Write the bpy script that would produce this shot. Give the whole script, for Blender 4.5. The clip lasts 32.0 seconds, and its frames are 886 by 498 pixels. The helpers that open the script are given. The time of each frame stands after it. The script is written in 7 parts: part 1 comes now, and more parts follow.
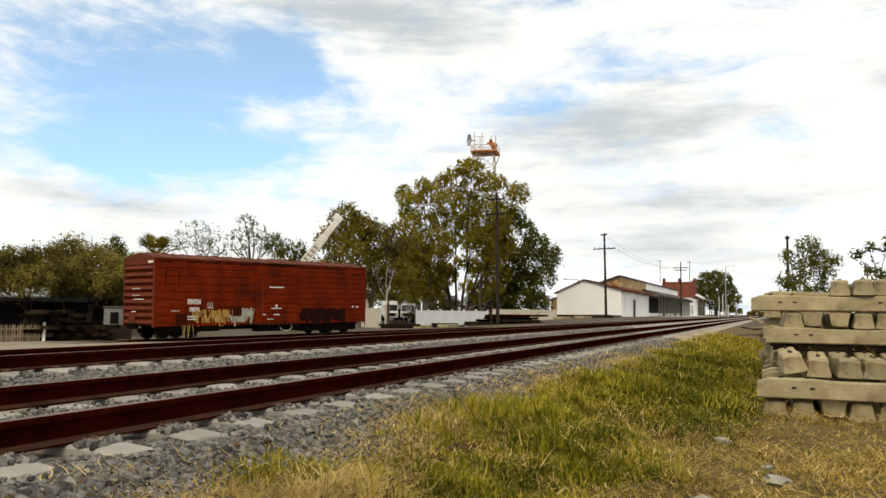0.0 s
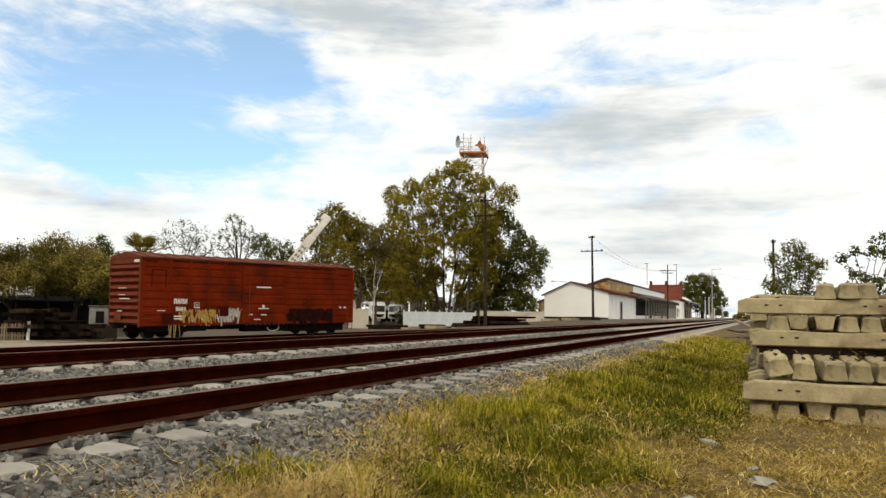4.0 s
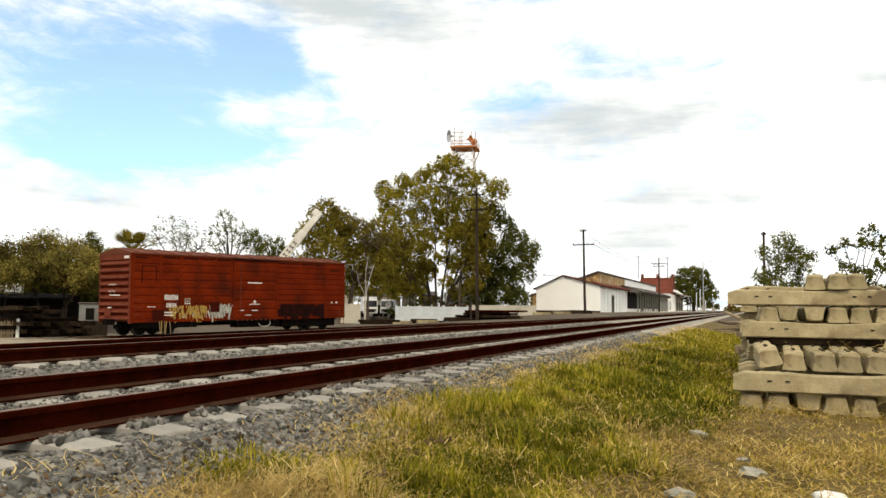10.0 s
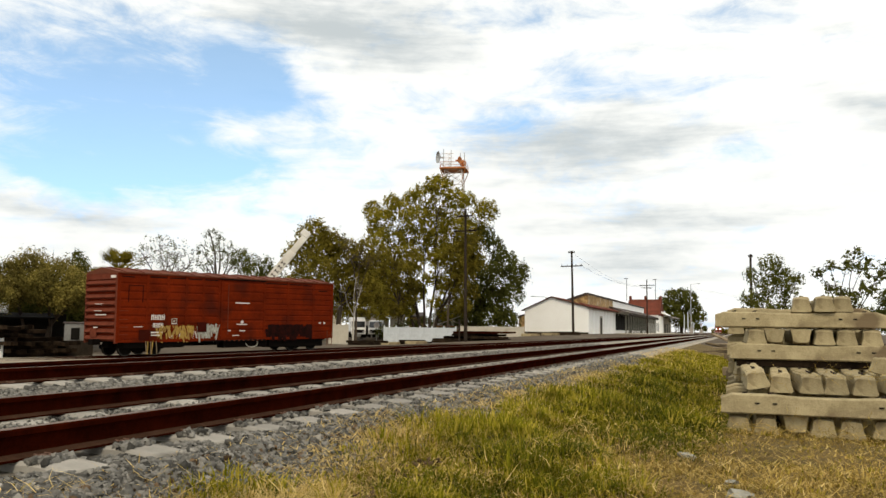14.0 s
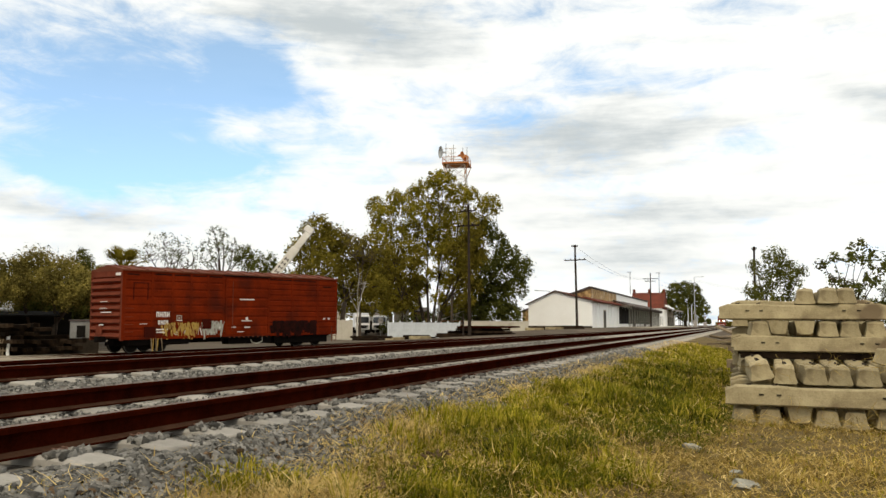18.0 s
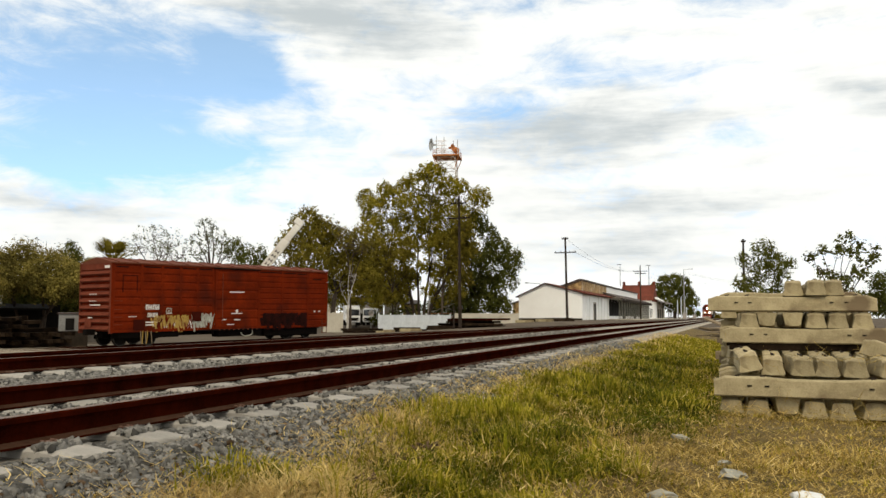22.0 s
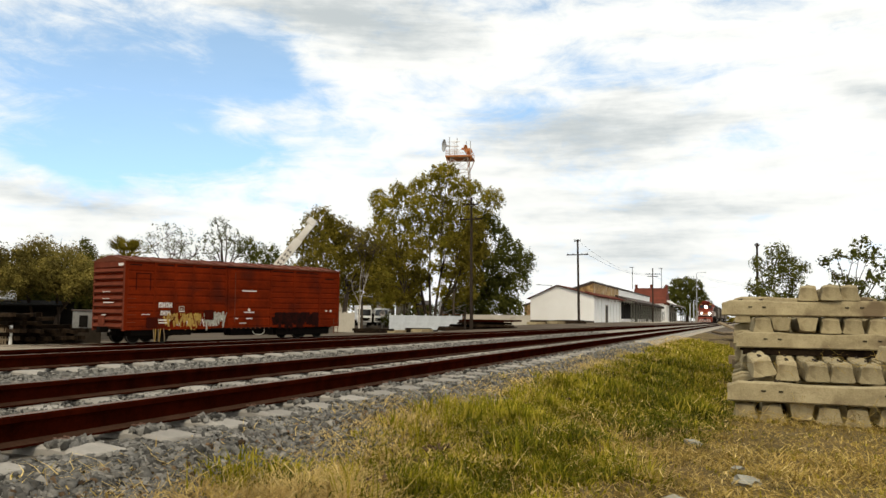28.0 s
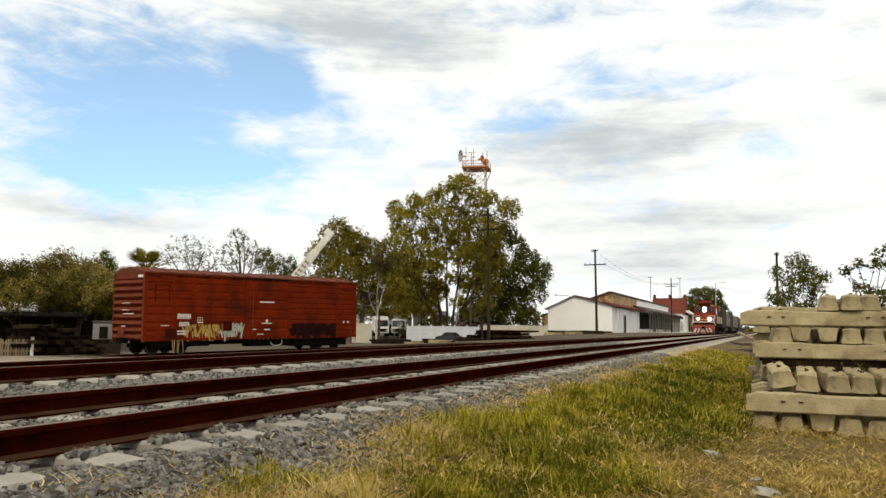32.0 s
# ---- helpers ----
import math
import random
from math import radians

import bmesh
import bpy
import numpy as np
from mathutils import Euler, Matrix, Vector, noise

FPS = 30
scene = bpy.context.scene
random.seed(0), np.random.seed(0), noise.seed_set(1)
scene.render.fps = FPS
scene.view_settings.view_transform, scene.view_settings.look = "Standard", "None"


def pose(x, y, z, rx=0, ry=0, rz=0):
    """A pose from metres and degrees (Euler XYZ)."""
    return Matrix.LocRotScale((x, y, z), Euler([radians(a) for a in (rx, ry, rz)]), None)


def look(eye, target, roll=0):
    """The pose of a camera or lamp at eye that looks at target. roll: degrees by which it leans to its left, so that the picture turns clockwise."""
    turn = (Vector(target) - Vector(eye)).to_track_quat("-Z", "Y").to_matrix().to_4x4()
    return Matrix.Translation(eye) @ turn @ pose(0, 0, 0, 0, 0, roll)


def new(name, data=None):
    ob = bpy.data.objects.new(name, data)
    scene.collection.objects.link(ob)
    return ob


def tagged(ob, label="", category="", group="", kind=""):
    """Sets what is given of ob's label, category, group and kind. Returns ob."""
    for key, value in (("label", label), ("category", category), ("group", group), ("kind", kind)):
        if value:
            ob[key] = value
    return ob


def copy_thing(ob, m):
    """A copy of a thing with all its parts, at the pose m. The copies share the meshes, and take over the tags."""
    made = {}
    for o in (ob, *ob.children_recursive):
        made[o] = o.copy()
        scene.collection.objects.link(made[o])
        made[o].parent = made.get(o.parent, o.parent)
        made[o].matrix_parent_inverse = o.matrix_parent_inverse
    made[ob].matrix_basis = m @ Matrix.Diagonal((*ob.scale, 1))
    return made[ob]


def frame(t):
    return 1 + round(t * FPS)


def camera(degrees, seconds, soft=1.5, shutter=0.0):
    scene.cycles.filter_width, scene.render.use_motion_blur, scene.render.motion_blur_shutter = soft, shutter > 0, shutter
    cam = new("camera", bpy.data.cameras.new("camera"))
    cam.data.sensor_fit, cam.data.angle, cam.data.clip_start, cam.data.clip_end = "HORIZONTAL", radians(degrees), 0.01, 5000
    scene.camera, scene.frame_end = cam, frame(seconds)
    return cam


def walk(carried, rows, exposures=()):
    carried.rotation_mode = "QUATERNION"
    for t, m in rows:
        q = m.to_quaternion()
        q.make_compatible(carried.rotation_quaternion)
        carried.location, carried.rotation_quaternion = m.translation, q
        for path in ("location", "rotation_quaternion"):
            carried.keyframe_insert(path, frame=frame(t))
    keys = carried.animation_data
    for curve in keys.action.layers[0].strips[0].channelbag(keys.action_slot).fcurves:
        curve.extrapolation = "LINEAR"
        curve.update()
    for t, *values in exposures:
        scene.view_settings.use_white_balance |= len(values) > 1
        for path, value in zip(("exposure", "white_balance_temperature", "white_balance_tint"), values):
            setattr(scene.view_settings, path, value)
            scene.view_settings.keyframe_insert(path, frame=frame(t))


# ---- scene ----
cam = camera(58.0, 32.0)
PATH = [
    (0, pose(-0.008, 0.035, 0.726, 94.456, -0.638, 22.501)),
    (0.5, pose(-0.007, 0.014, 0.722, 94.488, -0.894, 22.307)),
    (1, pose(-0.005, 0.020, 0.727, 94.324, -0.783, 22.319)),
    (1.5, pose(-0.005, 0.052, 0.714, 94.179, -0.470, 22.310)),
    (2, pose(-0.002, 0.063, 0.723, 94.001, -0.337, 21.856)),
    (2.5, pose(-0.012, 0.045, 0.711, 94.237, -0.464, 21.785)),
    (3, pose(-0.011, 0.049, 0.719, 94.291, -0.461, 21.730)),
    (3.5, pose(-0.018, 0.029, 0.720, 94.602, -0.792, 21.646)),
    (5.5, pose(-0.017, 0.082, 0.715, 94.215, -1.078, 21.606)),
    (6, pose(-0.016, 0.084, 0.713, 93.774, -0.826, 21.985)),
    (6.5, pose(-0.020, 0.097, 0.708, 93.469, -0.874, 21.954)),
    (7, pose(-0.019, 0.097, 0.711, 93.415, -0.805, 21.954)),
    (7.5, pose(-0.018, 0.094, 0.708, 93.628, -0.898, 21.854)),
    (8, pose(-0.017, 0.096, 0.710, 93.689, -0.937, 21.713)),
    (8.5, pose(-0.006, 0.083, 0.713, 93.743, -0.716, 21.869)),
    (9, pose(-0.001, 0.086, 0.711, 93.954, -0.612, 21.592)),
    (9.5, pose(-0.005, 0.092, 0.705, 93.853, -0.692, 21.314)),
    (10, pose(-0.003, 0.093, 0.705, 94.184, -0.570, 21.059)),
    (10.5, pose(-0.001, 0.085, 0.703, 93.810, -0.618, 21.010)),
    (11, pose(-0.004, 0.083, 0.702, 93.770, -0.596, 21.134)),
    (11.5, pose(-0.017, 0.094, 0.707, 93.919, -0.782, 21.128)),
    (12, pose(-0.013, 0.097, 0.703, 94.531, -0.562, 20.853)),
    (12.5, pose(0.004, 0.077, 0.704, 94.750, -0.833, 21.530)),
    (13, pose(0.009, 0.084, 0.709, 95.503, -1.346, 19.883)),
    (13.5, pose(-0.001, 0.083, 0.700, 95.159, -1.222, 19.982)),
    (14, pose(-0.001, 0.073, 0.706, 95.685, -0.774, 20.225)),
    (14.5, pose(-0.006, 0.080, 0.704, 95.302, -0.340, 20.544)),
    (16.5, pose(-0.009, -0.005, 0.710, 95.354, -0.836, 20.901)),
    (17, pose(-0.003, -0.008, 0.710, 95.815, -0.527, 20.540)),
    (17.5, pose(0.001, -0.013, 0.704, 96.020, -0.290, 19.887)),
    (18, pose(-0.000, -0.002, 0.699, 95.324, -0.329, 20.488)),
    (18.5, pose(0.000, 0.002, 0.698, 94.860, -0.676, 20.413)),
    (19, pose(0.000, 0.000, 0.700, 94.894, -0.600, 19.864)),
    (19.5, pose(0.009, -0.008, 0.699, 94.819, -0.254, 20.034)),
    (20, pose(0.011, -0.014, 0.700, 94.754, -0.524, 20.555)),
    (20.5, pose(0.014, -0.022, 0.699, 95.008, -0.304, 20.313)),
    (21, pose(0.010, -0.012, 0.697, 95.092, -0.313, 19.990)),
    (21.5, pose(0.008, -0.009, 0.696, 94.821, -0.612, 20.218)),
    (22, pose(0.004, -0.003, 0.694, 94.791, -0.261, 19.813)),
    (22.5, pose(-0.004, 0.005, 0.696, 94.718, -0.440, 20.043)),
    (23, pose(-0.005, 0.013, 0.693, 94.229, -0.640, 20.357)),
    (23.5, pose(-0.017, 0.019, 0.690, 94.136, -1.234, 20.783)),
    (24, pose(-0.011, 0.014, 0.693, 94.339, -1.033, 20.845)),
    (24.5, pose(-0.003, 0.011, 0.693, 94.298, -1.250, 21.131)),
    (25, pose(-0.005, 0.014, 0.693, 94.175, -0.880, 21.594)),
    (25.5, pose(-0.011, 0.016, 0.693, 94.642, -0.471, 20.861)),
    (27.5, pose(-0.021, 0.021, 0.692, 94.787, -1.019, 20.462)),
    (28, pose(-0.011, 0.010, 0.699, 94.847, -0.877, 20.617)),
    (28.5, pose(-0.005, 0.009, 0.697, 95.025, -0.808, 20.455)),
    (29, pose(-0.006, 0.007, 0.699, 95.060, -0.795, 20.442)),
    (29.5, pose(-0.008, 0.000, 0.696, 95.398, -0.926, 20.580)),
    (30, pose(-0.009, 0.003, 0.697, 95.538, -0.875, 20.735)),
    (30.5, pose(0.010, -0.010, 0.701, 95.516, -0.541, 20.967)),
    (31, pose(0.009, -0.007, 0.701, 95.367, -0.526, 21.240)),
    (31.5, pose(0.008, -0.008, 0.701, 95.430, -0.505, 21.340)),
    (32, pose(0.006, -0.004, 0.699, 95.586, -0.770, 21.850)),
]
# seconds, stops, white balance in kelvin, tint
EXPOSURES = [(0, -0.15, 6950, 7), (6.2, -0.15, 6950, 7), (7, 0.06, 6950, 7), (8, 0.10, 7050, 7), (11.7, 0.08, 7050, 7), (13, -0.12, 6950, 7), (32, -0.15, 6950, 7)]
walk(cam, PATH, EXPOSURES)

# ---- world and sun ----
SUN_AZ, SUN_EL = 165.0, 50.0   # degrees from +Y towards +X, and above the horizon


def world_sky():
    w = bpy.data.worlds.new("sky")
    scene.world = w
    w.use_nodes = True
    nt = w.node_tree
    nt.nodes.clear()
    N, L = nt.nodes.new, nt.links.new
    out, bg = N("ShaderNodeOutputWorld"), N("ShaderNodeBackground")
    L(bg.outputs[0], out.inputs[0])
    tc, sep = N("ShaderNodeTexCoord"), N("ShaderNodeSeparateXYZ")
    L(tc.outputs["Generated"], sep.inputs[0])

    def mth(op, a, b=0.0, c=0.0):
        n = N("ShaderNodeMath")
        n.operation = op
        for i, v in enumerate((a, b, c)):
            if isinstance(v, (int, float)):
                n.inputs[i].default_value = v
            else:
                L(v, n.inputs[i])
        return n.outputs[0]

    sky = N("ShaderNodeTexSky")
    sky.sky_type, sky.sun_disc = "NISHITA", False
    sky.sun_elevation, sky.sun_rotation = radians(SUN_EL), radians(SUN_AZ)
    sky.dust_density = 1.5
    az = mth("MULTIPLY", mth("ARCTAN2", sep.outputs[0], sep.outputs[1]), 57.2958)
    el = mth("MULTIPLY", mth("ARCSINE", sep.outputs[2]), 57.2958)
    flat = N("ShaderNodeCombineXYZ")
    L(az, flat.inputs[0]), L(el, flat.inputs[1])

    def fbm(scale, detail, squash, seed, rough=0.55, dist=0.0):
        mp, nz = N("ShaderNodeMapping"), N("ShaderNodeTexNoise")
        L(flat.outputs[0], mp.inputs[0])
        mp.inputs["Location"].default_value = (seed, seed * 1.7, 0)
        mp.inputs["Scale"].default_value = (scale, scale * squash, 1)
        L(mp.outputs[0], nz.inputs[0])
        nz.inputs["Scale"].default_value = 1.0
        nz.inputs["Detail"].default_value, nz.inputs["Roughness"].default_value = detail, rough
        nz.inputs["Distortion"].default_value = dist
        return nz.outputs

    warp = fbm(0.16, 4, 1.6, 3.1)
    vm = N("ShaderNodeVectorMath")
    vm.operation = "MULTIPLY_ADD"
    L(warp[1], vm.inputs[0])
    vm.inputs[1].default_value = (4, 2.4, 0)
    L(flat.outputs[0], vm.inputs[2])

    def blobs(rows):
        total = 0.0
        for a, e, ra, re, tilt, amount in rows:
            mp, gr = N("ShaderNodeMapping"), N("ShaderNodeTexGradient")
            mp.vector_type = "TEXTURE"
            L(vm.outputs[0], mp.inputs[0])
            mp.inputs["Location"].default_value = (a + 2.0, e + 1.2, 0)
            mp.inputs["Rotation"].default_value = (0, 0, radians(tilt))
            mp.inputs["Scale"].default_value = (ra, re, 1)
            gr.gradient_type = "SPHERICAL"
            L(mp.outputs[0], gr.inputs[0])
            total = mth("MULTIPLY_ADD", gr.outputs[1], amount, total)
        return total

    # clear gaps between the clouds: azimuth, elevation, half sizes, tilt, depth
    gaps = blobs(BLUE)
    dull = blobs(GREY)
    fine, broad = fbm(0.35, 8, 2.2, 11.0, 0.6, 0.4)[0], fbm(0.07, 5, 2.0, 5.0)[0]
    streak = fbm(0.10, 6, 7.0, 23.0, 0.6)[0]
    # the sheet of cloud goes on all round with random thin places
    outside = mth("MULTIPLY", mth("SUBTRACT", broad, 0.60), 2.0)
    g = mth("ADD", gaps, mth("MAXIMUM", outside, 0.0))
    wisp = fbm(0.13, 9, 3.2, 41.0, 0.68, 0.8)[0]
    g = mth("ADD", g, mth("MULTIPLY", mth("SUBTRACT", fine, 0.5), 1.3))
    g = mth("ADD", g, mth("MULTIPLY", mth("SUBTRACT", wisp, 0.52), 2.3))
    ramp = N("ShaderNodeMapRange")
    ramp.interpolation_type = "SMOOTHSTEP"
    L(g, ramp.inputs[0])
    ramp.inputs[1].default_value, ramp.inputs[2].default_value = -0.05, 1.35
    ramp.inputs[4].default_value = 0.88
    d = mth("ADD", dull, mth("MULTIPLY", mth("SUBTRACT", streak, 0.47), 1.3))
    d = mth("ADD", d, mth("MULTIPLY", mth("SUBTRACT", fine, 0.5), 0.5))
    ramp2 = N("ShaderNodeMapRange")
    ramp2.interpolation_type = "SMOOTHSTEP"
    L(d, ramp2.inputs[0])
    ramp2.inputs[1].default_value, ramp2.inputs[2].default_value = 0.05, 0.9

    def mix(f, a, b):
        n = N("ShaderNodeMix")
        n.data_type = "RGBA"
        L(f, n.inputs[0])
        for i, v in ((6, a), (7, b)):
            if isinstance(v, tuple):
                n.inputs[i].default_value = (*v, 1)
            else:
                L(v, n.inputs[i])
        return n.outputs[2]

    cloud = mix(ramp2.outputs[0], CLOUD_WHITE, CLOUD_GREY)
    scale = N("ShaderNodeVectorMath")
    scale.operation = "MULTIPLY"
    grey = N("ShaderNodeRGBToBW")
    L(sky.outputs[0], grey.inputs[0])
    L(grey.outputs[0], scale.inputs[0])
    scale.inputs[1].default_value = SKY_GAIN
    haze = mix(ramp.outputs[0], cloud, scale.outputs[0])
    L(haze, bg.inputs[0])
    bg.inputs[1].default_value = 1.0


SKY_GAIN = (0.118, 0.224, 0.385)
CLOUD_WHITE, CLOUD_GREY = (1.14, 1.17, 1.21), (0.63, 0.70, 0.77)
BLUE = [(-43, 13.0, 15, 6.5, -4, 0.36), (-48, 15.4, 18, 8, 0, 0.78), (-38.5, 14.4, 16, 9, -10, 0.92), (-32, 15.3, 6, 3, -30, 1.0), (-34.8, 17.6, 4.5, 4, -45, 0.7),
        (-40.9, 11.2, 11, 3.5, 3, 0.75), (-46.7, 9.4, 11, 2.4, -2, 0.75), (-35.8, 11.2, 7, 1.6, 0, 0.4), (-33.8, 13.1, 6, 2.0, 5, -0.9)]
BLUE += [(-17.3, 14.4, 9, 2.2, 8, 0.6), (-14.4, 14.6, 5, 1.6, 0, 0.7), (-10.4, 17.4, 5, 2, -10, 0.9), (-4.8, 16.8, 5, 1.6, 0, 0.8),
         (-0.9, 12.2, 4, 1.5, 0, 0.8), (-13.6, 21.8, 8, 2.2, 0, 0.8), (0.9, 21, 6, 1.8, 0, 0.7), (-22.3, 16.1, 4, 1.5, 0, 0.5)]
GREY = [(-27.7, 21, 14, 4, -5, 0.9), (-10.8, 13.1, 14, 3.6, 3, 0.8), (-6.5, 7.7, 16, 2.6, 0, 0.5), (-45.3, 7.1, 12, 2.4, -2, 0.5), (8.6, 14.2, 5, 2, -20, 0.6), (-8, 4.6, 14, 2.2, 0, 0.45)]
world_sky()
sun = new("sun", bpy.data.lights.new("sun", "SUN"))
sun.data.energy, sun.data.angle, sun.data.color = 1.9, radians(12), (1.0, 0.88, 0.68)
sun.matrix_world = look((0, 0, 0), (-math.sin(radians(SUN_AZ)) * math.cos(radians(SUN_EL)), -math.cos(radians(SUN_AZ)) * math.cos(radians(SUN_EL)), -math.sin(radians(SUN_EL))))


# ---- materials ----
def material(name, base, second=None, rough=0.8, metal=0.0, scale=4.0, fine=60.0, bump=0.3, spread=0.5, island=0.0, obj=0.0, stains=None, emit=0.0, spec=0.4):
    """base and second colours mixed by noise at two scales; island, obj: change of brightness from piece to piece."""
    m = bpy.data.materials.new(name)
    m.use_nodes = True
    nt = m.node_tree
    N, L = nt.nodes.new, nt.links.new
    b = nt.nodes["Principled BSDF"]
    second = second or tuple(c * 0.7 for c in base)
    tc = N("ShaderNodeTexCoord")
    n1, n2 = N("ShaderNodeTexNoise"), N("ShaderNodeTexNoise")
    for n, s, dt in ((n1, scale, 5), (n2, fine, 4)):
        L(tc.outputs["Object"], n.inputs["Vector"])
        n.inputs["Scale"].default_value, n.inputs["Detail"].default_value = s, dt
        n.inputs["Roughness"].default_value = 0.62
    add = N("ShaderNodeMath")
    add.operation = "MULTIPLY_ADD"
    L(n2.outputs[0], add.inputs[0])
    add.inputs[1].default_value = 0.45
    L(n1.outputs[0], add.inputs[2])
    rg = N("ShaderNodeMapRange")
    L(add.outputs[0], rg.inputs[0])
    rg.inputs[1].default_value, rg.inputs[2].default_value = 0.725 - spread * 0.45, 0.725 + spread * 0.45
    mx = N("ShaderNodeMix")
    mx.data_type = "RGBA"
    L(rg.outputs[0], mx.inputs[0])
    mx.inputs[6].default_value, mx.inputs[7].default_value = (*base, 1), (*second, 1)
    col = mx.outputs[2]
    if stains:
        n3, r3, m3 = N("ShaderNodeTexNoise"), N("ShaderNodeMapRange"), N("ShaderNodeMix")
        L(tc.outputs["Object"], n3.inputs["Vector"])
        n3.inputs["Scale"].default_value, n3.inputs["Detail"].default_value = stains[1], 6
        L(n3.outputs[0], r3.inputs[0])
        r3.inputs[1].default_value, r3.inputs[2].default_value = stains[2], stains[2] + 0.13
        m3.data_type = "RGBA"
        L(r3.outputs[0], m3.inputs[0])
        L(col, m3.inputs[6])
        m3.inputs[7].default_value = (*stains[0], 1)
        col = m3.outputs[2]
    for amount, node, sock in ((island, "ShaderNodeNewGeometry", "Random Per Island"), (obj, "ShaderNodeObjectInfo", "Random")):
        if amount:
            src, r, hs = N(node), N("ShaderNodeMapRange"), N("ShaderNodeHueSaturation")
            L(src.outputs[sock], r.inputs[0])
            r.inputs[3].default_value, r.inputs[4].default_value = 1 - amount, 1 + amount
            L(r.outputs[0], hs.inputs["Value"])
            L(col, hs.inputs["Color"])
            col = hs.outputs[0]
    L(col, b.inputs["Base Color"])
    b.inputs["Roughness"].default_value, b.inputs["Metallic"].default_value = rough, metal
    b.inputs["Specular IOR Level"].default_value = spec
    if bump:
        bp = N("ShaderNodeBump")
        bp.inputs["Strength"].default_value, bp.inputs["Distance"].default_value = bump, 0.5 / fine
        L(add.outputs[0], bp.inputs["Height"])
        L(bp.outputs[0], b.inputs["Normal"])
    if emit:
        L(col, b.inputs["Emission Color"])
        b.inputs["Emission Strength"].default_value = emit
    return m


def leafy(name, stops, thin=0.35, patch=0.7, vary=0.35):
    """Leaves and blades: a colour for each one out of a row of colours, and some light through them."""
    m = bpy.data.materials.new(name)
    m.use_nodes = True
    nt = m.node_tree
    N, L = nt.nodes.new, nt.links.new
    b = nt.nodes["Principled BSDF"]
    geo, ramp, tr, mx = N("ShaderNodeNewGeometry"), N("ShaderNodeValToRGB"), N("ShaderNodeBsdfTranslucent"), N("ShaderNodeMixShader")
    L(geo.outputs["Random Per Island"], ramp.inputs[0])
    els = ramp.color_ramp.elements
    for i, c in enumerate(stops):
        e = els[i] if i < 2 else els.new(0.5)
        e.color = (*c, 1)
    for i, e in enumerate(els):
        e.position = i / max(1, len(stops) - 1)
    for i, c in enumerate(stops):
        els[i].color = (*c, 1)
    tc, nz, mr, hs = N("ShaderNodeTexCoord"), N("ShaderNodeTexNoise"), N("ShaderNodeMapRange"), N("ShaderNodeHueSaturation")
    L(tc.outputs["Object"], nz.inputs["Vector"])
    nz.inputs["Scale"].default_value, nz.inputs["Detail"].default_value = patch, 4
    L(nz.outputs[0], mr.inputs[0])
    mr.inputs[1].default_value, mr.inputs[2].default_value = 0.3, 0.7
    mr.inputs[3].default_value, mr.inputs[4].default_value = 1 - vary, 1 + vary
    L(mr.outputs[0], hs.inputs["Value"])
    L(ramp.outputs[0], hs.inputs["Color"])
    L(hs.outputs[0], b.inputs["Base Color"])
    L(hs.outputs[0], tr.inputs[0])
    b.inputs["Roughness"].default_value, b.inputs["Specular IOR Level"].default_value = 0.8, 0.04
    mx.inputs[0].default_value = thin
    L(b.outputs[0], mx.inputs[1]), L(tr.outputs[0], mx.inputs[2])
    L(mx.outputs[0], nt.nodes["Material Output"].inputs[0])
    return m


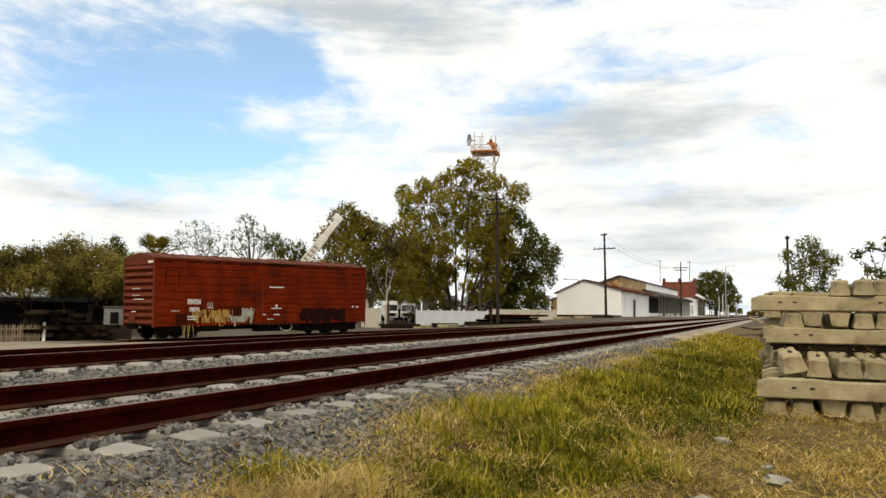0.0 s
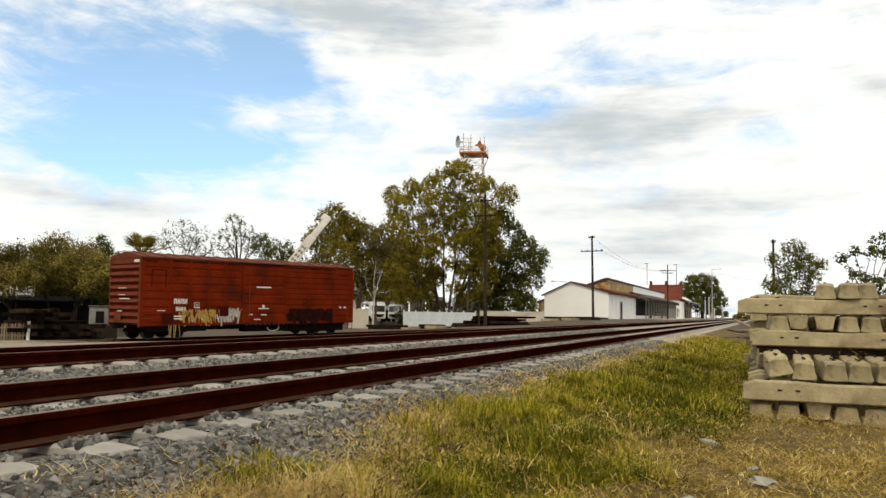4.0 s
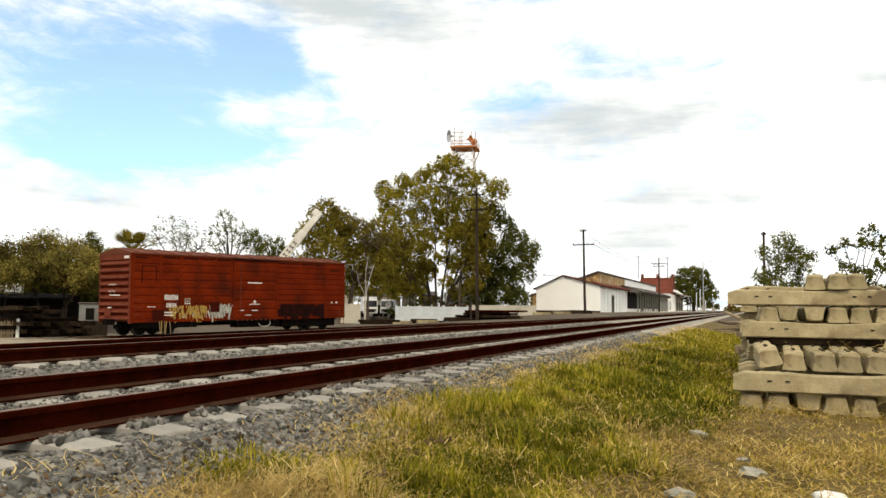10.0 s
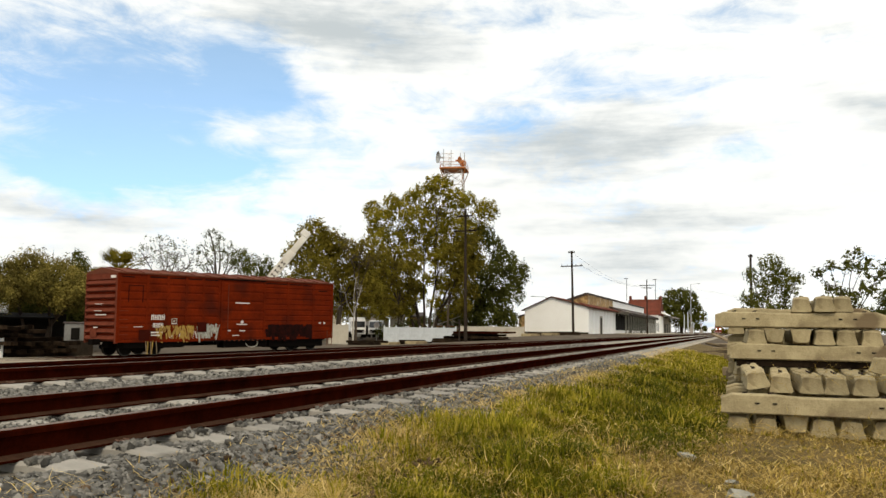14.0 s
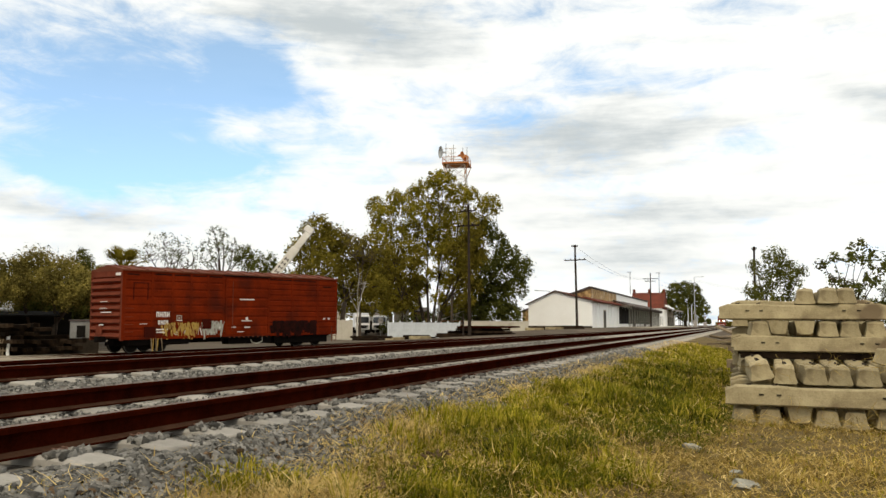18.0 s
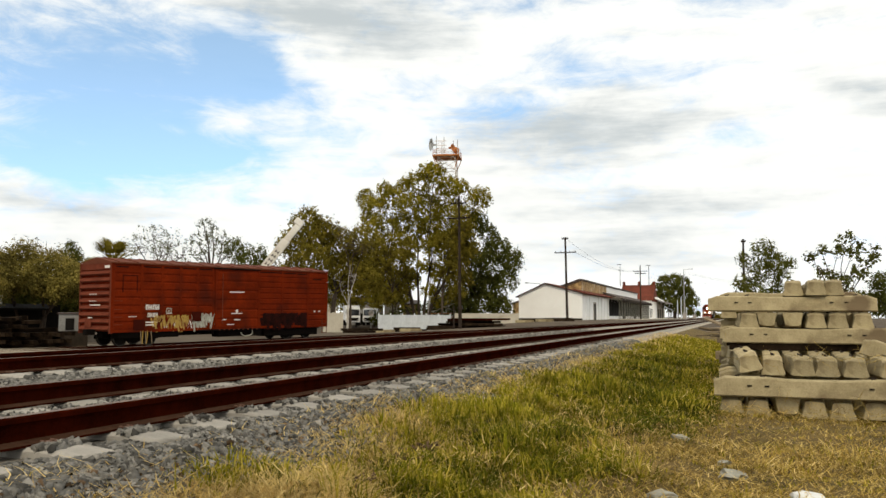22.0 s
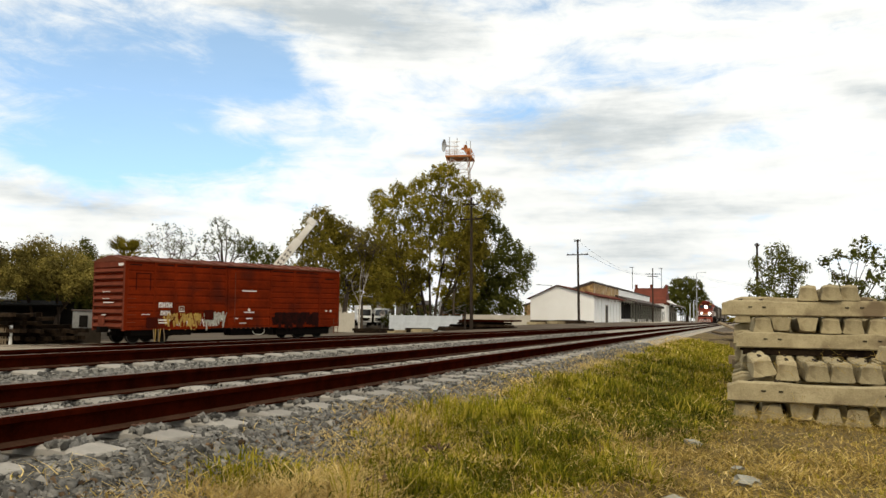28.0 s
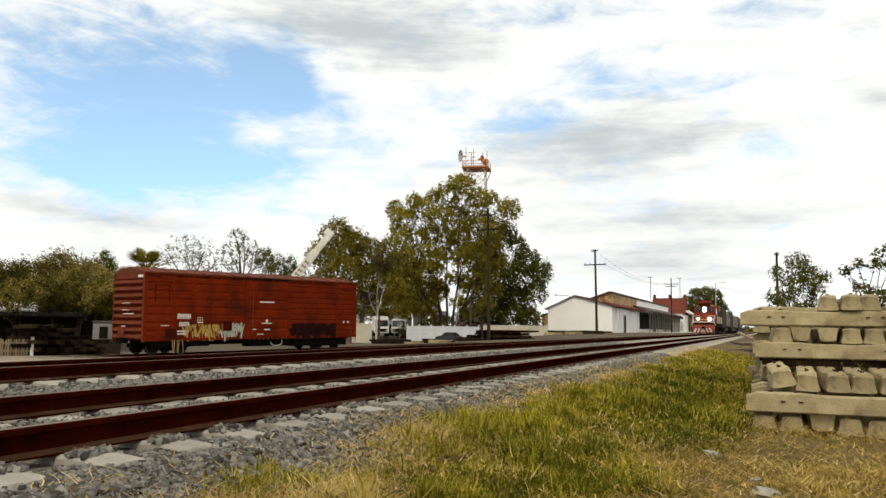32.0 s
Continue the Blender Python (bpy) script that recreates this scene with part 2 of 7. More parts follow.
M = dict(
    soil=material("dry_soil", (0.165, 0.112, 0.045), (0.075, 0.055, 0.018), 0.95, scale=1.6, fine=25, bump=0.8, spread=0.5, stains=((0.27, 0.21, 0.12), 0.7, 0.60), spec=0.1),
    yard=material("yard_dirt", (0.12, 0.095, 0.07), (0.065, 0.05, 0.036), 0.95, scale=0.12, fine=3, bump=0.3, spread=0.4, stains=((0.20, 0.165, 0.125), 0.10, 0.60), spec=0.05),
    dust=material("pale_dust", (0.30, 0.26, 0.20), (0.20, 0.165, 0.12), 0.95, scale=0.5, fine=6, bump=0.3, spec=0.05),
    ballast=material("ballast_bed", (0.15, 0.13, 0.105), (0.075, 0.066, 0.055), 0.95, scale=5, fine=24, bump=1.0, stains=((0.22, 0.17, 0.115), 0.8, 0.55), spec=0.08),
    ballastfar=material("pale_far_ballast", (0.40, 0.355, 0.29), (0.24, 0.21, 0.17), 0.95, scale=4, fine=20, bump=1.0, stains=((0.24, 0.195, 0.14), 0.5, 0.58), spec=0.08),
    stone=material("ballast_stone", (0.190, 0.178, 0.158), (0.075, 0.072, 0.065), 0.9, scale=9, fine=70, bump=0.5, island=0.75, spec=0.12),
    debris=material("dry_leaf_debris", (0.13, 0.085, 0.050), (0.065, 0.042, 0.025), 0.9, scale=8, fine=40, bump=0.3, island=0.6, spec=0.05),
    concrete=material("sleeper_concrete", (0.40, 0.33, 0.195), (0.235, 0.187, 0.105), 0.92, scale=4.5, fine=55, bump=1.0, spread=0.4, obj=0.16, stains=((0.15, 0.11, 0.065), 1.6, 0.55), spec=0.1),
    tie=material("track_sleeper_concrete", (0.36, 0.335, 0.295), (0.25, 0.232, 0.205), 0.92, scale=3, fine=45, bump=0.4, obj=0.15, stains=((0.15, 0.135, 0.115), 2.5, 0.58), spec=0.1),
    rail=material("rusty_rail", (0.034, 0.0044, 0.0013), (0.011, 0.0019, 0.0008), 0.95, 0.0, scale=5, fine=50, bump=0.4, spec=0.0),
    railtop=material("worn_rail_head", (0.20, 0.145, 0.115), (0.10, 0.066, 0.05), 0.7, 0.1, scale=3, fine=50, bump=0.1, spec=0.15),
    railfoot=material("lit_rail_foot", (0.060, 0.030, 0.018), (0.025, 0.011, 0.006), 0.9, scale=4, fine=40, bump=0.4, spec=0.05),
    clip=material("rusty_clip", (0.20, 0.12, 0.09), (0.07, 0.035, 0.024), 0.8, scale=30, fine=90, spec=0.1),
    boxred=material("boxcar_red_paint", (0.165, 0.0175, 0.0032), (0.075, 0.0085, 0.0022), 0.85, scale=0.8, fine=11, bump=0.15, spread=0.45, stains=((0.062, 0.010, 0.0045), 0.55, 0.56), spec=0.03),
    boxdark=material("dark_red_steel", (0.045, 0.006, 0.003), (0.03, 0.005, 0.003), 0.85, scale=3, fine=14, spec=0.03),
    boxend=material("boxcar_end_paint", (0.165, 0.043, 0.024), (0.095, 0.024, 0.014), 0.85, scale=1.2, fine=14, bump=0.15, spec=0.03),
    roofsteel=material("boxcar_roof_steel", (0.15, 0.045, 0.022), (0.09, 0.026, 0.014), 0.8, scale=1, fine=10, spec=0.1),
    black=material("black_steel", (0.007, 0.005, 0.004), (0.004, 0.003, 0.0025), 0.9, scale=5, fine=30, spec=0.04),
    wheel=material("wheel_steel", (0.010, 0.008, 0.007), (0.006, 0.005, 0.004), 0.7, 0.2, scale=5, fine=30, spec=0.1),
    wheelrim=material("worn_wheel_rim", (0.05, 0.045, 0.04), (0.03, 0.026, 0.022), 0.35, 0.6, scale=5, fine=30),
    white=material("white_stencil", (0.72, 0.68, 0.64), (0.55, 0.50, 0.46), 0.8, scale=4, fine=20),
    yellow=material("yellow_spray", (0.42, 0.27, 0.05), (0.22, 0.12, 0.03), 0.8, scale=3, fine=12),
    pale=material("pale_spray", (0.42, 0.42, 0.36), (0.22, 0.20, 0.16), 0.8, scale=3, fine=12),
    spray=material("black_spray", (0.007, 0.004, 0.0035), (0.03, 0.006, 0.004), 0.9, scale=3, fine=12, spec=0.03),
    plaster=material("white_plaster", (0.92, 0.91, 0.885), (0.85, 0.835, 0.80), 0.9, scale=0.4, fine=6, bump=0.1, stains=((0.72, 0.68, 0.62), 0.35, 0.70)),
    cream=material("cream_wall", (0.54, 0.49, 0.40), (0.42, 0.375, 0.30), 0.9, scale=0.6, fine=6, bump=0.1, stains=((0.30, 0.26, 0.20), 0.5, 0.62)),
    tan=material("stone_wall", (0.50, 0.34, 0.15), (0.20, 0.115, 0.05), 0.95, scale=1.8, fine=7, bump=0.6, spread=0.25, stains=((0.62, 0.55, 0.44), 0.45, 0.56)),
    redtile=material("red_roof_tile", (0.165, 0.044, 0.027), (0.085, 0.028, 0.018), 0.9, scale=0.5, fine=6, bump=0.4, spec=0.1),
    darkroof=material("dark_roof_edge", (0.07, 0.045, 0.035), (0.04, 0.03, 0.025), 0.85, scale=0.5, fine=6),
    shadewall=material("shaded_whitewash", (0.30, 0.295, 0.28), (0.17, 0.165, 0.155), 0.9, scale=1.5, fine=12, spec=0.05),
    tin=material("corrugated_sheet", (0.40, 0.37, 0.33), (0.24, 0.20, 0.17), 0.7, 0.0, scale=0.6, fine=8, spec=0.2),
    dark=material("dark_opening_and_shade", (0.012, 0.010, 0.008), (0.008, 0.007, 0.006), 0.9, scale=1, fine=6, spec=0.1),
    oiled=material("oil_dark_dirt", (0.050, 0.038, 0.028), (0.025, 0.02, 0.015), 0.95, scale=1.0, fine=8, bump=0.4, spec=0.1),
    wood=material("weathered_post", (0.045, 0.032, 0.024), (0.022, 0.016, 0.012), 0.9, scale=3, fine=40, spec=0.1),
    oldtie=material("old_wooden_sleeper", (0.034, 0.022, 0.013), (0.006, 0.004, 0.003), 0.95, scale=3, fine=30, obj=0.85, spec=0.02),
    plank=material("grey_plank", (0.26, 0.20, 0.13), (0.13, 0.095, 0.06), 0.92, scale=4, fine=40, obj=0.35, spec=0.1),
    steelgrey=material("galvanised_steel", (0.45, 0.45, 0.44), (0.32, 0.32, 0.31), 0.5, 0.5, scale=2, fine=20),
    orange=material("orange_tower_paint", (0.46, 0.17, 0.045), (0.34, 0.11, 0.03), 0.7, scale=1, fine=8),
    towerwhite=material("white_tower_paint", (0.72, 0.70, 0.67), (0.6, 0.5, 0.44), 0.7, scale=0.5, fine=8),
    fencepaint=material("bluish_white_paint", (0.68, 0.71, 0.73), (0.44, 0.46, 0.48), 0.8, scale=0.6, fine=8, stains=((0.30, 0.29, 0.27), 0.9, 0.62)),
    craneyel=material("cream_crane_paint", (0.74, 0.71, 0.64), (0.55, 0.50, 0.42), 0.6, scale=0.9, fine=8),
    truckwhite=material("white_vehicle_paint", (0.74, 0.74, 0.74), (0.65, 0.65, 0.65), 0.35, scale=1, fine=10, bump=0.02),
    glass=material("dark_window_glass", (0.02, 0.022, 0.025), (0.015, 0.015, 0.017), 0.08, scale=1, fine=10, bump=0.0, spec=0.6),
    carpaint=material("dark_car_paint", (0.020, 0.024, 0.026), (0.016, 0.019, 0.02), 0.25, scale=1, fine=10, bump=0.0, spec=0.6),
    locored=material("locomotive_red", (0.22, 0.034, 0.014), (0.11, 0.018, 0.009), 0.6, scale=1, fine=10, bump=0.05, spec=0.2),
    locoyel=material("locomotive_yellow", (0.60, 0.34, 0.06), (0.50, 0.26, 0.05), 0.5, scale=1, fine=10, bump=0.05),
    hopper=material("grey_hopper_paint", (0.20, 0.185, 0.165), (0.11, 0.095, 0.08), 0.7, scale=0.6, fine=8, obj=0.35),
    hopperbrown=material("brown_freight_paint", (0.05, 0.035, 0.026), (0.028, 0.02, 0.016), 0.7, scale=0.6, fine=8, obj=0.25),
    lamp=material("headlight_glass", (1.0, 0.93, 0.80), (1.0, 0.93, 0.80), 0.3, bump=0.0, emit=14.0),
    bark=material("dark_bark", (0.085, 0.064, 0.046), (0.04, 0.03, 0.022), 0.95, scale=2, fine=20, bump=0.5, spec=0.1),
    barkpale=material("pale_bark", (0.50, 0.46, 0.40), (0.33, 0.29, 0.24), 0.9, scale=2, fine=20, bump=0.3),
    dull=material("dull_scrap", (0.33, 0.32, 0.27), (0.20, 0.19, 0.15), 0.85, scale=12, fine=60),
    litter=material("white_litter", (0.70, 0.70, 0.68), (0.55, 0.55, 0.53), 0.6, scale=10, fine=60),
    leaf=leafy("eucalyptus_leaves", [(0.125, 0.113, 0.011), (0.20, 0.172, 0.016), (0.30, 0.242, 0.026), (0.40, 0.31, 0.043)], 0.42, 0.5, 0.5),
    leafbrown=leafy("olive_leaves", [(0.095, 0.080, 0.010), (0.145, 0.118, 0.015), (0.205, 0.160, 0.022), (0.26, 0.20, 0.032)], 0.42, 0.5, 0.5),
    leafmid=leafy("mid_green_leaves", [(0.060, 0.068, 0.014), (0.10, 0.105, 0.020), (0.155, 0.15, 0.030)], 0.35, 0.6),
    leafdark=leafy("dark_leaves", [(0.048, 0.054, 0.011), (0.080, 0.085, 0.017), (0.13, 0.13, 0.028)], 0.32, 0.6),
    leafyel=leafy("yellow_green_leaves", [(0.095, 0.078, 0.019), (0.175, 0.142, 0.034), (0.31, 0.245, 0.062)], 0.42, 0.5, 0.8),
    leafdusty=leafy("grey_green_leaves", [(0.05, 0.056, 0.024), (0.105, 0.112, 0.052), (0.17, 0.175, 0.085)], 0.35),
    leafgrey=leafy("dusty_leaves", [(0.10, 0.09, 0.07), (0.17, 0.15, 0.12), (0.08, 0.08, 0.05)]),
    grassgreen=leafy("green_grass", [(0.082, 0.086, 0.006), (0.168, 0.164, 0.010), (0.32, 0.270, 0.022), (0.54, 0.41, 0.075)], 0.42, 1.6, 0.45),
    grassdeep=leafy("deep_green_grass", [(0.040, 0.050, 0.006), (0.085, 0.094, 0.010), (0.15, 0.145, 0.018)], 0.35, 1.4, 0.35),
    grassolive=leafy("olive_grass", [(0.080, 0.074, 0.005), (0.185, 0.162, 0.010), (0.32, 0.262, 0.024), (0.50, 0.385, 0.075)], 0.42, 1.2, 0.45),
    grassdry=leafy("straw_grass", [(0.40, 0.270, 0.085), (0.60, 0.43, 0.155), (0.78, 0.60, 0.26), (0.24, 0.150, 0.045)], 0.38, 1.3, 0.3),
    grassbrown=leafy("brown_straw", [(0.17, 0.108, 0.024), (0.32, 0.215, 0.050), (0.56, 0.41, 0.13), (0.095, 0.060, 0.014)], 0.34, 1.3, 0.40),
)


# ---- building helpers ----
def part(name, bm, mat, parent=None, label="", smooth=False):
    me = bpy.data.meshes.new(name)
    bm.to_mesh(me)
    bm.free()
    for m in (mat if isinstance(mat, (list, tuple)) else [mat]):
        me.materials.append(M[m])
    if smooth:
        me.polygons.foreach_set("use_smooth", [True] * len(me.polygons))
    ob = new(name, me)
    ob.parent = parent
    if label:
        ob["label"] = label
    return ob


def share(name, ob, parent, m):
    """Another object on the mesh of ob."""
    o = new(name, ob.data)
    o.parent, o.matrix_basis = parent, m
    return o


def raw(name, verts, faces, mat, parent=None, label="", smooth=False):
    """A mesh from arrays; all faces have equally many corners."""
    verts, faces = np.asarray(verts, dtype=np.float32), np.asarray(faces, dtype=np.int32)
    me = bpy.data.meshes.new(name)
    me.vertices.add(len(verts)), me.loops.add(faces.size), me.polygons.add(len(faces))
    me.vertices.foreach_set("co", verts.ravel())
    me.loops.foreach_set("vertex_index", faces.ravel())
    k = faces.shape[1]
    me.polygons.foreach_set("loop_start", np.arange(0, faces.size, k, dtype=np.int32))
    me.polygons.foreach_set("loop_total", np.full(len(faces), k, dtype=np.int32))
    if smooth:
        me.polygons.foreach_set("use_smooth", np.ones(len(faces), dtype=bool))
    me.update(calc_edges=True)
    me.materials.append(M[mat])
    ob = new(name, me)
    ob.parent = parent
    if label:
        ob["label"] = label
    return ob


def empty(name, m=None, label="", category="", group="", kind=""):
    e = new(name)
    e.matrix_basis = m if m is not None else Matrix()
    e.empty_display_size = 0.2
    return tagged(e, label, category, group, kind)


def box(bm, x0, x1, y0, y1, z0, z1, bevel=0.0, m=None, mi=0):
    vs = [bm.verts.new(Vector(p)) for p in ((x0, y0, z0), (x1, y0, z0), (x1, y1, z0), (x0, y1, z0), (x0, y0, z1), (x1, y0, z1), (x1, y1, z1), (x0, y1, z1))]
    fs = [bm.faces.new([vs[i] for i in f]) for f in ((0, 3, 2, 1), (4, 5, 6, 7), (0, 1, 5, 4), (1, 2, 6, 5), (2, 3, 7, 6), (3, 0, 4, 7))]
    for f in fs:
        f.material_index = mi
    if bevel:
        r = bmesh.ops.bevel(bm, geom=list({e for f in fs for e in f.edges}), offset=bevel, segments=1, affect="EDGES")
        vs = list({v for f in r["faces"] for v in f.verts} | {v for v in vs if v.is_valid})
    if m is not None:
        for v in vs:
            v.co = m @ v.co
    return vs


def tube(bm, p0, p1, r0, r1=None, n=8, cap=True):
    p0, p1 = Vector(p0), Vector(p1)
    r1 = r0 if r1 is None else r1
    q = (p1 - p0).to_track_quat("Z", "Y")
    a, b = [], []
    for i in range(n):
        d = q @ Vector((math.cos(2 * math.pi * i / n), math.sin(2 * math.pi * i / n), 0))
        a.append(bm.verts.new(p0 + d * r0)), b.append(bm.verts.new(p1 + d * r1))
    for i in range(n):
        bm.faces.new((a[i], a[(i + 1) % n], b[(i + 1) % n], b[i]))
    if cap:
        bm.faces.new(a[::-1]), bm.faces.new(b)


def limb(bm, pts, radii, n=6):
    """A bent tapering tube through points."""
    rings = []
    for i, p in enumerate(pts):
        d = (Vector(pts[min(i + 1, len(pts) - 1)]) - Vector(pts[max(i - 1, 0)]))
        q = d.to_track_quat("Z", "Y")
        rings.append([bm.verts.new(Vector(p) + q @ Vector((math.cos(2 * math.pi * k / n) * radii[i], math.sin(2 * math.pi * k / n) * radii[i], 0))) for k in range(n)])
    for a, b in zip(rings, rings[1:]):
        for k in range(n):
            bm.faces.new((a[k], a[(k + 1) % n], b[(k + 1) % n], b[k]))
    bm.faces.new(rings[-1])


def extrude(bm, outline, y0, y1, m=None, mi=0, axis="y"):
    """A closed outline in x and z, drawn out along y (or along x, with the outline in y and z)."""
    def at(p, t):
        v = Vector((p[0], t, p[1])) if axis == "y" else Vector((t, p[0], p[1]))
        return bm.verts.new(m @ v if m is not None else v)
    a, b = [at(p, y0) for p in outline], [at(p, y1) for p in outline]
    k = len(outline)
    fs = [bm.faces.new((a[i], a[(i + 1) % k], b[(i + 1) % k], b[i])) for i in range(k)]
    fs += [bm.faces.new(a[::-1]), bm.faces.new(b)]
    for f in fs:
        f.material_index = mi
    bmesh.ops.recalc_face_normals(bm, faces=fs)


def smooth01(a, b, x):
    t = np.clip((x - a) / (b - a), 0, 1)
    return t * t * (3 - 2 * t)


def bend(y):
    """The line of the tracks: straight, then slightly to the left far away."""
    return np.minimum(0.0, 7.95 - 0.0225 * np.asarray(y, dtype=float))


# ---- the ground ----
T1, T2 = -4.30, -8.10          # middles of the two tracks
TIE1, TIE2 = 0.0, 0.045        # tops of their sleepers
RAIL_H = 0.16
CANT = 0.020                   # sideways slope of the far track
STEP, FIRST_1, FIRST_2 = 0.597, 0.975, 3.53   # spacing of the sleepers and the first one of each track


def ground_z(x, y):
    x, y = np.asarray(x, dtype=float), np.asarray(y, dtype=float)
    right = np.interp(x, [-3.2, -2.75, -2.0, -1.0, 0.0, 1.0, 400], [-0.22, -0.12, -0.25, -0.41, -0.52, -0.545, -0.545])
    right = right + 0.05 * np.sin(1.3 * x + 0.7 * y) * np.sin(0.9 * y - 0.4 * x) * smooth01(-2.6, -1.2, x)
    tussock = 0.040 * np.sin(4.3 * x + 1.9 * y + 0.5) * np.sin(3.1 * y - 2.7 * x + 1.0) + 0.028 * np.sin(7.9 * x - 3.1 * y) * np.sin(6.1 * y + 2.3 * x)
    right = right + tussock * smooth01(-2.5, -1.9, x) * (1 - 0.6 * smooth01(-0.8, 0.1, x)) * (1 - smooth01(26, 34, y))
    rise = np.maximum(smooth01(-36, -18, x) * smooth01(50, 90, y), smooth01(112, 129, y) * smooth01(-46, -35, x))
    yard = -0.88 + 1.03 * rise - 0.22 * smooth01(20, 27, -x) * (1 - smooth01(50, 62, y)) * (1 - smooth01(44, 60, -x))
    yard = yard - 0.45 * smooth01(62, 84, y) * (1 - smooth01(116, 126, y)) * smooth01(24, 31, -x)
    left = np.interp(x, [-14.5, -9.9], [0.0, 1.0])
    left = yard * (1 - left) - 0.05 * left
    bed = np.full_like(x, -0.30)
    z = np.where(x < -9.9, left, np.where(x < -3.2, bed, right))
    far = smooth01(300, 900, np.hypot(x, y))
    return z * (1 - far) - 0.6 * far


def axis_steps(edges):
    out = []
    for a, b, s in edges:
        out += list(np.arange(a, b - 1e-6, s))
    return np.array(out + [edges[-1][1]])


def sheet(name, xs, ys, zf, mat, label):
    gx, gy = np.meshgrid(xs, ys)
    v = np.stack([gx, gy, zf(gx, gy)], -1).reshape(-1, 3)
    i = np.arange((len(ys) - 1) * len(xs)).reshape(len(ys) - 1, len(xs))[:, :-1].ravel()
    f = np.stack([i, i + 1, i + 1 + len(xs), i + len(xs)], -1)
    return raw(name, v, f, mat, label=label, smooth=True)


XS = axis_steps([(-2500, -300, 200), (-300, -60, 20), (-60, -16, 2), (-16, -9.9, 0.7), (-9.9, -3.2, 3.35), (-3.2, 2.8, 0.12), (2.8, 6, 0.4), (6, 40, 2), (40, 300, 20), (300, 2500, 200)])
YS = axis_steps([(-60, 0, 6), (0, 14, 0.14), (14, 34, 0.4), (34, 60, 1), (60, 140, 3), (140, 400, 20), (400, 3000, 200)])
g = sheet("ground", XS, YS, ground_z, "soil", "dry grassy soil and pale yard dirt")
tagged(g, category="ground", kind="structure")
g.data.materials.append(M["yard"])
mid = np.zeros(len(g.data.polygons) * 3, dtype=np.float32)
g.data.polygons.foreach_get("center", mid)
mid = mid.reshape(-1, 3)
g.data.polygons.foreach_set("material_index", ((mid[:, 0] < -9.9) | (mid[:, 1] > 60)).astype(np.int32))


def bed_z(x, y):
    z = np.interp(x, [-10.9, -9.7, -9.5, -6.95, -6.7, -6.5, -5.7, -5.5, -3.1, -2.85, -2.55], [-0.42, -0.06, -0.02, 0.010, 0.020, 0.005, -0.035, -0.045, -0.048, -0.062, -0.24])
    return z + 0.012 * np.sin(9 * x + 3 * y) * np.sin(7 * y - 5 * x)


BX = np.array([-10.9, -10.3, -9.7, -9.5, -9.0, -8.4, -7.5, -6.95, -6.7, -6.5, -6.05, -5.7, -5.4, -4.8, -3.8, -3.3, -3.1, -2.95, -2.85, -2.7, -2.55])
BY = axis_steps([(-20, 0, 2), (0, 20, 0.3), (20, 60, 2), (60, 360, 20), (360, 1600, 60)])
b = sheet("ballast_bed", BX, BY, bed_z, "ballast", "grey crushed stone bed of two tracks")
tagged(b, category="ballast", kind="structure")
co = np.zeros(len(b.data.vertices) * 3, dtype=np.float32)
b.data.vertices.foreach_get("co", co)
co = co.reshape(-1, 3)
co[:, 0] += bend(co[:, 1])
# near bed coloured dark as shaded gaps between stones, paler copy beyond 20 m
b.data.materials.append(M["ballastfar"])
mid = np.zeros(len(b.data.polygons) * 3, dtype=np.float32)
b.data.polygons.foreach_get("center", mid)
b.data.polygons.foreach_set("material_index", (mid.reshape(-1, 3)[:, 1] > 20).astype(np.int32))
b.data.vertices.foreach_set("co", co.ravel())


# ---- sleepers, rails ----
def sleeper_bm(length=2.4, base=0.30, top=0.22, high=0.24, dip=0.022, fall=0.0):
    """Concrete sleeper along x, standing on z = 0, lower in the middle, sloping ends and chamfered edges."""
    bm = bmesh.new()
    rings = []
    h = length / 2
    for x, zt, w in ((-h, high * 0.86 - fall, 0.94), (-h + 0.05, high - fall, 1.0), (-h + 0.34, high, 1.0), (-h * 0.42, high, 1.0), (-h * 0.22, high - dip, 0.92), (h * 0.22, high - dip, 0.92), (h * 0.42, high, 1.0), (h - 0.34, high, 1.0), (h - 0.05, high - fall, 1.0), (h, high * 0.86 - fall, 0.94)):
        b2, t2, c = base / 2 * w, top / 2 * w, 0.018
        rings.append([bm.verts.new((x, y, z)) for y, z in ((-b2 + c, 0), (b2 - c, 0), (b2, c), (t2 + 0.006, zt - c), (t2 - c, zt), (-t2 + c, zt), (-t2 - 0.006, zt - c), (-b2, c))])
    for a, d in zip(rings, rings[1:]):
        for k in range(8):
            bm.faces.new((a[k], a[(k + 1) % 8], d[(k + 1) % 8], d[k]))
    bm.faces.new(rings[0]), bm.faces.new(rings[-1])
    bmesh.ops.recalc_face_normals(bm, faces=bm.faces)
    return bm


def rail_outline():
    half = [(0.075, 0.0), (0.075, 0.012), (0.014, 0.030), (0.009, 0.060), (0.009, 0.100), (0.014, 0.118), (0.036, 0.124), (0.036, 0.150)]
    return half + [(0.028, 0.160), (-0.028, 0.160)] + [(-x, z) for x, z in half[::-1]]


RAIL_YS = [-30] + [15 * i for i in range(25)] + [420, 500, 650, 900, 1500]


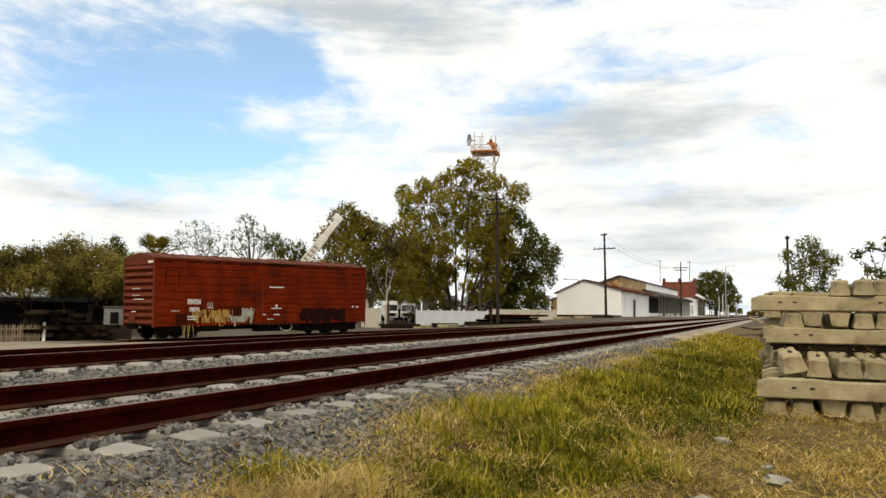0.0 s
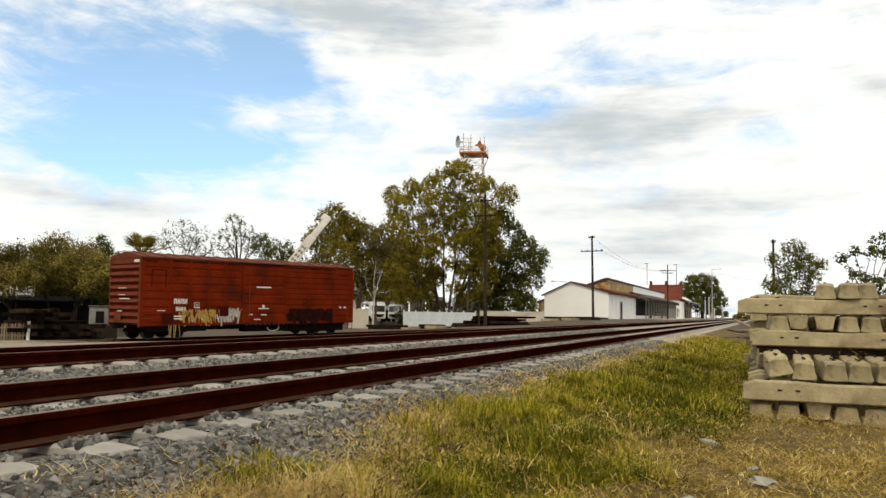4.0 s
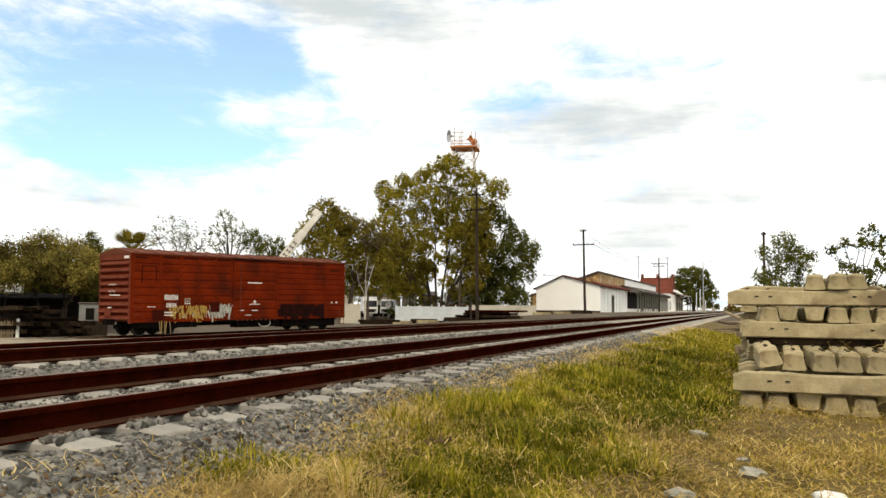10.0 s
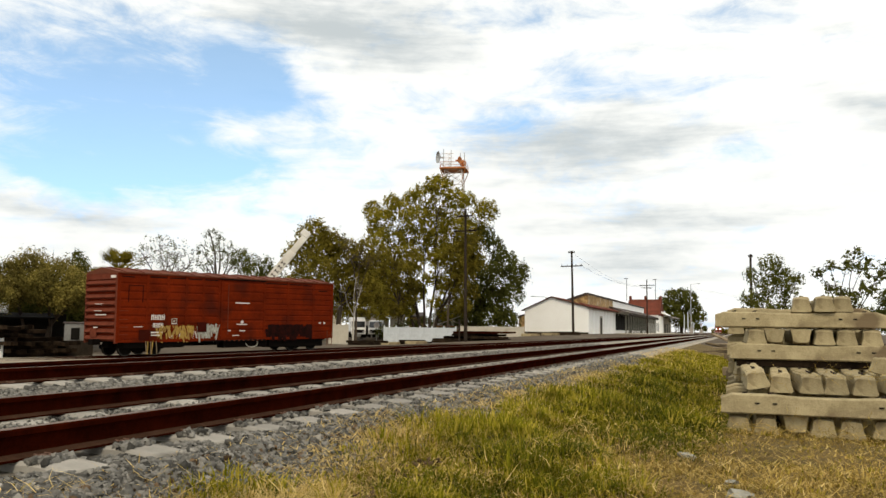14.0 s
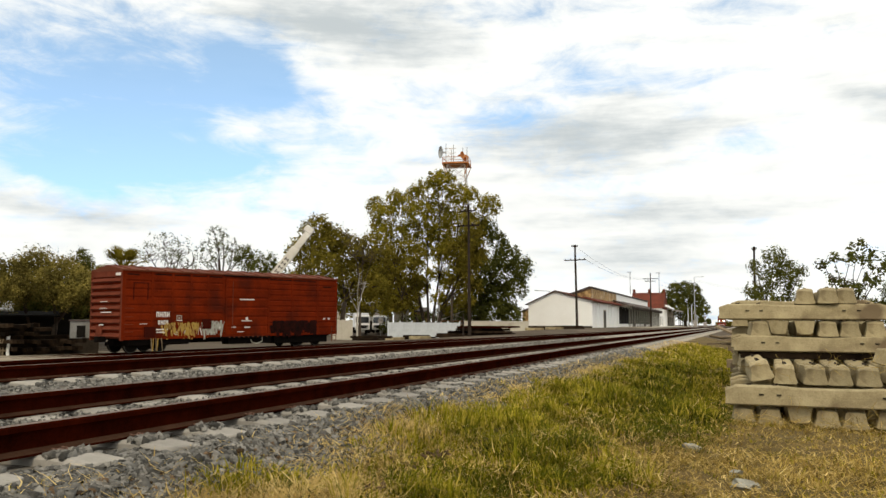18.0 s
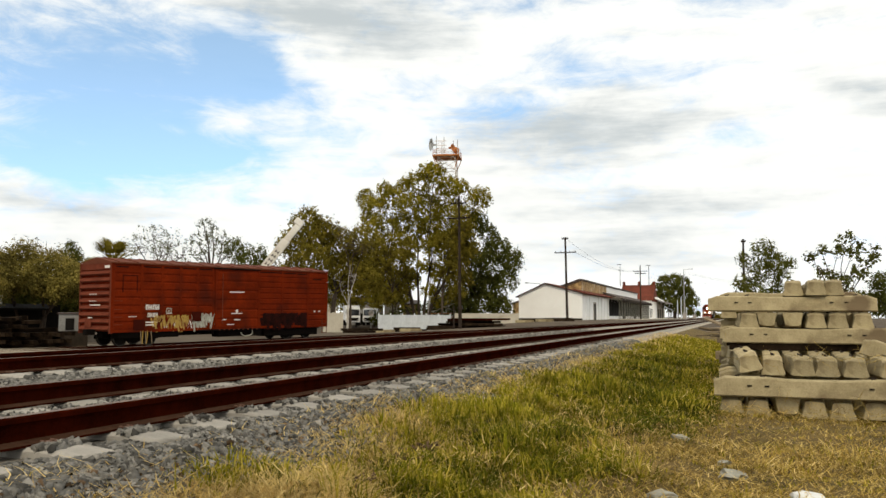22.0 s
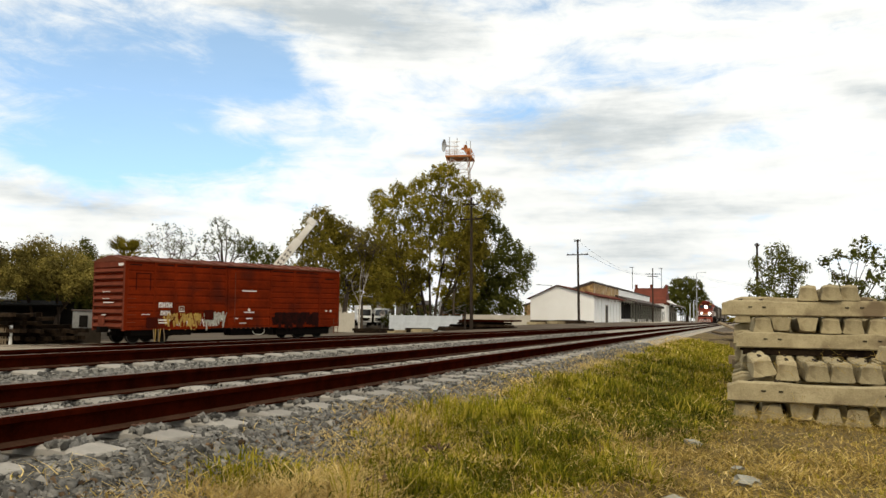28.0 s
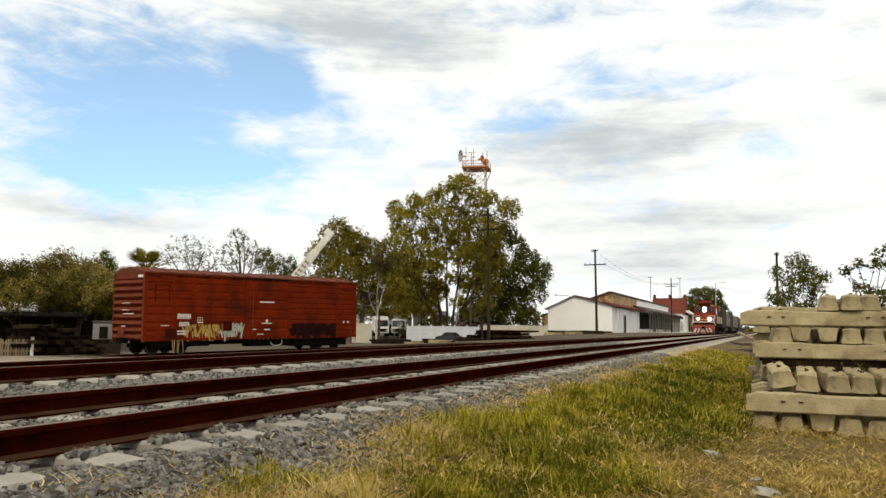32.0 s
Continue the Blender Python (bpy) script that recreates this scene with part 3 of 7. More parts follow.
def track(name, mid_x, top, label, cant=0.0):
    t = empty(name, pose(0, 0, 0), label, "railway track", "main line tracks", "structure")
    for off in (-0.752, 0.752):
        bm = bmesh.new()
        o = rail_outline()
        rings = [[bm.verts.new((mid_x + off + float(bend(y)) + x, y, top + z + off * cant)) for x, z in o] for y in RAIL_YS]
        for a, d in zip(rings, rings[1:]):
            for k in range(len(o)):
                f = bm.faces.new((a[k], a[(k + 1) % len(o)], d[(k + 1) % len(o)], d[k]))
                # foot tops take a lighter brown for the light they catch
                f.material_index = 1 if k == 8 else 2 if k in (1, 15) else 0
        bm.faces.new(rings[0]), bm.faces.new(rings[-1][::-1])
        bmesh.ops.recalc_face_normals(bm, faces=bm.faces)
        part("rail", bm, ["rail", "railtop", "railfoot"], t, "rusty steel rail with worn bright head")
    return t


track_1 = track("track_1", T1, TIE1, "rusty rails on concrete sleepers in grey ballast")
track_2 = track("track_2", T2, TIE2, "rusty rails on concrete sleepers in raised ballast", CANT)


# ---- the stack of concrete sleepers ----
def rough_sleeper_bm(length=2.4, base=0.30, top=0.21, high=0.24):
    """A used sleeper along x: worn edges, chipped ends that slope back, uneven faces."""
    bm = bmesh.new()
    rings, h = [], length / 2
    xs = [0.0, 0.012, 0.05, 0.13, 0.30, 0.48, 0.62, 0.85, 1.05]
    for x in [-h + d for d in xs] + [h - d for d in xs[::-1]]:
        d = h - abs(x)
        zt = high * (0.82 + 0.18 * min(1, d / 0.13)) - 0.022 * max(0.0, min(1.0, (d - 0.6) / 0.3))
        w = 0.93 + 0.07 * min(1, d / 0.05)
        b2, t2, c = base / 2 * w, top / 2 * w, 0.017
        side = lambda f: b2 + (t2 - b2) * f
        out = [(-b2 + c, 0), (0, 0), (b2 - c, 0), (b2, c), (side(0.5), zt * 0.5), (side(0.9) + 0.004, zt - c), (t2 - c, zt), (0, zt + 0.004), (-t2 + c, zt), (-side(0.9) - 0.004, zt - c), (-side(0.5), zt * 0.5), (-b2, c)]
        row = []
        for y, z in out:
            p = Vector((x, y, z))
            n = noise.noise(p * 9.0) * 0.007 + noise.noise(p * 31.0) * 0.004
            chip = max(0.0, noise.noise(Vector((x * 6 + 3, y * 14, z * 14))) - 0.18) * 0.10 * (1 if d < 0.06 or z > zt - 0.03 else 0.25)
            q = Vector((x, y, max(0.0, z))) - Vector((math.copysign(chip, x) if d < 0.06 else 0, y * chip * 2.0, (z - zt * 0.4) * chip * 1.6))
            row.append(bm.verts.new(q + Vector((n if d < 0.02 else 0, math.copysign(n, y) if y else 0, n if z > 0.03 else 0))))
        rings.append(row)
    k = len(rings[0])
    for a, d in zip(rings, rings[1:]):
        for i in range(k):
            bm.faces.new((a[i], a[(i + 1) % k], d[(i + 1) % k], d[i]))
    bm.faces.new(rings[0]), bm.faces.new(rings[-1])
    bmesh.ops.recalc_face_normals(bm, faces=bm.faces)
    return bm


def stack():
    bm = rough_sleeper_bm()
    first = part("concrete_sleeper", bm, "concrete")
    for x in (-0.92, -0.62, 0.62, 0.92):
        bm = bmesh.new()
        box(bm, x - 0.025, x + 0.025, -0.022, 0.022, 0.225, 0.252, 0.006)
        tube(bm, (x - 0.03, -0.02, 0.25), (x + 0.035, 0.015, 0.262), 0.008, n=6)
        part("shoulder_iron", bm, "wood", first, "rusty cast iron rail shoulder")
    for x in (-0.78, -0.58, 0.58, 0.78):
        bm = bmesh.new()
        box(bm, x - 0.026, x + 0.026, -0.143, -0.119, 0.128, 0.143)
        part("clip_slot", bm, "dark", first, "dark slot for a rail clip")
    tagged(first, "weathered pale concrete railway sleeper in a stack", "sleeper", "stacked concrete sleepers")
    first.matrix_basis = pose(0.85, 13.55, 0.79, 0, 0, 0.4)          # L6, long
    rnd = random.Random(4)
    along = lambda x, y0, z, turn=0, flip=0: copy_thing(first, pose(x, y0 + 1.2, z + (0.235 if flip else 0), 0, 180 * flip, 90 + turn))
    across = lambda x, y, z, turn=0, roll=0: copy_thing(first, pose(x, y, z, roll, 0, turn))
    # bottom row, ends towards the camera
    for i, x in enumerate((-0.02, 0.29, 0.61, 0.94, 1.25, 1.58, 1.90, 2.22)):
        along(x, 10.82 + rnd.uniform(-0.03, 0.03), -0.53 + rnd.uniform(-0.01, 0.01), rnd.uniform(-1.5, 1.5), 1 if i == 2 else 0)
    # second layer, across
    across(0.97, 10.90, -0.29, 0.5), across(1.02, 12.2, -0.29, -0.6), across(1.0, 13.0, -0.29, 0.4)
    # third layer, ends towards the camera
    for i, x in enumerate((0.52, 0.83, 1.15, 1.48, 1.84, 2.15)):
        along(x, 11.22 + rnd.uniform(-0.05, 0.04), -0.05, rnd.uniform(-2, 2))
    copy_thing(first, pose(0.19, 12.34, 0.0, 0, 0, 91.5) @ pose(0, 0, 0, -12, 0, 0))
    # fourth layer, across, with its mates behind
    across(1.06, 13.42, 0.30, 0.8), across(1.0, 15.2, 0.30, -0.5)
    # rows that carry the back of the upper layers
    for x in (0.05, 0.9, 1.8):
        along(x, 13.75, -0.05, rnd.uniform(-1, 1))
    across(1.0, 14.0, -0.29), across(1.0, 15.7, -0.29)
    for x in (0.1, 0.95, 1.8):
        along(x, 13.5, -0.53)
    # fifth layer
    for x, flip, turn in ((0.23, 0, 1), (0.53, 1, -1), (0.88, 1, 0), (1.16, 0, 2), (1.54, 0, -2), (1.90, 0, -3)):
        along(x, 13.34, 0.535, turn, flip)
    across(0.95, 15.3, 0.79, -0.6)
    # top layer
    for x, y, z, turn in ((0.97, 13.52, 1.03, -3), (1.26, 13.38, 1.035, -2), (1.55, 13.44, 1.035, -4)):
        along(x, y, z, turn)
    # dark wooden battens between the layers
    bm = bmesh.new()
    box(bm, -1.1, 1.1, -0.06, 0.06, 0, 0.105, 0.008)
    first_b = part("batten", bm, "oldtie")
    tagged(first_b, "dark wooden batten between stacked sleepers", "batten", "wooden battens")
    first_b.matrix_basis = pose(1.05, 13.38, 0.193, 0, 0, 1)
    copy_thing(first_b, pose(1.0, 15.2, 0.193))
    # a second stack close behind
    for k in range(7):
        if k % 2:
            for x in (-0.05, 0.5, 1.05, 1.6, 2.1):
                along(x, 15.95, -0.53 + k * 0.242, rnd.uniform(-1, 1))
        else:
            across(1.0, 16.2, -0.53 + k * 0.242, rnd.uniform(-0.5, 0.5)), across(1.0, 17.9, -0.53 + k * 0.242)
    # one that slid off at the side
    copy_thing(first, pose(2.75, 12.1, -0.18, 0, 19, -10))


stack()


def broken_planks():
    rnd = random.Random(9)
    bm = bmesh.new()
    box(bm, -1.25, 1.25, -0.12, 0.12, 0, 0.2, 0.012)
    first = part("wooden_sleeper", bm, "plank")
    tagged(first, "weathered old wooden sleeper in a pile behind the concrete ones", "sleeper", "piled wooden sleepers")
    for layer in range(6):
        for k in range(2):
            m = pose(0.95 + rnd.uniform(-0.1, 0.1), 19.0 + k * 1.6, -0.92 + layer * 0.2, 0, 0, rnd.uniform(-3, 3)) if layer % 2 else pose(0.2 + k * 1.5, 19.8, -0.92 + layer * 0.2, 0, 0, 90 + rnd.uniform(-3, 3))
            if layer == k == 0:
                first.matrix_basis = m
            else:
                copy_thing(first, m)
    for i in range(10):
        bm = bmesh.new()
        L = rnd.uniform(0.6, 1.3)
        box(bm, -L / 2, L / 2, -0.07, 0.07, -0.018, 0.018, 0.004)
        ob = part("broken_plank", bm, "plank")
        tagged(ob, "weathered grey broken plank lying on a sleeper pile", "plank", "broken planks")
        ob.matrix_basis = pose(0.15 + rnd.uniform(-0.35, 0.2), 19.2 + rnd.uniform(-0.4, 0.6), 0.20 + 0.035 * i, rnd.uniform(-8, 8), rnd.uniform(-4, 22), rnd.uniform(-25, 25))


broken_planks()


# ---- the boxcar ----
BOX_L, BOX_R = Vector((-30.2, 33.2)), Vector((-25.7, 48.3))
BOX_DIR = math.degrees(math.atan2(-(BOX_R - BOX_L).x, (BOX_R - BOX_L).y))   # turn of +Y onto the car's length


def wheelset(parent, y, x_mid):
    bm = bmesh.new()
    tube(bm, (x_mid - 0.75, y, 0.42), (x_mid + 0.75, y, 0.42), 0.07, n=8)
    w = part("wheelset", bm, "wheel", parent)
    for s in (-0.75, 0.75):
        bm = bmesh.new()
        tube(bm, (x_mid + s - 0.065, y, 0.42), (x_mid + s + 0.065, y, 0.42), 0.42, 0.42, 24)
        tube(bm, (x_mid + s - 0.085, y, 0.42), (x_mid + s + 0.085, y, 0.42), 0.30, 0.30, 20)
        part("wheel", bm, "wheel", w)
        bm = bmesh.new()
        n = 24
        a = [[bm.verts.new((x_mid + s + dx, y + r * math.cos(6.2832 * k / n), 0.42 + r * math.sin(6.2832 * k / n))) for k in range(n)] for dx, r in ((0.07, 0.425), (0.088, 0.40), (0.088, 0.36))]
        for p, q in zip(a, a[1:]):
            for k in range(n):
                bm.faces.new((p[k], p[(k + 1) % n], q[(k + 1) % n], q[k]))
        part("wheel_rim", bm, "wheelrim", w)


def truck(parent, y, x_mid):
    bm = bmesh.new()
    for s in (-1.02, 1.02):
        o = [(y - 1.25, 0.36), (y - 1.25, 0.56), (y - 0.95, 0.64), (y - 0.5, 0.78), (y + 0.5, 0.78), (y + 0.95, 0.64), (y + 1.25, 0.56), (y + 1.25, 0.36), (y + 0.85, 0.40), (y + 0.4, 0.22), (y - 0.4, 0.22), (y - 0.85, 0.40)]
        extrude(bm, o, x_mid + s - 0.07, x_mid + s + 0.07, axis="x")
    box(bm, x_mid - 1.0, x_mid + 1.0, y - 0.2, y + 0.2, 0.45, 0.80)
    t = part("bogie", bm, "black", parent, "black cast steel bogie frame")
    for s in (-1.02, 1.02):
        for k in (-0.16, 0.0, 0.16):
            bm = bmesh.new()
            tube(bm, (x_mid + s, y + k, 0.30), (x_mid + s, y + k, 0.62), 0.07, n=8)
            part("spring", bm, "black", t)
    for d in (-0.88, 0.88):
        wheelset(parent, y + d, x_mid)


def boxcar():
    """Local frame: origin at the near end's track-side corner on the rail; y along the car, x from -3.0 (far side) to 0 (track side)."""
    car = empty("boxcar", pose(BOX_L.x, BOX_L.y, -1.0, 0, 0, BOX_DIR) @ pose(0, 0, 0, 0.75, 0, 0), "rusty red steel boxcar with graffiti standing on a siding", "boxcar")
    L, W, S, E = 15.76, 3.0, 0.80, 4.42
    bm = bmesh.new()
    box(bm, -W + 0.05, -0.05, 0.06, L - 0.06, S + 0.1, E - 0.02)
    part("body", bm, "boxred", car)
    # roof: low pitch with cross ribs and an overhang
    bm = bmesh.new()
    extrude(bm, [(-W - 0.03, E - 0.05), (0.03, E - 0.05), (0.03, E + 0.02), (-W / 2, E + 0.30), (-W - 0.03, E + 0.02)], -0.05, L + 0.05)
    for i in range(15):
        y = 0.4 + i * (L - 0.8) / 14
        extrude(bm, [(0.035, E + 0.02), (0.035, E + 0.06), (-W / 2, E + 0.345), (-W - 0.035, E + 0.06), (-W - 0.035, E + 0.02), (-W / 2, E + 0.29)], y - 0.03, y + 0.03)
    part("roof", bm, "roofsteel", car, "rust-brown ribbed steel roof")
    # side sheets: horizontal corrugations between posts, on the track side
    def panel(y0, y1, z0, z1, rows, name="side_panel"):
        bm = bmesh.new()
        pts = [(-0.05, z0)]
        h = (z1 - z0) / rows
        for r in range(rows):
            z = z0 + r * h
            pts += [(0.0, z + h * 0.12), (0.0, z + h * 0.80), (-0.035, z + h * 0.86), (-0.035, z + h * 0.98)]
        pts += [(-0.05, z1)]
        extrude(bm, pts + [(-0.09, z1), (-0.09, z0)], y0, y1)
        return part(name, bm, "boxred", car)
    for y0, y1 in ((0.16, 1.72), (1.80, 2.98), (3.06, 4.16), (4.24, 5.30), (5.38, 6.40)):
        panel(y0, y1, S + 0.08, E - 0.12, 8)
    for y0, y1 in ((9.86, 11.7), (11.78, 13.9), (13.98, L - 0.16)):
        panel(y0, y1, S + 0.08, E - 0.12, 10)
    for y in (0.08, 1.76, 3.02, 4.20, 5.34, 6.44, 9.82, 11.74, 13.94, L - 0.08):
        bm = bmesh.new()
        wdt = 0.08 if 0.1 < y < L - 0.1 else 0.1
        box(bm, -0.09, 0.012, y - wdt, y + wdt, S, E - 0.04, 0.01)
        part("side_post", bm, "boxred", car)
    # dark slots below the eave
    for y0, y1, z in ((0.25, 0.95, 0.20), (1.9, 2.9, 0.16), (3.1, 4.1, 0.16), (4.3, 5.2, 0.16), (5.4, 6.3, 0.16), (9.9, 12.9, 0.18), (13.0, 13.8, 0.20), (14.4, 15.2, 0.52)):
        bm = bmesh.new()
        box(bm, -0.05, 0.006, y0, y1, E - z - 0.06, E - z)
        part("vent_slot", bm, "black", car)
    # sill
    bm = bmesh.new()
    box(bm, -0.06, 0.03, 0.0, L, S - 0.06, S + 0.10, 0.012)
    part("side_sill", bm, "boxred", car)
    bm = bmesh.new()
    box(bm, -W - 0.03, -W + 0.06, 0.0, L, S - 0.06, E - 0.04)
    part("far_side", bm, "boxred", car)
    # the door with rollers and rails
    for y0, y1 in ((6.56, 9.70),):
        bm = bmesh.new()
        pts = [(-0.04, S + 0.02)]
        for r in range(6):
            z = S + 0.05 + r * 0.56
            pts += [(0.05, z + 0.04), (0.05, z + 0.44), (0.02, z + 0.47), (0.02, z + 0.53)]
        pts += [(-0.04, E - 0.14)]
        extrude(bm, pts, y0, y1)
        door = part("door", bm, "boxred", car, "red sliding steel door")
        bm = bmesh.new()
        box(bm, 0.03, 0.10, y0 - 0.05, y0 + 0.05, S + 0.1, E - 0.2, 0.01)
        part("door_post", bm, "boxred", door)
        bm = bmesh.new()
        tube(bm, (0.10, y0 + 0.45, S + 0.3), (0.10, y0 + 0.45, E - 0.4), 0.022)
        part("lock_rod", bm, "boxend", door)
    bm = bmesh.new()
    box(bm, -0.02, 0.11, 5.4, 9.9, S - 0.10, S - 0.02)
    part("door_track", bm, "black", car)
    bm = bmesh.new()
    box(bm, -0.02, 0.09, 6.4, 9.9, E - 0.12, E - 0.06)
    part("door_rail", bm, "black", car)
    for i in range(9):
        bm = bmesh.new()
        box(bm, 0.11, 0.125, 6.75 + i * 0.35, 6.85 + i * 0.35, S - 0.09, S - 0.03)
        part("track_bolt", bm, "roofsteel", car)
    # corrugated end, towards the camera
    bm = bmesh.new()
    rows = 9
    h = (E - 0.35 - S) / rows
    pts = [(0.10, S)]
    for r in range(rows):
        z = S + r * h
        pts += [(0.13, z + 0.02 * h), (0.06, z + 0.14 * h), (-0.09, z + 0.22 * h), (-0.12, z + 0.34 * h), (-0.02, z + 0.74 * h), (0.10, z + 0.93 * h), (0.13, z + h)]
    extrude(bm, pts + [(0.13, E - 0.05), (0.20, E - 0.05), (0.20, S)], -W + 0.10, -0.10, axis="x")
    part("corrugated_end", bm, "boxend", car, "red pressed steel end with deep ribs")
    bm = bmesh.new()
    extrude(bm, [(-W + 0.02, E - 0.36), (-0.02, E - 0.36), (-0.02, E - 0.02), (-W / 2, E + 0.27), (-W + 0.02, E - 0.02)], -0.03, 0.1)
    part("end_gable", bm, "boxend", car)
    for x in (-W + 0.05, -0.05):
        bm = bmesh.new()
        box(bm, x - 0.055, x + 0.055, -0.06, 0.12, S - 0.1, E - 0.05, 0.012)
        part("corner_post", bm, "boxend", car)
    bm = bmesh.new()
    box(bm, -W + 0.05, -0.05, L - 0.12, L, S, E)
    part("far_end", bm, "boxend", car)
    # stencils on the end and the side: unreadable at this size, so bars
    for x0, x1, z in ((-1.95, -1.2, 2.72), (-1.95, -1.25, 2.36), (-1.85, -0.85, 2.16), (-2.0, -1.6, 1.50)):
        bm = bmesh.new()
        box(bm, x0, x1, -0.112, -0.09, z, z + 0.055)
        part("end_stencil", bm, "white", car)
    bm = bmesh.new()
    box(bm, -0.62, -0.12, -0.036, -0.028, E - 0.30, E - 0.16)
    part("end_mark", bm, "white", car)
    bm = bmesh.new()
    box(bm, -2.3, -1.7, -0.12, -0.06, 1.0, 1.5, 0.01)
    part("brake_box", bm, "boxend", car)
    def bars(y, z, n, w, hh, gap, mat="white", tall=()):
        for i in range(n):
            bm = bmesh.new()
            y0 = y + i * (w + gap)
            box(bm, 0.001, 0.008, y0, y0 + w * 0.32, z, z + hh)
            box(bm, 0.001, 0.008, y0 + w * 0.66, y0 + w, z, z + hh)
            box(bm, 0.001, 0.0075, y0 + w * 0.3, y0 + w * 0.7, z + hh * (0.38 if i % 2 else 0.75), z + hh * (0.62 if i % 2 else 1.0))
            part("mark", bm, mat, car)
    bars(2.02, 1.93, 4, 0.17, 0.28, 0.045)
    bars(2.14, 1.52, 4, 0.12, 0.24, 0.04)
    for y, z, w, hh in ((2.02, 1.22, 0.7, 0.07), (2.02, 1.08, 0.55, 0.06), (3.3, 1.72, 0.35, 0.04), (7.55, 2.92, 1.1, 0.07), (7.7, 1.66, 0.8, 0.05), (7.0, 1.30, 0.30, 0.05), (7.9, 1.28, 0.45, 0.06), (7.4, 1.02, 0.5, 0.04), (14.5, 1.72, 0.14, 0.1), (14.9, 1.72, 0.16, 0.1), (13.6, 1.2, 0.10, 0.4), (1.0, 1.55, 0.5, 0.03)):
        bm = bmesh.new()
        box(bm, 0.052 if 6.5 < y < 9.7 else 0.001, 0.058 if 6.5 < y < 9.7 else 0.014, y, y + w, z, z + hh)
        part("stencil", bm, "white", car)
    bm = bmesh.new()
    tube(bm, (0.052, 8.1, 1.82), (0.06, 8.1, 1.82), 0.10, n=12)
    part("round_mark", bm, "white", car)
    bm = bmesh.new()
    for y0, z0, y1, z1 in ((3.28, 1.70, 3.62, 1.74), (3.28, 1.98, 3.62, 2.02), (3.28, 1.70, 3.32, 2.02), (3.58, 1.70, 3.62, 2.02), (3.40, 1.80, 3.50, 1.92)):
        box(bm, 0.001, 0.012, y0, y1, z0, z1)
    part("square_mark", bm, "pale", car)
    # sprayed strokes
    rnd = random.Random(21)
    def strokes(name, mat, y0, y1, z0, z1, n, wide):
        bm = bmesh.new()
        for i in range(n):
            y, z = rnd.uniform(y0, y1), rnd.uniform(z0, z1)
            top = (z1 - z) * rnd.uniform(0.3, 1.0) + 0.15
            a = rnd.uniform(-0.35, 0.35)
            w = wide * rnd.uniform(0.5, 1.3)
            x = 0.004 + 0.0007 * i
            vs = [bm.verts.new((x, yy, zz)) for yy, zz in ((y, z), (y + w, z + 0.05), (y + w + a * top, z + top), (y + a * top, z + top * 0.92))]
            bm.faces.new(vs)
        return part(name, bm, mat, car)
    strokes("yellow_graffiti", "yellow", 2.45, 4.75, 0.66, 1.5, 64, 0.085)
    strokes("brown_graffiti", "boxend", 2.6, 4.7, 0.7, 1.35, 18, 0.07)
    strokes("white_graffiti", "pale", 4.85, 6.45, 0.64, 1.6, 52, 0.09)
    strokes("white_highlight", "white", 2.7, 6.3, 0.75, 1.25, 14, 0.05)
    strokes("black_graffiti", "spray", 9.95, 13.6, 0.62, 1.55, 120, 0.26)
    for y in (10.2, 11.2, 12.3):
        strokes("black_tag", "spray", y, y + 0.35, 1.2, 1.55, 9, 0.20)
    for y, z in ((4.95, 0.95), (1.3, 0.55)):
        bm = bmesh.new()
        box(bm, 0.0, 0.06, y, y + 0.62, z + 0.3, z + 0.86, 0.01)
        part("placard_board", bm, "boxdark", car)
    bm = bmesh.new()
    for y0, y1, z0, z1 in ((0.62, 1.50, 3.72, 3.77), (0.62, 0.67, 2.85, 3.77), (1.45, 1.50, 2.85, 3.77)):
        box(bm, -0.01, 0.014, y0, y1, z0, z1)
    part("hatch_frame", bm, "boxdark", car)
    # ladders, steps and grab irons
    for y in (15.2,):
        bm = bmesh.new()
        for dy in (0, 0.42):
            tube(bm, (0.07, y + dy, 0.30), (0.07, y + dy, S + 0.5), 0.022, n=6)
        for z in (0.36, 0.66, 0.96):
            tube(bm, (0.07, y, z), (0.07, y + 0.42, z), 0.018, n=6)
        part("ladder", bm, "roofsteel", car)
    for z in (1.15, 1.55, 1.95, 2.4):
        bm = bmesh.new()
        tube(bm, (0.08, 0.12, z), (0.08, 0.62, z), 0.014, n=6)
        part("grab_iron", bm, "boxend", car)
    # underframe
    bm = bmesh.new()
    box(bm, -1.75, -1.25, 0.3, L - 0.3, 0.45, 0.95), box(bm, -W + 0.15, -0.15, 0.2, L - 0.2, 0.74, 0.90)
    for y in (4.3, 6.5, 9.4, 11.6):
        box(bm, -W + 0.15, -0.12, y - 0.1, y + 0.1, 0.50, 0.80)
    tube(bm, (-0.5, 7.2, 0.62), (-0.5, 8.6, 0.62), 0.2, n=12)
    part("underframe", bm, "black", car)
    # plain black blocks added to fill in the shade below sill and door
    bm = bmesh.new()
    box(bm, -0.75, -0.12, 6.9, 10.2, 0.32, 0.78, 0.03), box(bm, -0.9, -0.14, 10.4, 15.0, 0.26, 0.76, 0.03)
    part("brake_rigging", bm, "black", car, "black block filling the shade under the floor")
    bm = bmesh.new()
    box(bm, -0.8, -0.10, 0.5, 4.2, 0.42, 0.76, 0.03)
    part("brake_rigging", bm, "black", car)
    for y in (-0.55, L + 0.1):
        bm = bmesh.new()
        box(bm, -1.68, -1.32, y, y + 0.5, 0.62, 0.92, 0.03)
        part("coupler", bm, "black", car)
    bm = bmesh.new()
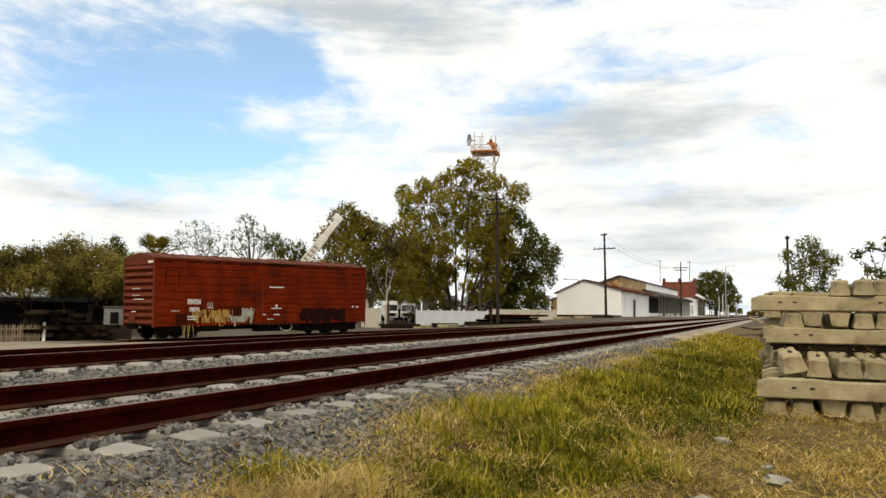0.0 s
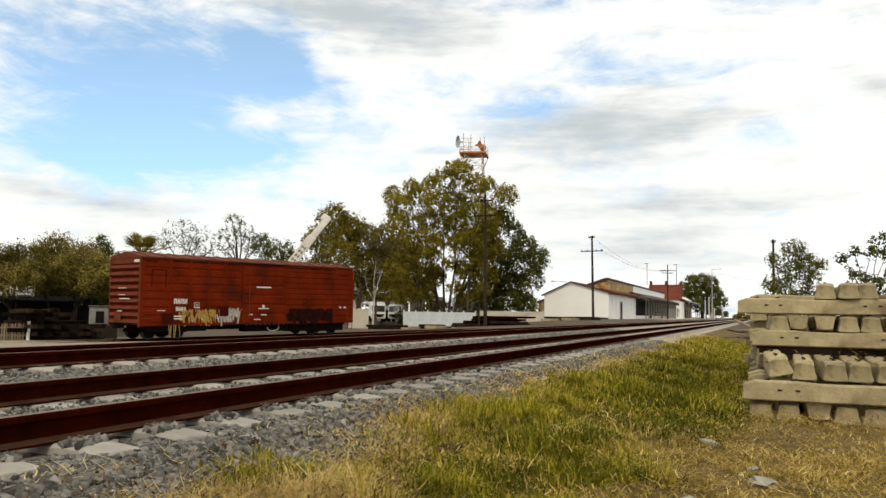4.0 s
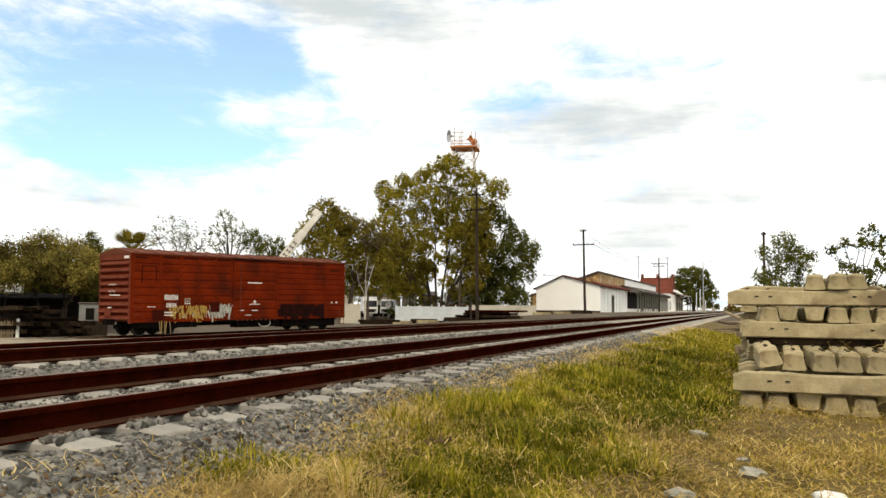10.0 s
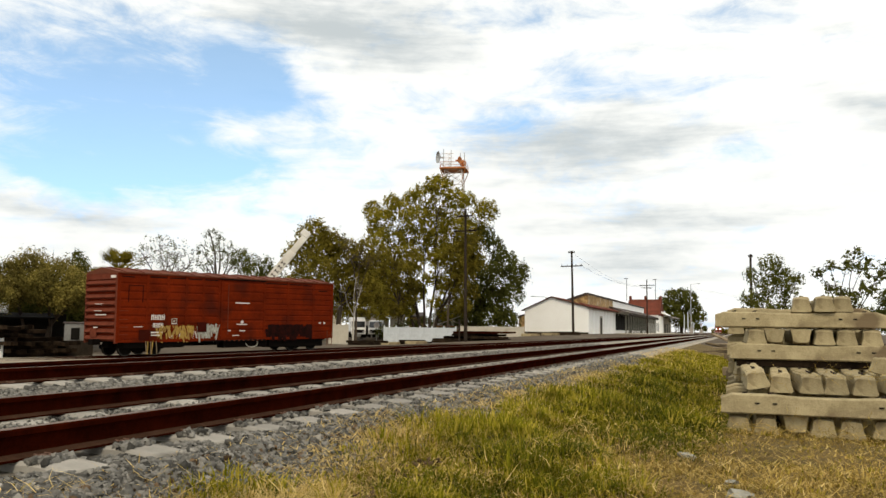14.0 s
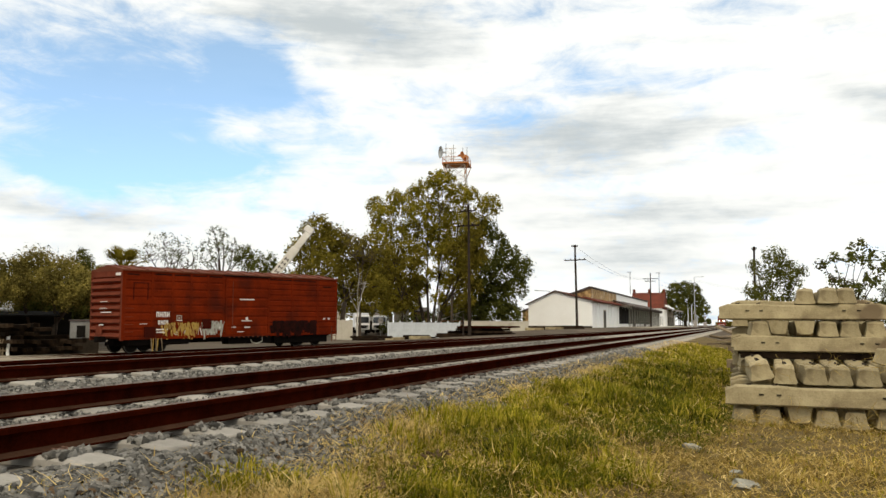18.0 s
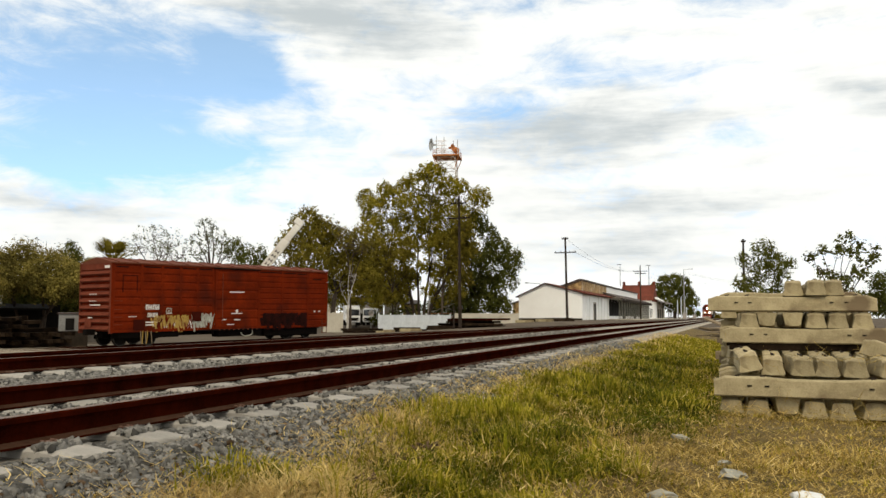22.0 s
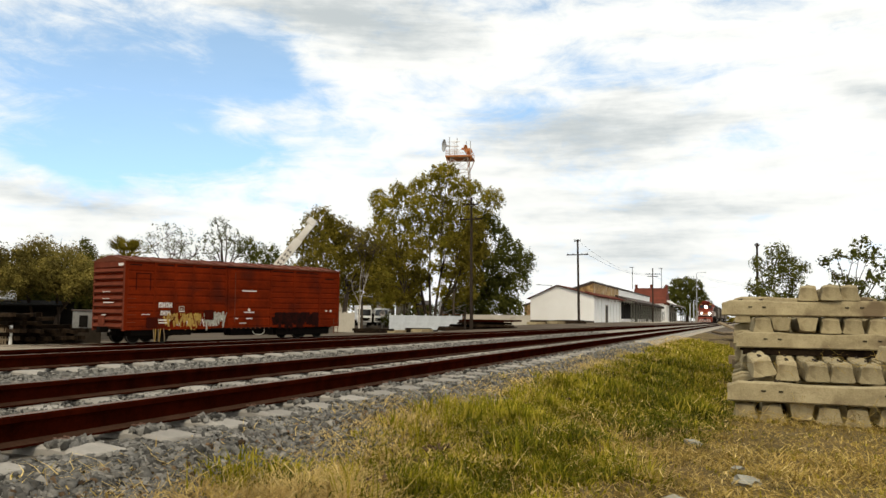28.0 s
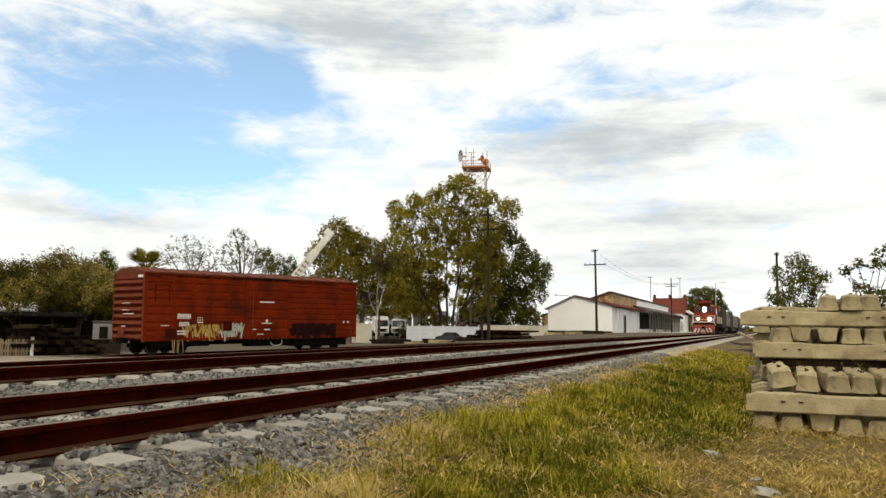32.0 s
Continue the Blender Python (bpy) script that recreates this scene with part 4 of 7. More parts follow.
    for i in range(7):
        a = math.pi * i / 6
        tube(bm, (0.02, 8.9 + 0.45 * -math.cos(a), 0.55 - 0.22 * math.sin(a)), (0.02, 8.9 + 0.45 * -math.cos(a + 0.5), 0.55 - 0.22 * math.sin(a + 0.5)), 0.03, n=5)
    part("hanging_hose", bm, "pale", car)
    for k, (y, lean) in enumerate(((1.72, 0.05), (1.86, -0.03), (2.02, 0.02), (2.15, -0.06), (2.34, 0.08))):
        bm = bmesh.new()
        limb(bm, [(0.02, y, 0.80), (0.04, y + lean * 0.5, 0.5), (0.03, y + lean, 0.10)], [0.022, 0.026, 0.02], 6)
        part("brake_hanger", bm, "yellow" if k % 2 else "plank", car, "thin paint-smeared brake hanger")
    truck(car, 1.85, -1.5)
    truck(car, L - 2.2, -1.5)


boxcar()


def siding():
    t = empty("siding_track", pose(BOX_L.x, BOX_L.y, -1.16, 0, 0, BOX_DIR) @ pose(0, 0, 0, 0.75, 0, 0), "old rusty siding track half sunk in dirt", "railway track", kind="structure")
    for x in (-2.25, -0.75):
        bm = bmesh.new()
        extrude(bm, [(x + a, z) for a, z in rail_outline()], -22, 58)
        part("rail", bm, "rail", t)
    bm = bmesh.new()
    box(bm, -2.8, -0.2, 0, 0.24, -0.14, 0.0, 0.01)
    s = part("sleeper", bm, "oldtie", t)
    s.matrix_basis = pose(0, -20, 0)
    for i in range(1, 100):
        share("sleeper", s, t, pose(0, -20 + i * 0.62, 0))


    xs, ys = np.linspace(-3.6, 0.6, 8), np.linspace(-22, 40, 40)
    bed = sheet("siding_bed", xs, ys, lambda x, y: -0.03 + 0.03 * np.sin(3 * x + y), "oiled", "oil-darkened dirt under the siding")
    tagged(bed, category="dirt", kind="structure")
    bed.matrix_basis = pose(BOX_L.x, BOX_L.y, -1.16, 0, 0, BOX_DIR) @ pose(0, 0, 0, 0.75, 0, 0)


siding()
path = sheet("dirt_road", np.linspace(-36, -13.5, 20), np.linspace(8, 38, 20), lambda x, y: ground_z(x, y) + 0.03, "dust", "pale dusty dirt road beside the tracks")
tagged(path, category="road", kind="structure")


# ---- buildings ----
def station():
    # white goods shed with its gable towards the camera
    gz = 0.1
    shed = empty("goods_shed", pose(0, 0, 0), "long white plastered goods shed with red tiled roof", "building")
    bm = bmesh.new()
    extrude(bm, [(-33.4, gz - 0.5), (-22.8, gz - 0.5), (-22.8, 4.45), (-28.9, 6.05), (-33.4, 4.05)], 130.0, 130.4)
    part("gable_wall", bm, "plaster", shed)
    bm = bmesh.new()
    box(bm, -33.42, -22.78, 129.97, 130.0, 2.57, 2.60)
    part("wall_band", bm, "plaster", shed)
    bm = bmesh.new()
    box(bm, -33.40, -22.8, 129.9, 130.0, gz - 0.4, 0.40)
    part("plinth", bm, "oiled", shed)
    bm = bmesh.new()
    box(bm, -23.1, -22.8, 130.4, 160, gz - 0.5, 4.4)
    part("side_wall", bm, "plaster", shed)
    for y in (133.5, 137.0, 146.5, 150.0, 154.0, 158.0):
        bm = bmesh.new()
        box(bm, -22.8, -22.68, y - 0.22, y + 0.22, gz - 0.3, 4.3)
        part("pilaster", bm, "plaster", shed)
    bm = bmesh.new()
    box(bm, -22.85, -22.76, 141.3, 143.4, gz, 3.0)
    d = part("door", bm, "dark", shed)
    bm = bmesh.new()
    box(bm, -22.86, -22.70, 141.1, 141.3, gz, 3.2), box(bm, -22.86, -22.70, 143.4, 143.6, gz, 3.2), box(bm, -22.86, -22.70, 141.1, 143.6, 3.0, 3.25)
    part("door_frame", bm, "cream", d)
    bm = bmesh.new()
    extrude(bm, [(-22.2, 4.28), (-22.2, 4.42), (-28.9, 6.26), (-33.9, 3.95), (-33.9, 3.83), (-28.9, 6.08)], 129.7, 160)
    part("roof", bm, "redtile", shed)
    bm = bmesh.new()
    extrude(bm, [(-22.15, 4.30), (-22.15, 4.40), (-28.9, 6.24), (-33.95, 3.93), (-33.95, 3.84), (-28.9, 6.15)], 129.62, 129.70)
    part("verge_board", bm, "darkroof", shed)
    # higher hall behind, with its long wall showing over the roofs
    hall = empty("station_hall", pose(0, 0, 0), "tall stone and plaster hall behind the goods shed", "building")
    bm = bmesh.new()
    extrude(bm, [(-36, 0), (-24.0, 0), (-24.0, 6.85), (-27.4, 5.6), (-36, 2.8)], 136.0, 136.4)
    part("gable_wall", bm, "tan", hall)
    bm = bmesh.new()
    box(bm, -24.35, -24.0, 136.4, 165, 0, 6.85)
    part("stone_wall", bm, "tan", hall, "yellowish bare stone wall")
    bm = bmesh.new()
    box(bm, -24.35, -24.0, 165, 222, 0, 6.85)
    part("long_wall", bm, "plaster", hall)
    bm = bmesh.new()
    extrude(bm, [(-23.85, 6.83), (-23.85, 7.10), (-24.3, 7.12), (-36.4, 2.95), (-36.4, 2.75)], 135.8, 222)
    part("roof", bm, "darkroof", hall)
    # platform canopy: red tile strip, scalloped board, lattice posts
    can = empty("platform_canopy", pose(0, 0, 0), "platform canopy with red tiled roof and lattice posts", "canopy")
    bm = bmesh.new()
    extrude(bm, [(-24.0, 5.35), (-20.2, 4.10), (-20.2, 4.28), (-24.0, 5.55)], 160, 222)
    part("roof", bm, "darkroof", can)
    bm = bmesh.new()
    extrude(bm, [(-24.3, 5.0), (-22.0, 4.35), (-22.0, 4.52), (-24.3, 5.25)], 130.0, 162)
    part("tile_strip", bm, "redtile", can)
    bm = bmesh.new()
    for i in range(31):
        y = 160 + i * 2
        extrude(bm, [(y, 4.3), (y + 2, 4.3), (y + 2, 3.95), (y + 1.5, 3.72), (y + 1.0, 3.64), (y + 0.5, 3.72), (y, 3.95)], -20.24, -20.18, axis="x")
    part("scalloped_board", bm, "wood", can)
    bm = bmesh.new()
    box(bm, -23.1, -22.8, 160, 222, -0.4, 4.4)
    part("back_wall", bm, "plaster", can)
    # wide dark panels put the canopy's shade on the back wall, some down to door height
    for i in range(14):
        bm = bmesh.new()
        y = 162.2 + i * 4.2
        tall = 0.1 if i in (5, 10, 13) else 0.85
        extrude(bm, [(y - 1.92, tall), (y + 1.92, tall), (y + 1.92, 3.5), (y + 1.5, 4.1), (y, 4.3), (y - 1.5, 4.1), (y - 1.92, 3.5)], -22.80, -22.72, axis="x")
        part("doorway", bm, "dark", can)
    # a loose sheet bent up at the near end of the canopy
    bm = bmesh.new()
    for k in range(6):
        y, dz = 158.5 + k * 1.3, 0.42 * math.sin(math.pi * min(1, k / 4.5))
        extrude(bm, [(-23.2, 4.62 + dz * 0.4), (-20.1, 4.02 + dz), (-20.1, 4.07 + dz), (-23.2, 4.68 + dz * 0.4)], y, y + 1.28)
    part("loose_sheet", bm, "tin", can, "pale bent roofing sheet")
    bm = bmesh.new()
    for s in (-0.12, 0.12):
        tube(bm, (s, 0, 0), (s, 0, 3.5), 0.05, n=6)
    for k in range(7):
        tube(bm, (-0.12, 0, k * 0.5), (0.12, 0, k * 0.5 + 0.5), 0.03, n=5), tube(bm, (0.12, 0, k * 0.5), (-0.12, 0, k * 0.5 + 0.5), 0.03, n=5)
    for s in (-1, 1):
        tube(bm, (0, 0, 2.7), (0, s * 1.7, 4.15), 0.06, n=6)
        tube(bm, (0, 0, 3.3), (0, s * 0.9, 4.15), 0.04, n=6)
    p = part("lattice_post", bm, "dull", can, "grey steel lattice post with brackets")
    p.matrix_basis = pose(-21.0, 162, 0.1)
    for i in range(1, 15):
        share("lattice_post", p, can, pose(-21.0, 162 + i * 4.2, 0.1))
    # white office between the canopies
    bm = bmesh.new()
    box(bm, -24, -20.9, 222, 236, -0.4, 4.6)
    o = part("platform_office", bm, "plaster")
    tagged(o, "small white plastered platform office", "building")
    for i in range(3):
        bm = bmesh.new()
        box(bm, -20.95, -20.86, 224 + i * 4, 225.3 + i * 4, 0.6, 3.0)
        part("door", bm, "dark", o)
    # house with steep red roof
    house = empty("station_house", pose(0, 0, 0), "station house with steep red tiled roof and chimneys", "building")
    bm = bmesh.new()
    box(bm, -29.6, -20.8, 232, 244, -0.4, 5.6)
    part("wall", bm, "plaster", house)
    bm = bmesh.new()
    extrude(bm, [(231.2, 5.3), (238, 9.9), (244.8, 5.3)], -29.4, -20.9, axis="x")
    part("roof", bm, "redtile", house)
    for x in (-29.7, -20.9):
        bm = bmesh.new()
        extrude(bm, [(232, 5.0), (231.0, 5.5), (238, 10.3), (245, 5.5), (244, 5.0)], x - 0.15, x + 0.25, axis="x")
        part("gable", bm, "redtile", house)
    for x in (-29.5, -25.2, -21.0):
        bm = bmesh.new()
        box(bm, x - 0.35, x + 0.35, 237.6, 238.6, 9.0, 10.9, 0.05)
        part("chimney", bm, "redtile", house)
    # far canopy over the platform
    c2 = empty("far_canopy", pose(0, 0, 0), "far platform canopy with sheet roof on thin posts", "canopy")
    bm = bmesh.new()
    extrude(bm, [(-23.4, 5.8), (-17.2, 4.55), (-17.2, 4.85), (-23.4, 6.2)], 246, 300)
    part("roof", bm, "tin", c2)
    bm = bmesh.new()
    extrude(bm, [(-20.8, 6.5), (-20.8, 5.9), (-18.8, 5.2), (-18.8, 5.4)], 236, 246)
    part("sloping_wall", bm, "plaster", c2)
    for i in range(8):
        bm = bmesh.new()
        tube(bm, (-17.8, 248 + 7 * i, 0), (-17.8, 248 + 7 * i, 4.7), 0.12, n=8)
        part("post", bm, "wood", c2)
    bm = bmesh.new()
    box(bm, -23.4, -22.9, 246, 300, -0.4, 5.6)
    part("back_wall", bm, "cream", c2)
    for i in range(6):
        bm = bmesh.new()
        box(bm, -22.92, -22.85, 249 + 8 * i, 252 + 8 * i, 0, 3.2)
        part("doorway", bm, "dark", c2)
    # platform
    bm = bmesh.new()
    box(bm, -22.8, -16.5, 160, 330, -0.5, 0.25, 0.03)
    tagged(part("platform", bm, "cream"), "low concrete station platform", "platform", kind="structure")
    # a few white columns and a small signal mast past the platform
    for x, y, h in ((-14.6, 239, 5.6), (-13.6, 239, 6.4), (-12.2, 239, 3.4)):
        bm = bmesh.new()
        tube(bm, (0, 0, 0), (0, 0, h), 0.15, 0.12, 10)
        ob = part("white_column", bm, "fencepaint")
        ob.matrix_basis = pose(x, y, 0)
        tagged(ob, "slim white column beside the platform", "column", "white columns")


station()


# ---- walls, fence and yard ----
def polar(az, d, z=0.0):
    a = radians(az)
    return Vector((math.sin(a) * d, math.cos(a) * d, z))


def yard_z(x, y):
    return float(ground_z(np.array([x]), np.array([y]))[0])


def yard_walls():
    # white panel fence with posts
    p0, p1 = polar(-24.4, 112), polar(-19.3, 112)
    n = 6
    fence = empty("white_fence", pose(0, 0, 0), "low white-painted panel fence with posts", "fence")
    bm = bmesh.new()
    step = (p1 - p0) / n
    L = step.length
    prof = [(0.08, -0.05)]
    for k in range(12):
        x = 0.08 + k * (L - 0.16) / 12
        prof += [(x + 0.02, 0.05), (x + (L - 0.16) / 12 - 0.05, 0.05), (x + (L - 0.16) / 12 - 0.03, 0.02)]
    extrude(bm, prof + [(L - 0.08, -0.05)], 0, 2.2, pose(0, 0, 0, 90, 0, 0) @ Matrix.Diagonal((1, 1, 1, 1)))
    ang = math.degrees(math.atan2(step.y, step.x))
    first = part("panel", bm, "fencepaint", fence)
    bm = bmesh.new()
    box(bm, -0.09, 0.09, -0.09, 0.09, 0, 2.42, 0.02)
    post = part("post", bm, "fencepaint", fence)
    for i in range(n + 1):
        q = p0 + step * i
        m = pose(q.x, q.y, yard_z(q.x, q.y) - 0.05, 0, 0, ang)
        if i == 0:
            first.matrix_basis, post.matrix_basis = m, m
        else:
            share("post", post, fence, m)
            if i < n:
                share("panel", first, fence, m)
    # cream walls at both ends of it
    for a0, a1, d, z, h, lab in ((-19.0, -14.5, 112, -0.55, 1.55, "low cream masonry wall beside the goods shed"), (-28.2, -27.0, 76, -0.9, 1.75, "short cream masonry wall behind the boxcar")):
        q0, q1 = polar(a0, d), polar(a1, d)
        v = q1 - q0
        w = empty("garden_wall", pose(q0.x, q0.y, z, 0, 0, math.degrees(math.atan2(v.y, v.x))), lab, "wall")
        bm = bmesh.new()
        box(bm, 0, v.length, -0.1, 0.1, 0, h, 0.02)
        part("wall_panel", bm, "cream", w)
        bm = bmesh.new()
        box(bm, -0.03, v.length + 0.03, -0.14, 0.14, h, h + 0.08, 0.02)
        part("coping", bm, "cream", w)
        for k in range(max(2, int(v.length / 3)) + 1):
            bm = bmesh.new()
            x = v.length * k / max(2, int(v.length / 3))
            box(bm, x - 0.13, x + 0.13, -0.15, 0.15, 0, h + 0.14, 0.02)
            part("pier", bm, "cream", w)
    # sheds and walls glimpsed beyond the fence
    for a0, a1, d, h, mat, lab in ((-24.0, -22.9, 135, 4.0, "cream", "cream plastered shed behind the trees"), (-22.8, -21.6, 138, 3.6, "tan", "brick shed behind the trees"), (-20.6, -18.4, 140, 4.4, "steelgrey", "grey sheet metal shed behind the trees"), (-26.8, -24.3, 142, 4.2, "steelgrey", "pale sheet metal shed behind the trucks"), (-31.5, -27.4, 120, 4.0, "cream", "cream house behind the boxcar")):
        q0, q1 = polar(a0, d), polar(a1, d)
        v = q1 - q0
        z = -0.9
        w = empty("yard_shed", pose(q0.x, q0.y, z, 0, 0, math.degrees(math.atan2(v.y, v.x))), lab, "shed")
        bm = bmesh.new()
        box(bm, 0, v.length, 0, 5, 0, h)
        part("wall", bm, mat, w)
        bm = bmesh.new()
        extrude(bm, [(-0.3, h - 0.1), (5.3, h + 0.7), (5.3, h + 0.85), (-0.3, h + 0.05)], -0.3, v.length + 0.3, axis="x")
        part("roof", bm, "darkroof", w)
        bm = bmesh.new()
        box(bm, v.length * 0.4, v.length * 0.4 + 0.9, -0.05, 0.05, 0, 2.0)
        part("door", bm, "dark", w)


yard_walls()


def timber_piles():
    bm = bmesh.new()
    box(bm, -1.25, 1.25, -0.12, 0.12, 0, 0.2, 0.012)
    first = part("wooden_sleeper", bm, "oldtie")
    tagged(first, "old dark wooden railway sleeper in a heap", "sleeper", "heaped wooden sleepers")
    rnd = random.Random(12)
    done = False
    def lay(m):
        nonlocal done
        if not done:
            first.matrix_basis, done = m, True
        else:
            copy_thing(first, m)
    # heap of sleepers and rails between the tracks and the fence
    q0, q1 = polar(-20.6, 76), polar(-15.2, 76)
    v = q1 - q0
    ang = math.degrees(math.atan2(v.y, v.x))
    for layer in range(5):
        a, b = 0.02 + layer * 0.07, 1.0 - layer * 0.08
        n = int(5 - layer * 0.6)
        for i in range(n):
            for row in range(2):
                t = a + (b - a) * (i + 0.5) / n
                q = q0 + v * t
                lay(pose(q.x + rnd.uniform(-0.7, 0.7), q.y + row * 0.35 + rnd.uniform(-0.1, 0.1), -0.62 + layer * 0.21 + rnd.uniform(0, 0.02), rnd.uniform(-2, 2), rnd.uniform(-1.5, 1.5), ang + rnd.uniform(-6, 6)))
    # long dark piles along the yard, lying flat
    for az, d, n in ((-25.5, 72, 5), (-22.6, 74, 4), (-13.2, 92, 4), (-11.6, 96, 4)):
        for i in range(n):
            q = polar(az + rnd.uniform(-0.8, 0.8), d + rnd.uniform(-1, 1))
            lay(pose(q.x, q.y, yard_z(q.x, q.y) + rnd.choice((0, 0, 0.2)), 0, 0, rnd.uniform(-15, 15) + 20))
    # tall stack of old sleepers near the boxcar
    q0, q1 = polar(-49.9, 47), polar(-45.35, 48.5)
    v = q1 - q0
    ang = math.degrees(math.atan2(v.y, v.x))
    for layer in range(8):
        for i in range(2 if layer < 5 else 1):
            t = (i + 0.5) / 2
            q = q0 + v * t
            if layer % 2:
                for k in range(4):
                    q = q0 + v * ((i * 4 + k + 0.6) / 8.2)
                    lay(pose(q.x + rnd.uniform(-0.25, 0.25), q.y + 0.5 + rnd.uniform(-0.5, 0.4), -1.06 + layer * 0.2, rnd.uniform(-2, 2), rnd.uniform(-3, 3), ang + 90 + rnd.uniform(-14, 14)))
            else:
                for off in (0.0, 1.4):
                    lay(pose(q.x + rnd.uniform(-0.6, 0.6), q.y + off + rnd.uniform(-0.3, 0.3), -1.06 + layer * 0.2, rnd.uniform(-3, 3), rnd.uniform(-2, 2), ang + rnd.uniform(-9, 9)))
    # steel rails lying on the heap
    q0, q1 = polar(-19.5, 75.4), polar(-15.6, 75.8)
    bm = bmesh.new()
    extrude(bm, rail_outline(), 0, (q1 - q0).length)
    r = part("scrap_rail", bm, "rail")
    tagged(r, "rusty scrap rail lying on a sleeper heap", "rail", "scrap rails")
    v = q1 - q0
    turn = math.degrees(math.atan2(-v.x, v.y))
    r.matrix_basis = pose(q0.x, q0.y, 0.30, 0, 0, turn)
    for k in range(3):
        copy_thing(r, pose(q0.x + 0.3 * k, q0.y + 0.28 * k + 0.2, 0.30 + 0.02 * k, 0, 0, turn + rnd.uniform(-1, 1)))
    # pale concrete slabs
    for az, d in ((-22.1, 73), (-24.0, 74), (-14.0, 88), (-12.6, 90)):
        q = polar(az, d)
        bm = bmesh.new()
        box(bm, -1.0, 1.0, -0.3, 0.3, 0, 0.28, 0.03)
        ob = part("concrete_slab", bm, "concrete")
        ob.matrix_basis = pose(q.x, q.y, yard_z(q.x, q.y) - 0.02, 0, 0, rnd.uniform(0, 40))
        tagged(ob, "pale concrete slab lying in the yard", "slab", "yard slabs")


timber_piles()


def hut():
    q = polar(-44.55, 50)
    h = empty("yard_hut", pose(q.x, q.y, -1.08, 0, 0, 44), "small white hut in the shade of trees", "hut")
    # whitewash greyed in its colour for the shade of the trees; lower part darker
    bm = bmesh.new()
    box(bm, -0.72, 0.80, -1.0, 1.0, 0.85, 1.80)
    part("wall", bm, "shadewall", h, "whitewashed wall greyed for the trees' shade")
    bm = bmesh.new()
    box(bm, -0.70, 0.78, -0.98, 0.98, 0, 0.85)
    part("plinth", bm, "oiled", h, "dark lower wall")
    bm = bmesh.new()
    box(bm, -0.38, 0.06, -1.03, -0.97, 0.9, 1.55)
    part("window", bm, "dark", h)
    bm = bmesh.new()
    extrude(bm, [(-1.06, 1.79), (1.06, 1.83), (1.06, 1.88), (-1.06, 1.84)], -0.8, 0.88, axis="x")
    part("roof", bm, "darkroof", h)
    q = polar(-53.0, 75)
    h = empty("distant_house", pose(q.x, q.y, -0.9, 0, 0, 40), "pale house with a flat roof behind bushes", "house")
    bm = bmesh.new()
    box(bm, -6, 3.2, -2, 3, 0, 4.0)
    part("wall", bm, "cream", h)
    bm = bmesh.new()
    box(bm, -6.2, 3.4, -2.3, 3.2, 4.0, 4.3)
    part("roof", bm, "tin", h)


hut()


def picket_fence():
    q0, q1 = polar(-52.5, 46), polar(-48.9, 47)
    v = q1 - q0
    f = empty("picket_fence", pose(q0.x, q0.y, yard_z(q0.x, q0.y), 0, 0, math.degrees(math.atan2(v.y, v.x))), "low weathered picket fence with a white end post", "fence")
    bm = bmesh.new()
    extrude(bm, [(-0.04, 0), (0.04, 0), (0.04, 0.85), (0, 0.92), (-0.04, 0.85)], -0.012, 0.012)
    first = part("picket", bm, "plank", f)
    n = int(v.length / 0.13)
    for i in range(1, n):
        share("picket", first, f, pose(i * 0.13, 0, 0.02 * math.sin(i * 1.7), 0, 1.5 * math.sin(i * 2.3), 0))
    for z in (0.25, 0.65):
        bm = bmesh.new()
        box(bm, 0, v.length, 0.012, 0.05, z, z + 0.07)
        part("rail", bm, "plank", f)
    bm = bmesh.new()
    box(bm, v.length - 0.05, v.length + 0.08, -0.07, 0.06, 0, 1.05, 0.01)
    part("end_post", bm, "plaster", f)
    q = polar(-50.2, 60)
    s = empty("roofed_shelter", pose(q.x, q.y, yard_z(q.x, q.y), 0, 0, 49), "pale sheet roof over added black walls for shade", "shelter")
    bm = bmesh.new()
    extrude(bm, [(-2.2, 2.5), (0.0, 3.1), (2.2, 2.5), (2.2, 2.4), (0.0, 3.0), (-2.2, 2.4)], -2.6, 1.6, axis="x")
    part("roof", bm, "plaster", s)
    # added black wall, lower roof and posts give the dark of shaded undergrowth
    bm = bmesh.new()
    extrude(bm, [(-3.6, 2.15), (-1.6, 2.45), (-1.6, 2.35), (-3.6, 2.05)], -3.0, 4.2, axis="x")
    part("porch_roof", bm, "dark", s)
    bm = bmesh.new()
    box(bm, -2.5, 5.0, -1.5, 1.5, 0, 2.4)
    part("wall", bm, "dark", s, "black wall standing in for shaded undergrowth")
    for x in (-2.8, 0.6, 4.0):
        bm = bmesh.new()
        tube(bm, (x, -3.4, 0), (x, -3.4, 2.1), 0.06, n=6)
        part("post", bm, "wood", s)


picket_fence()


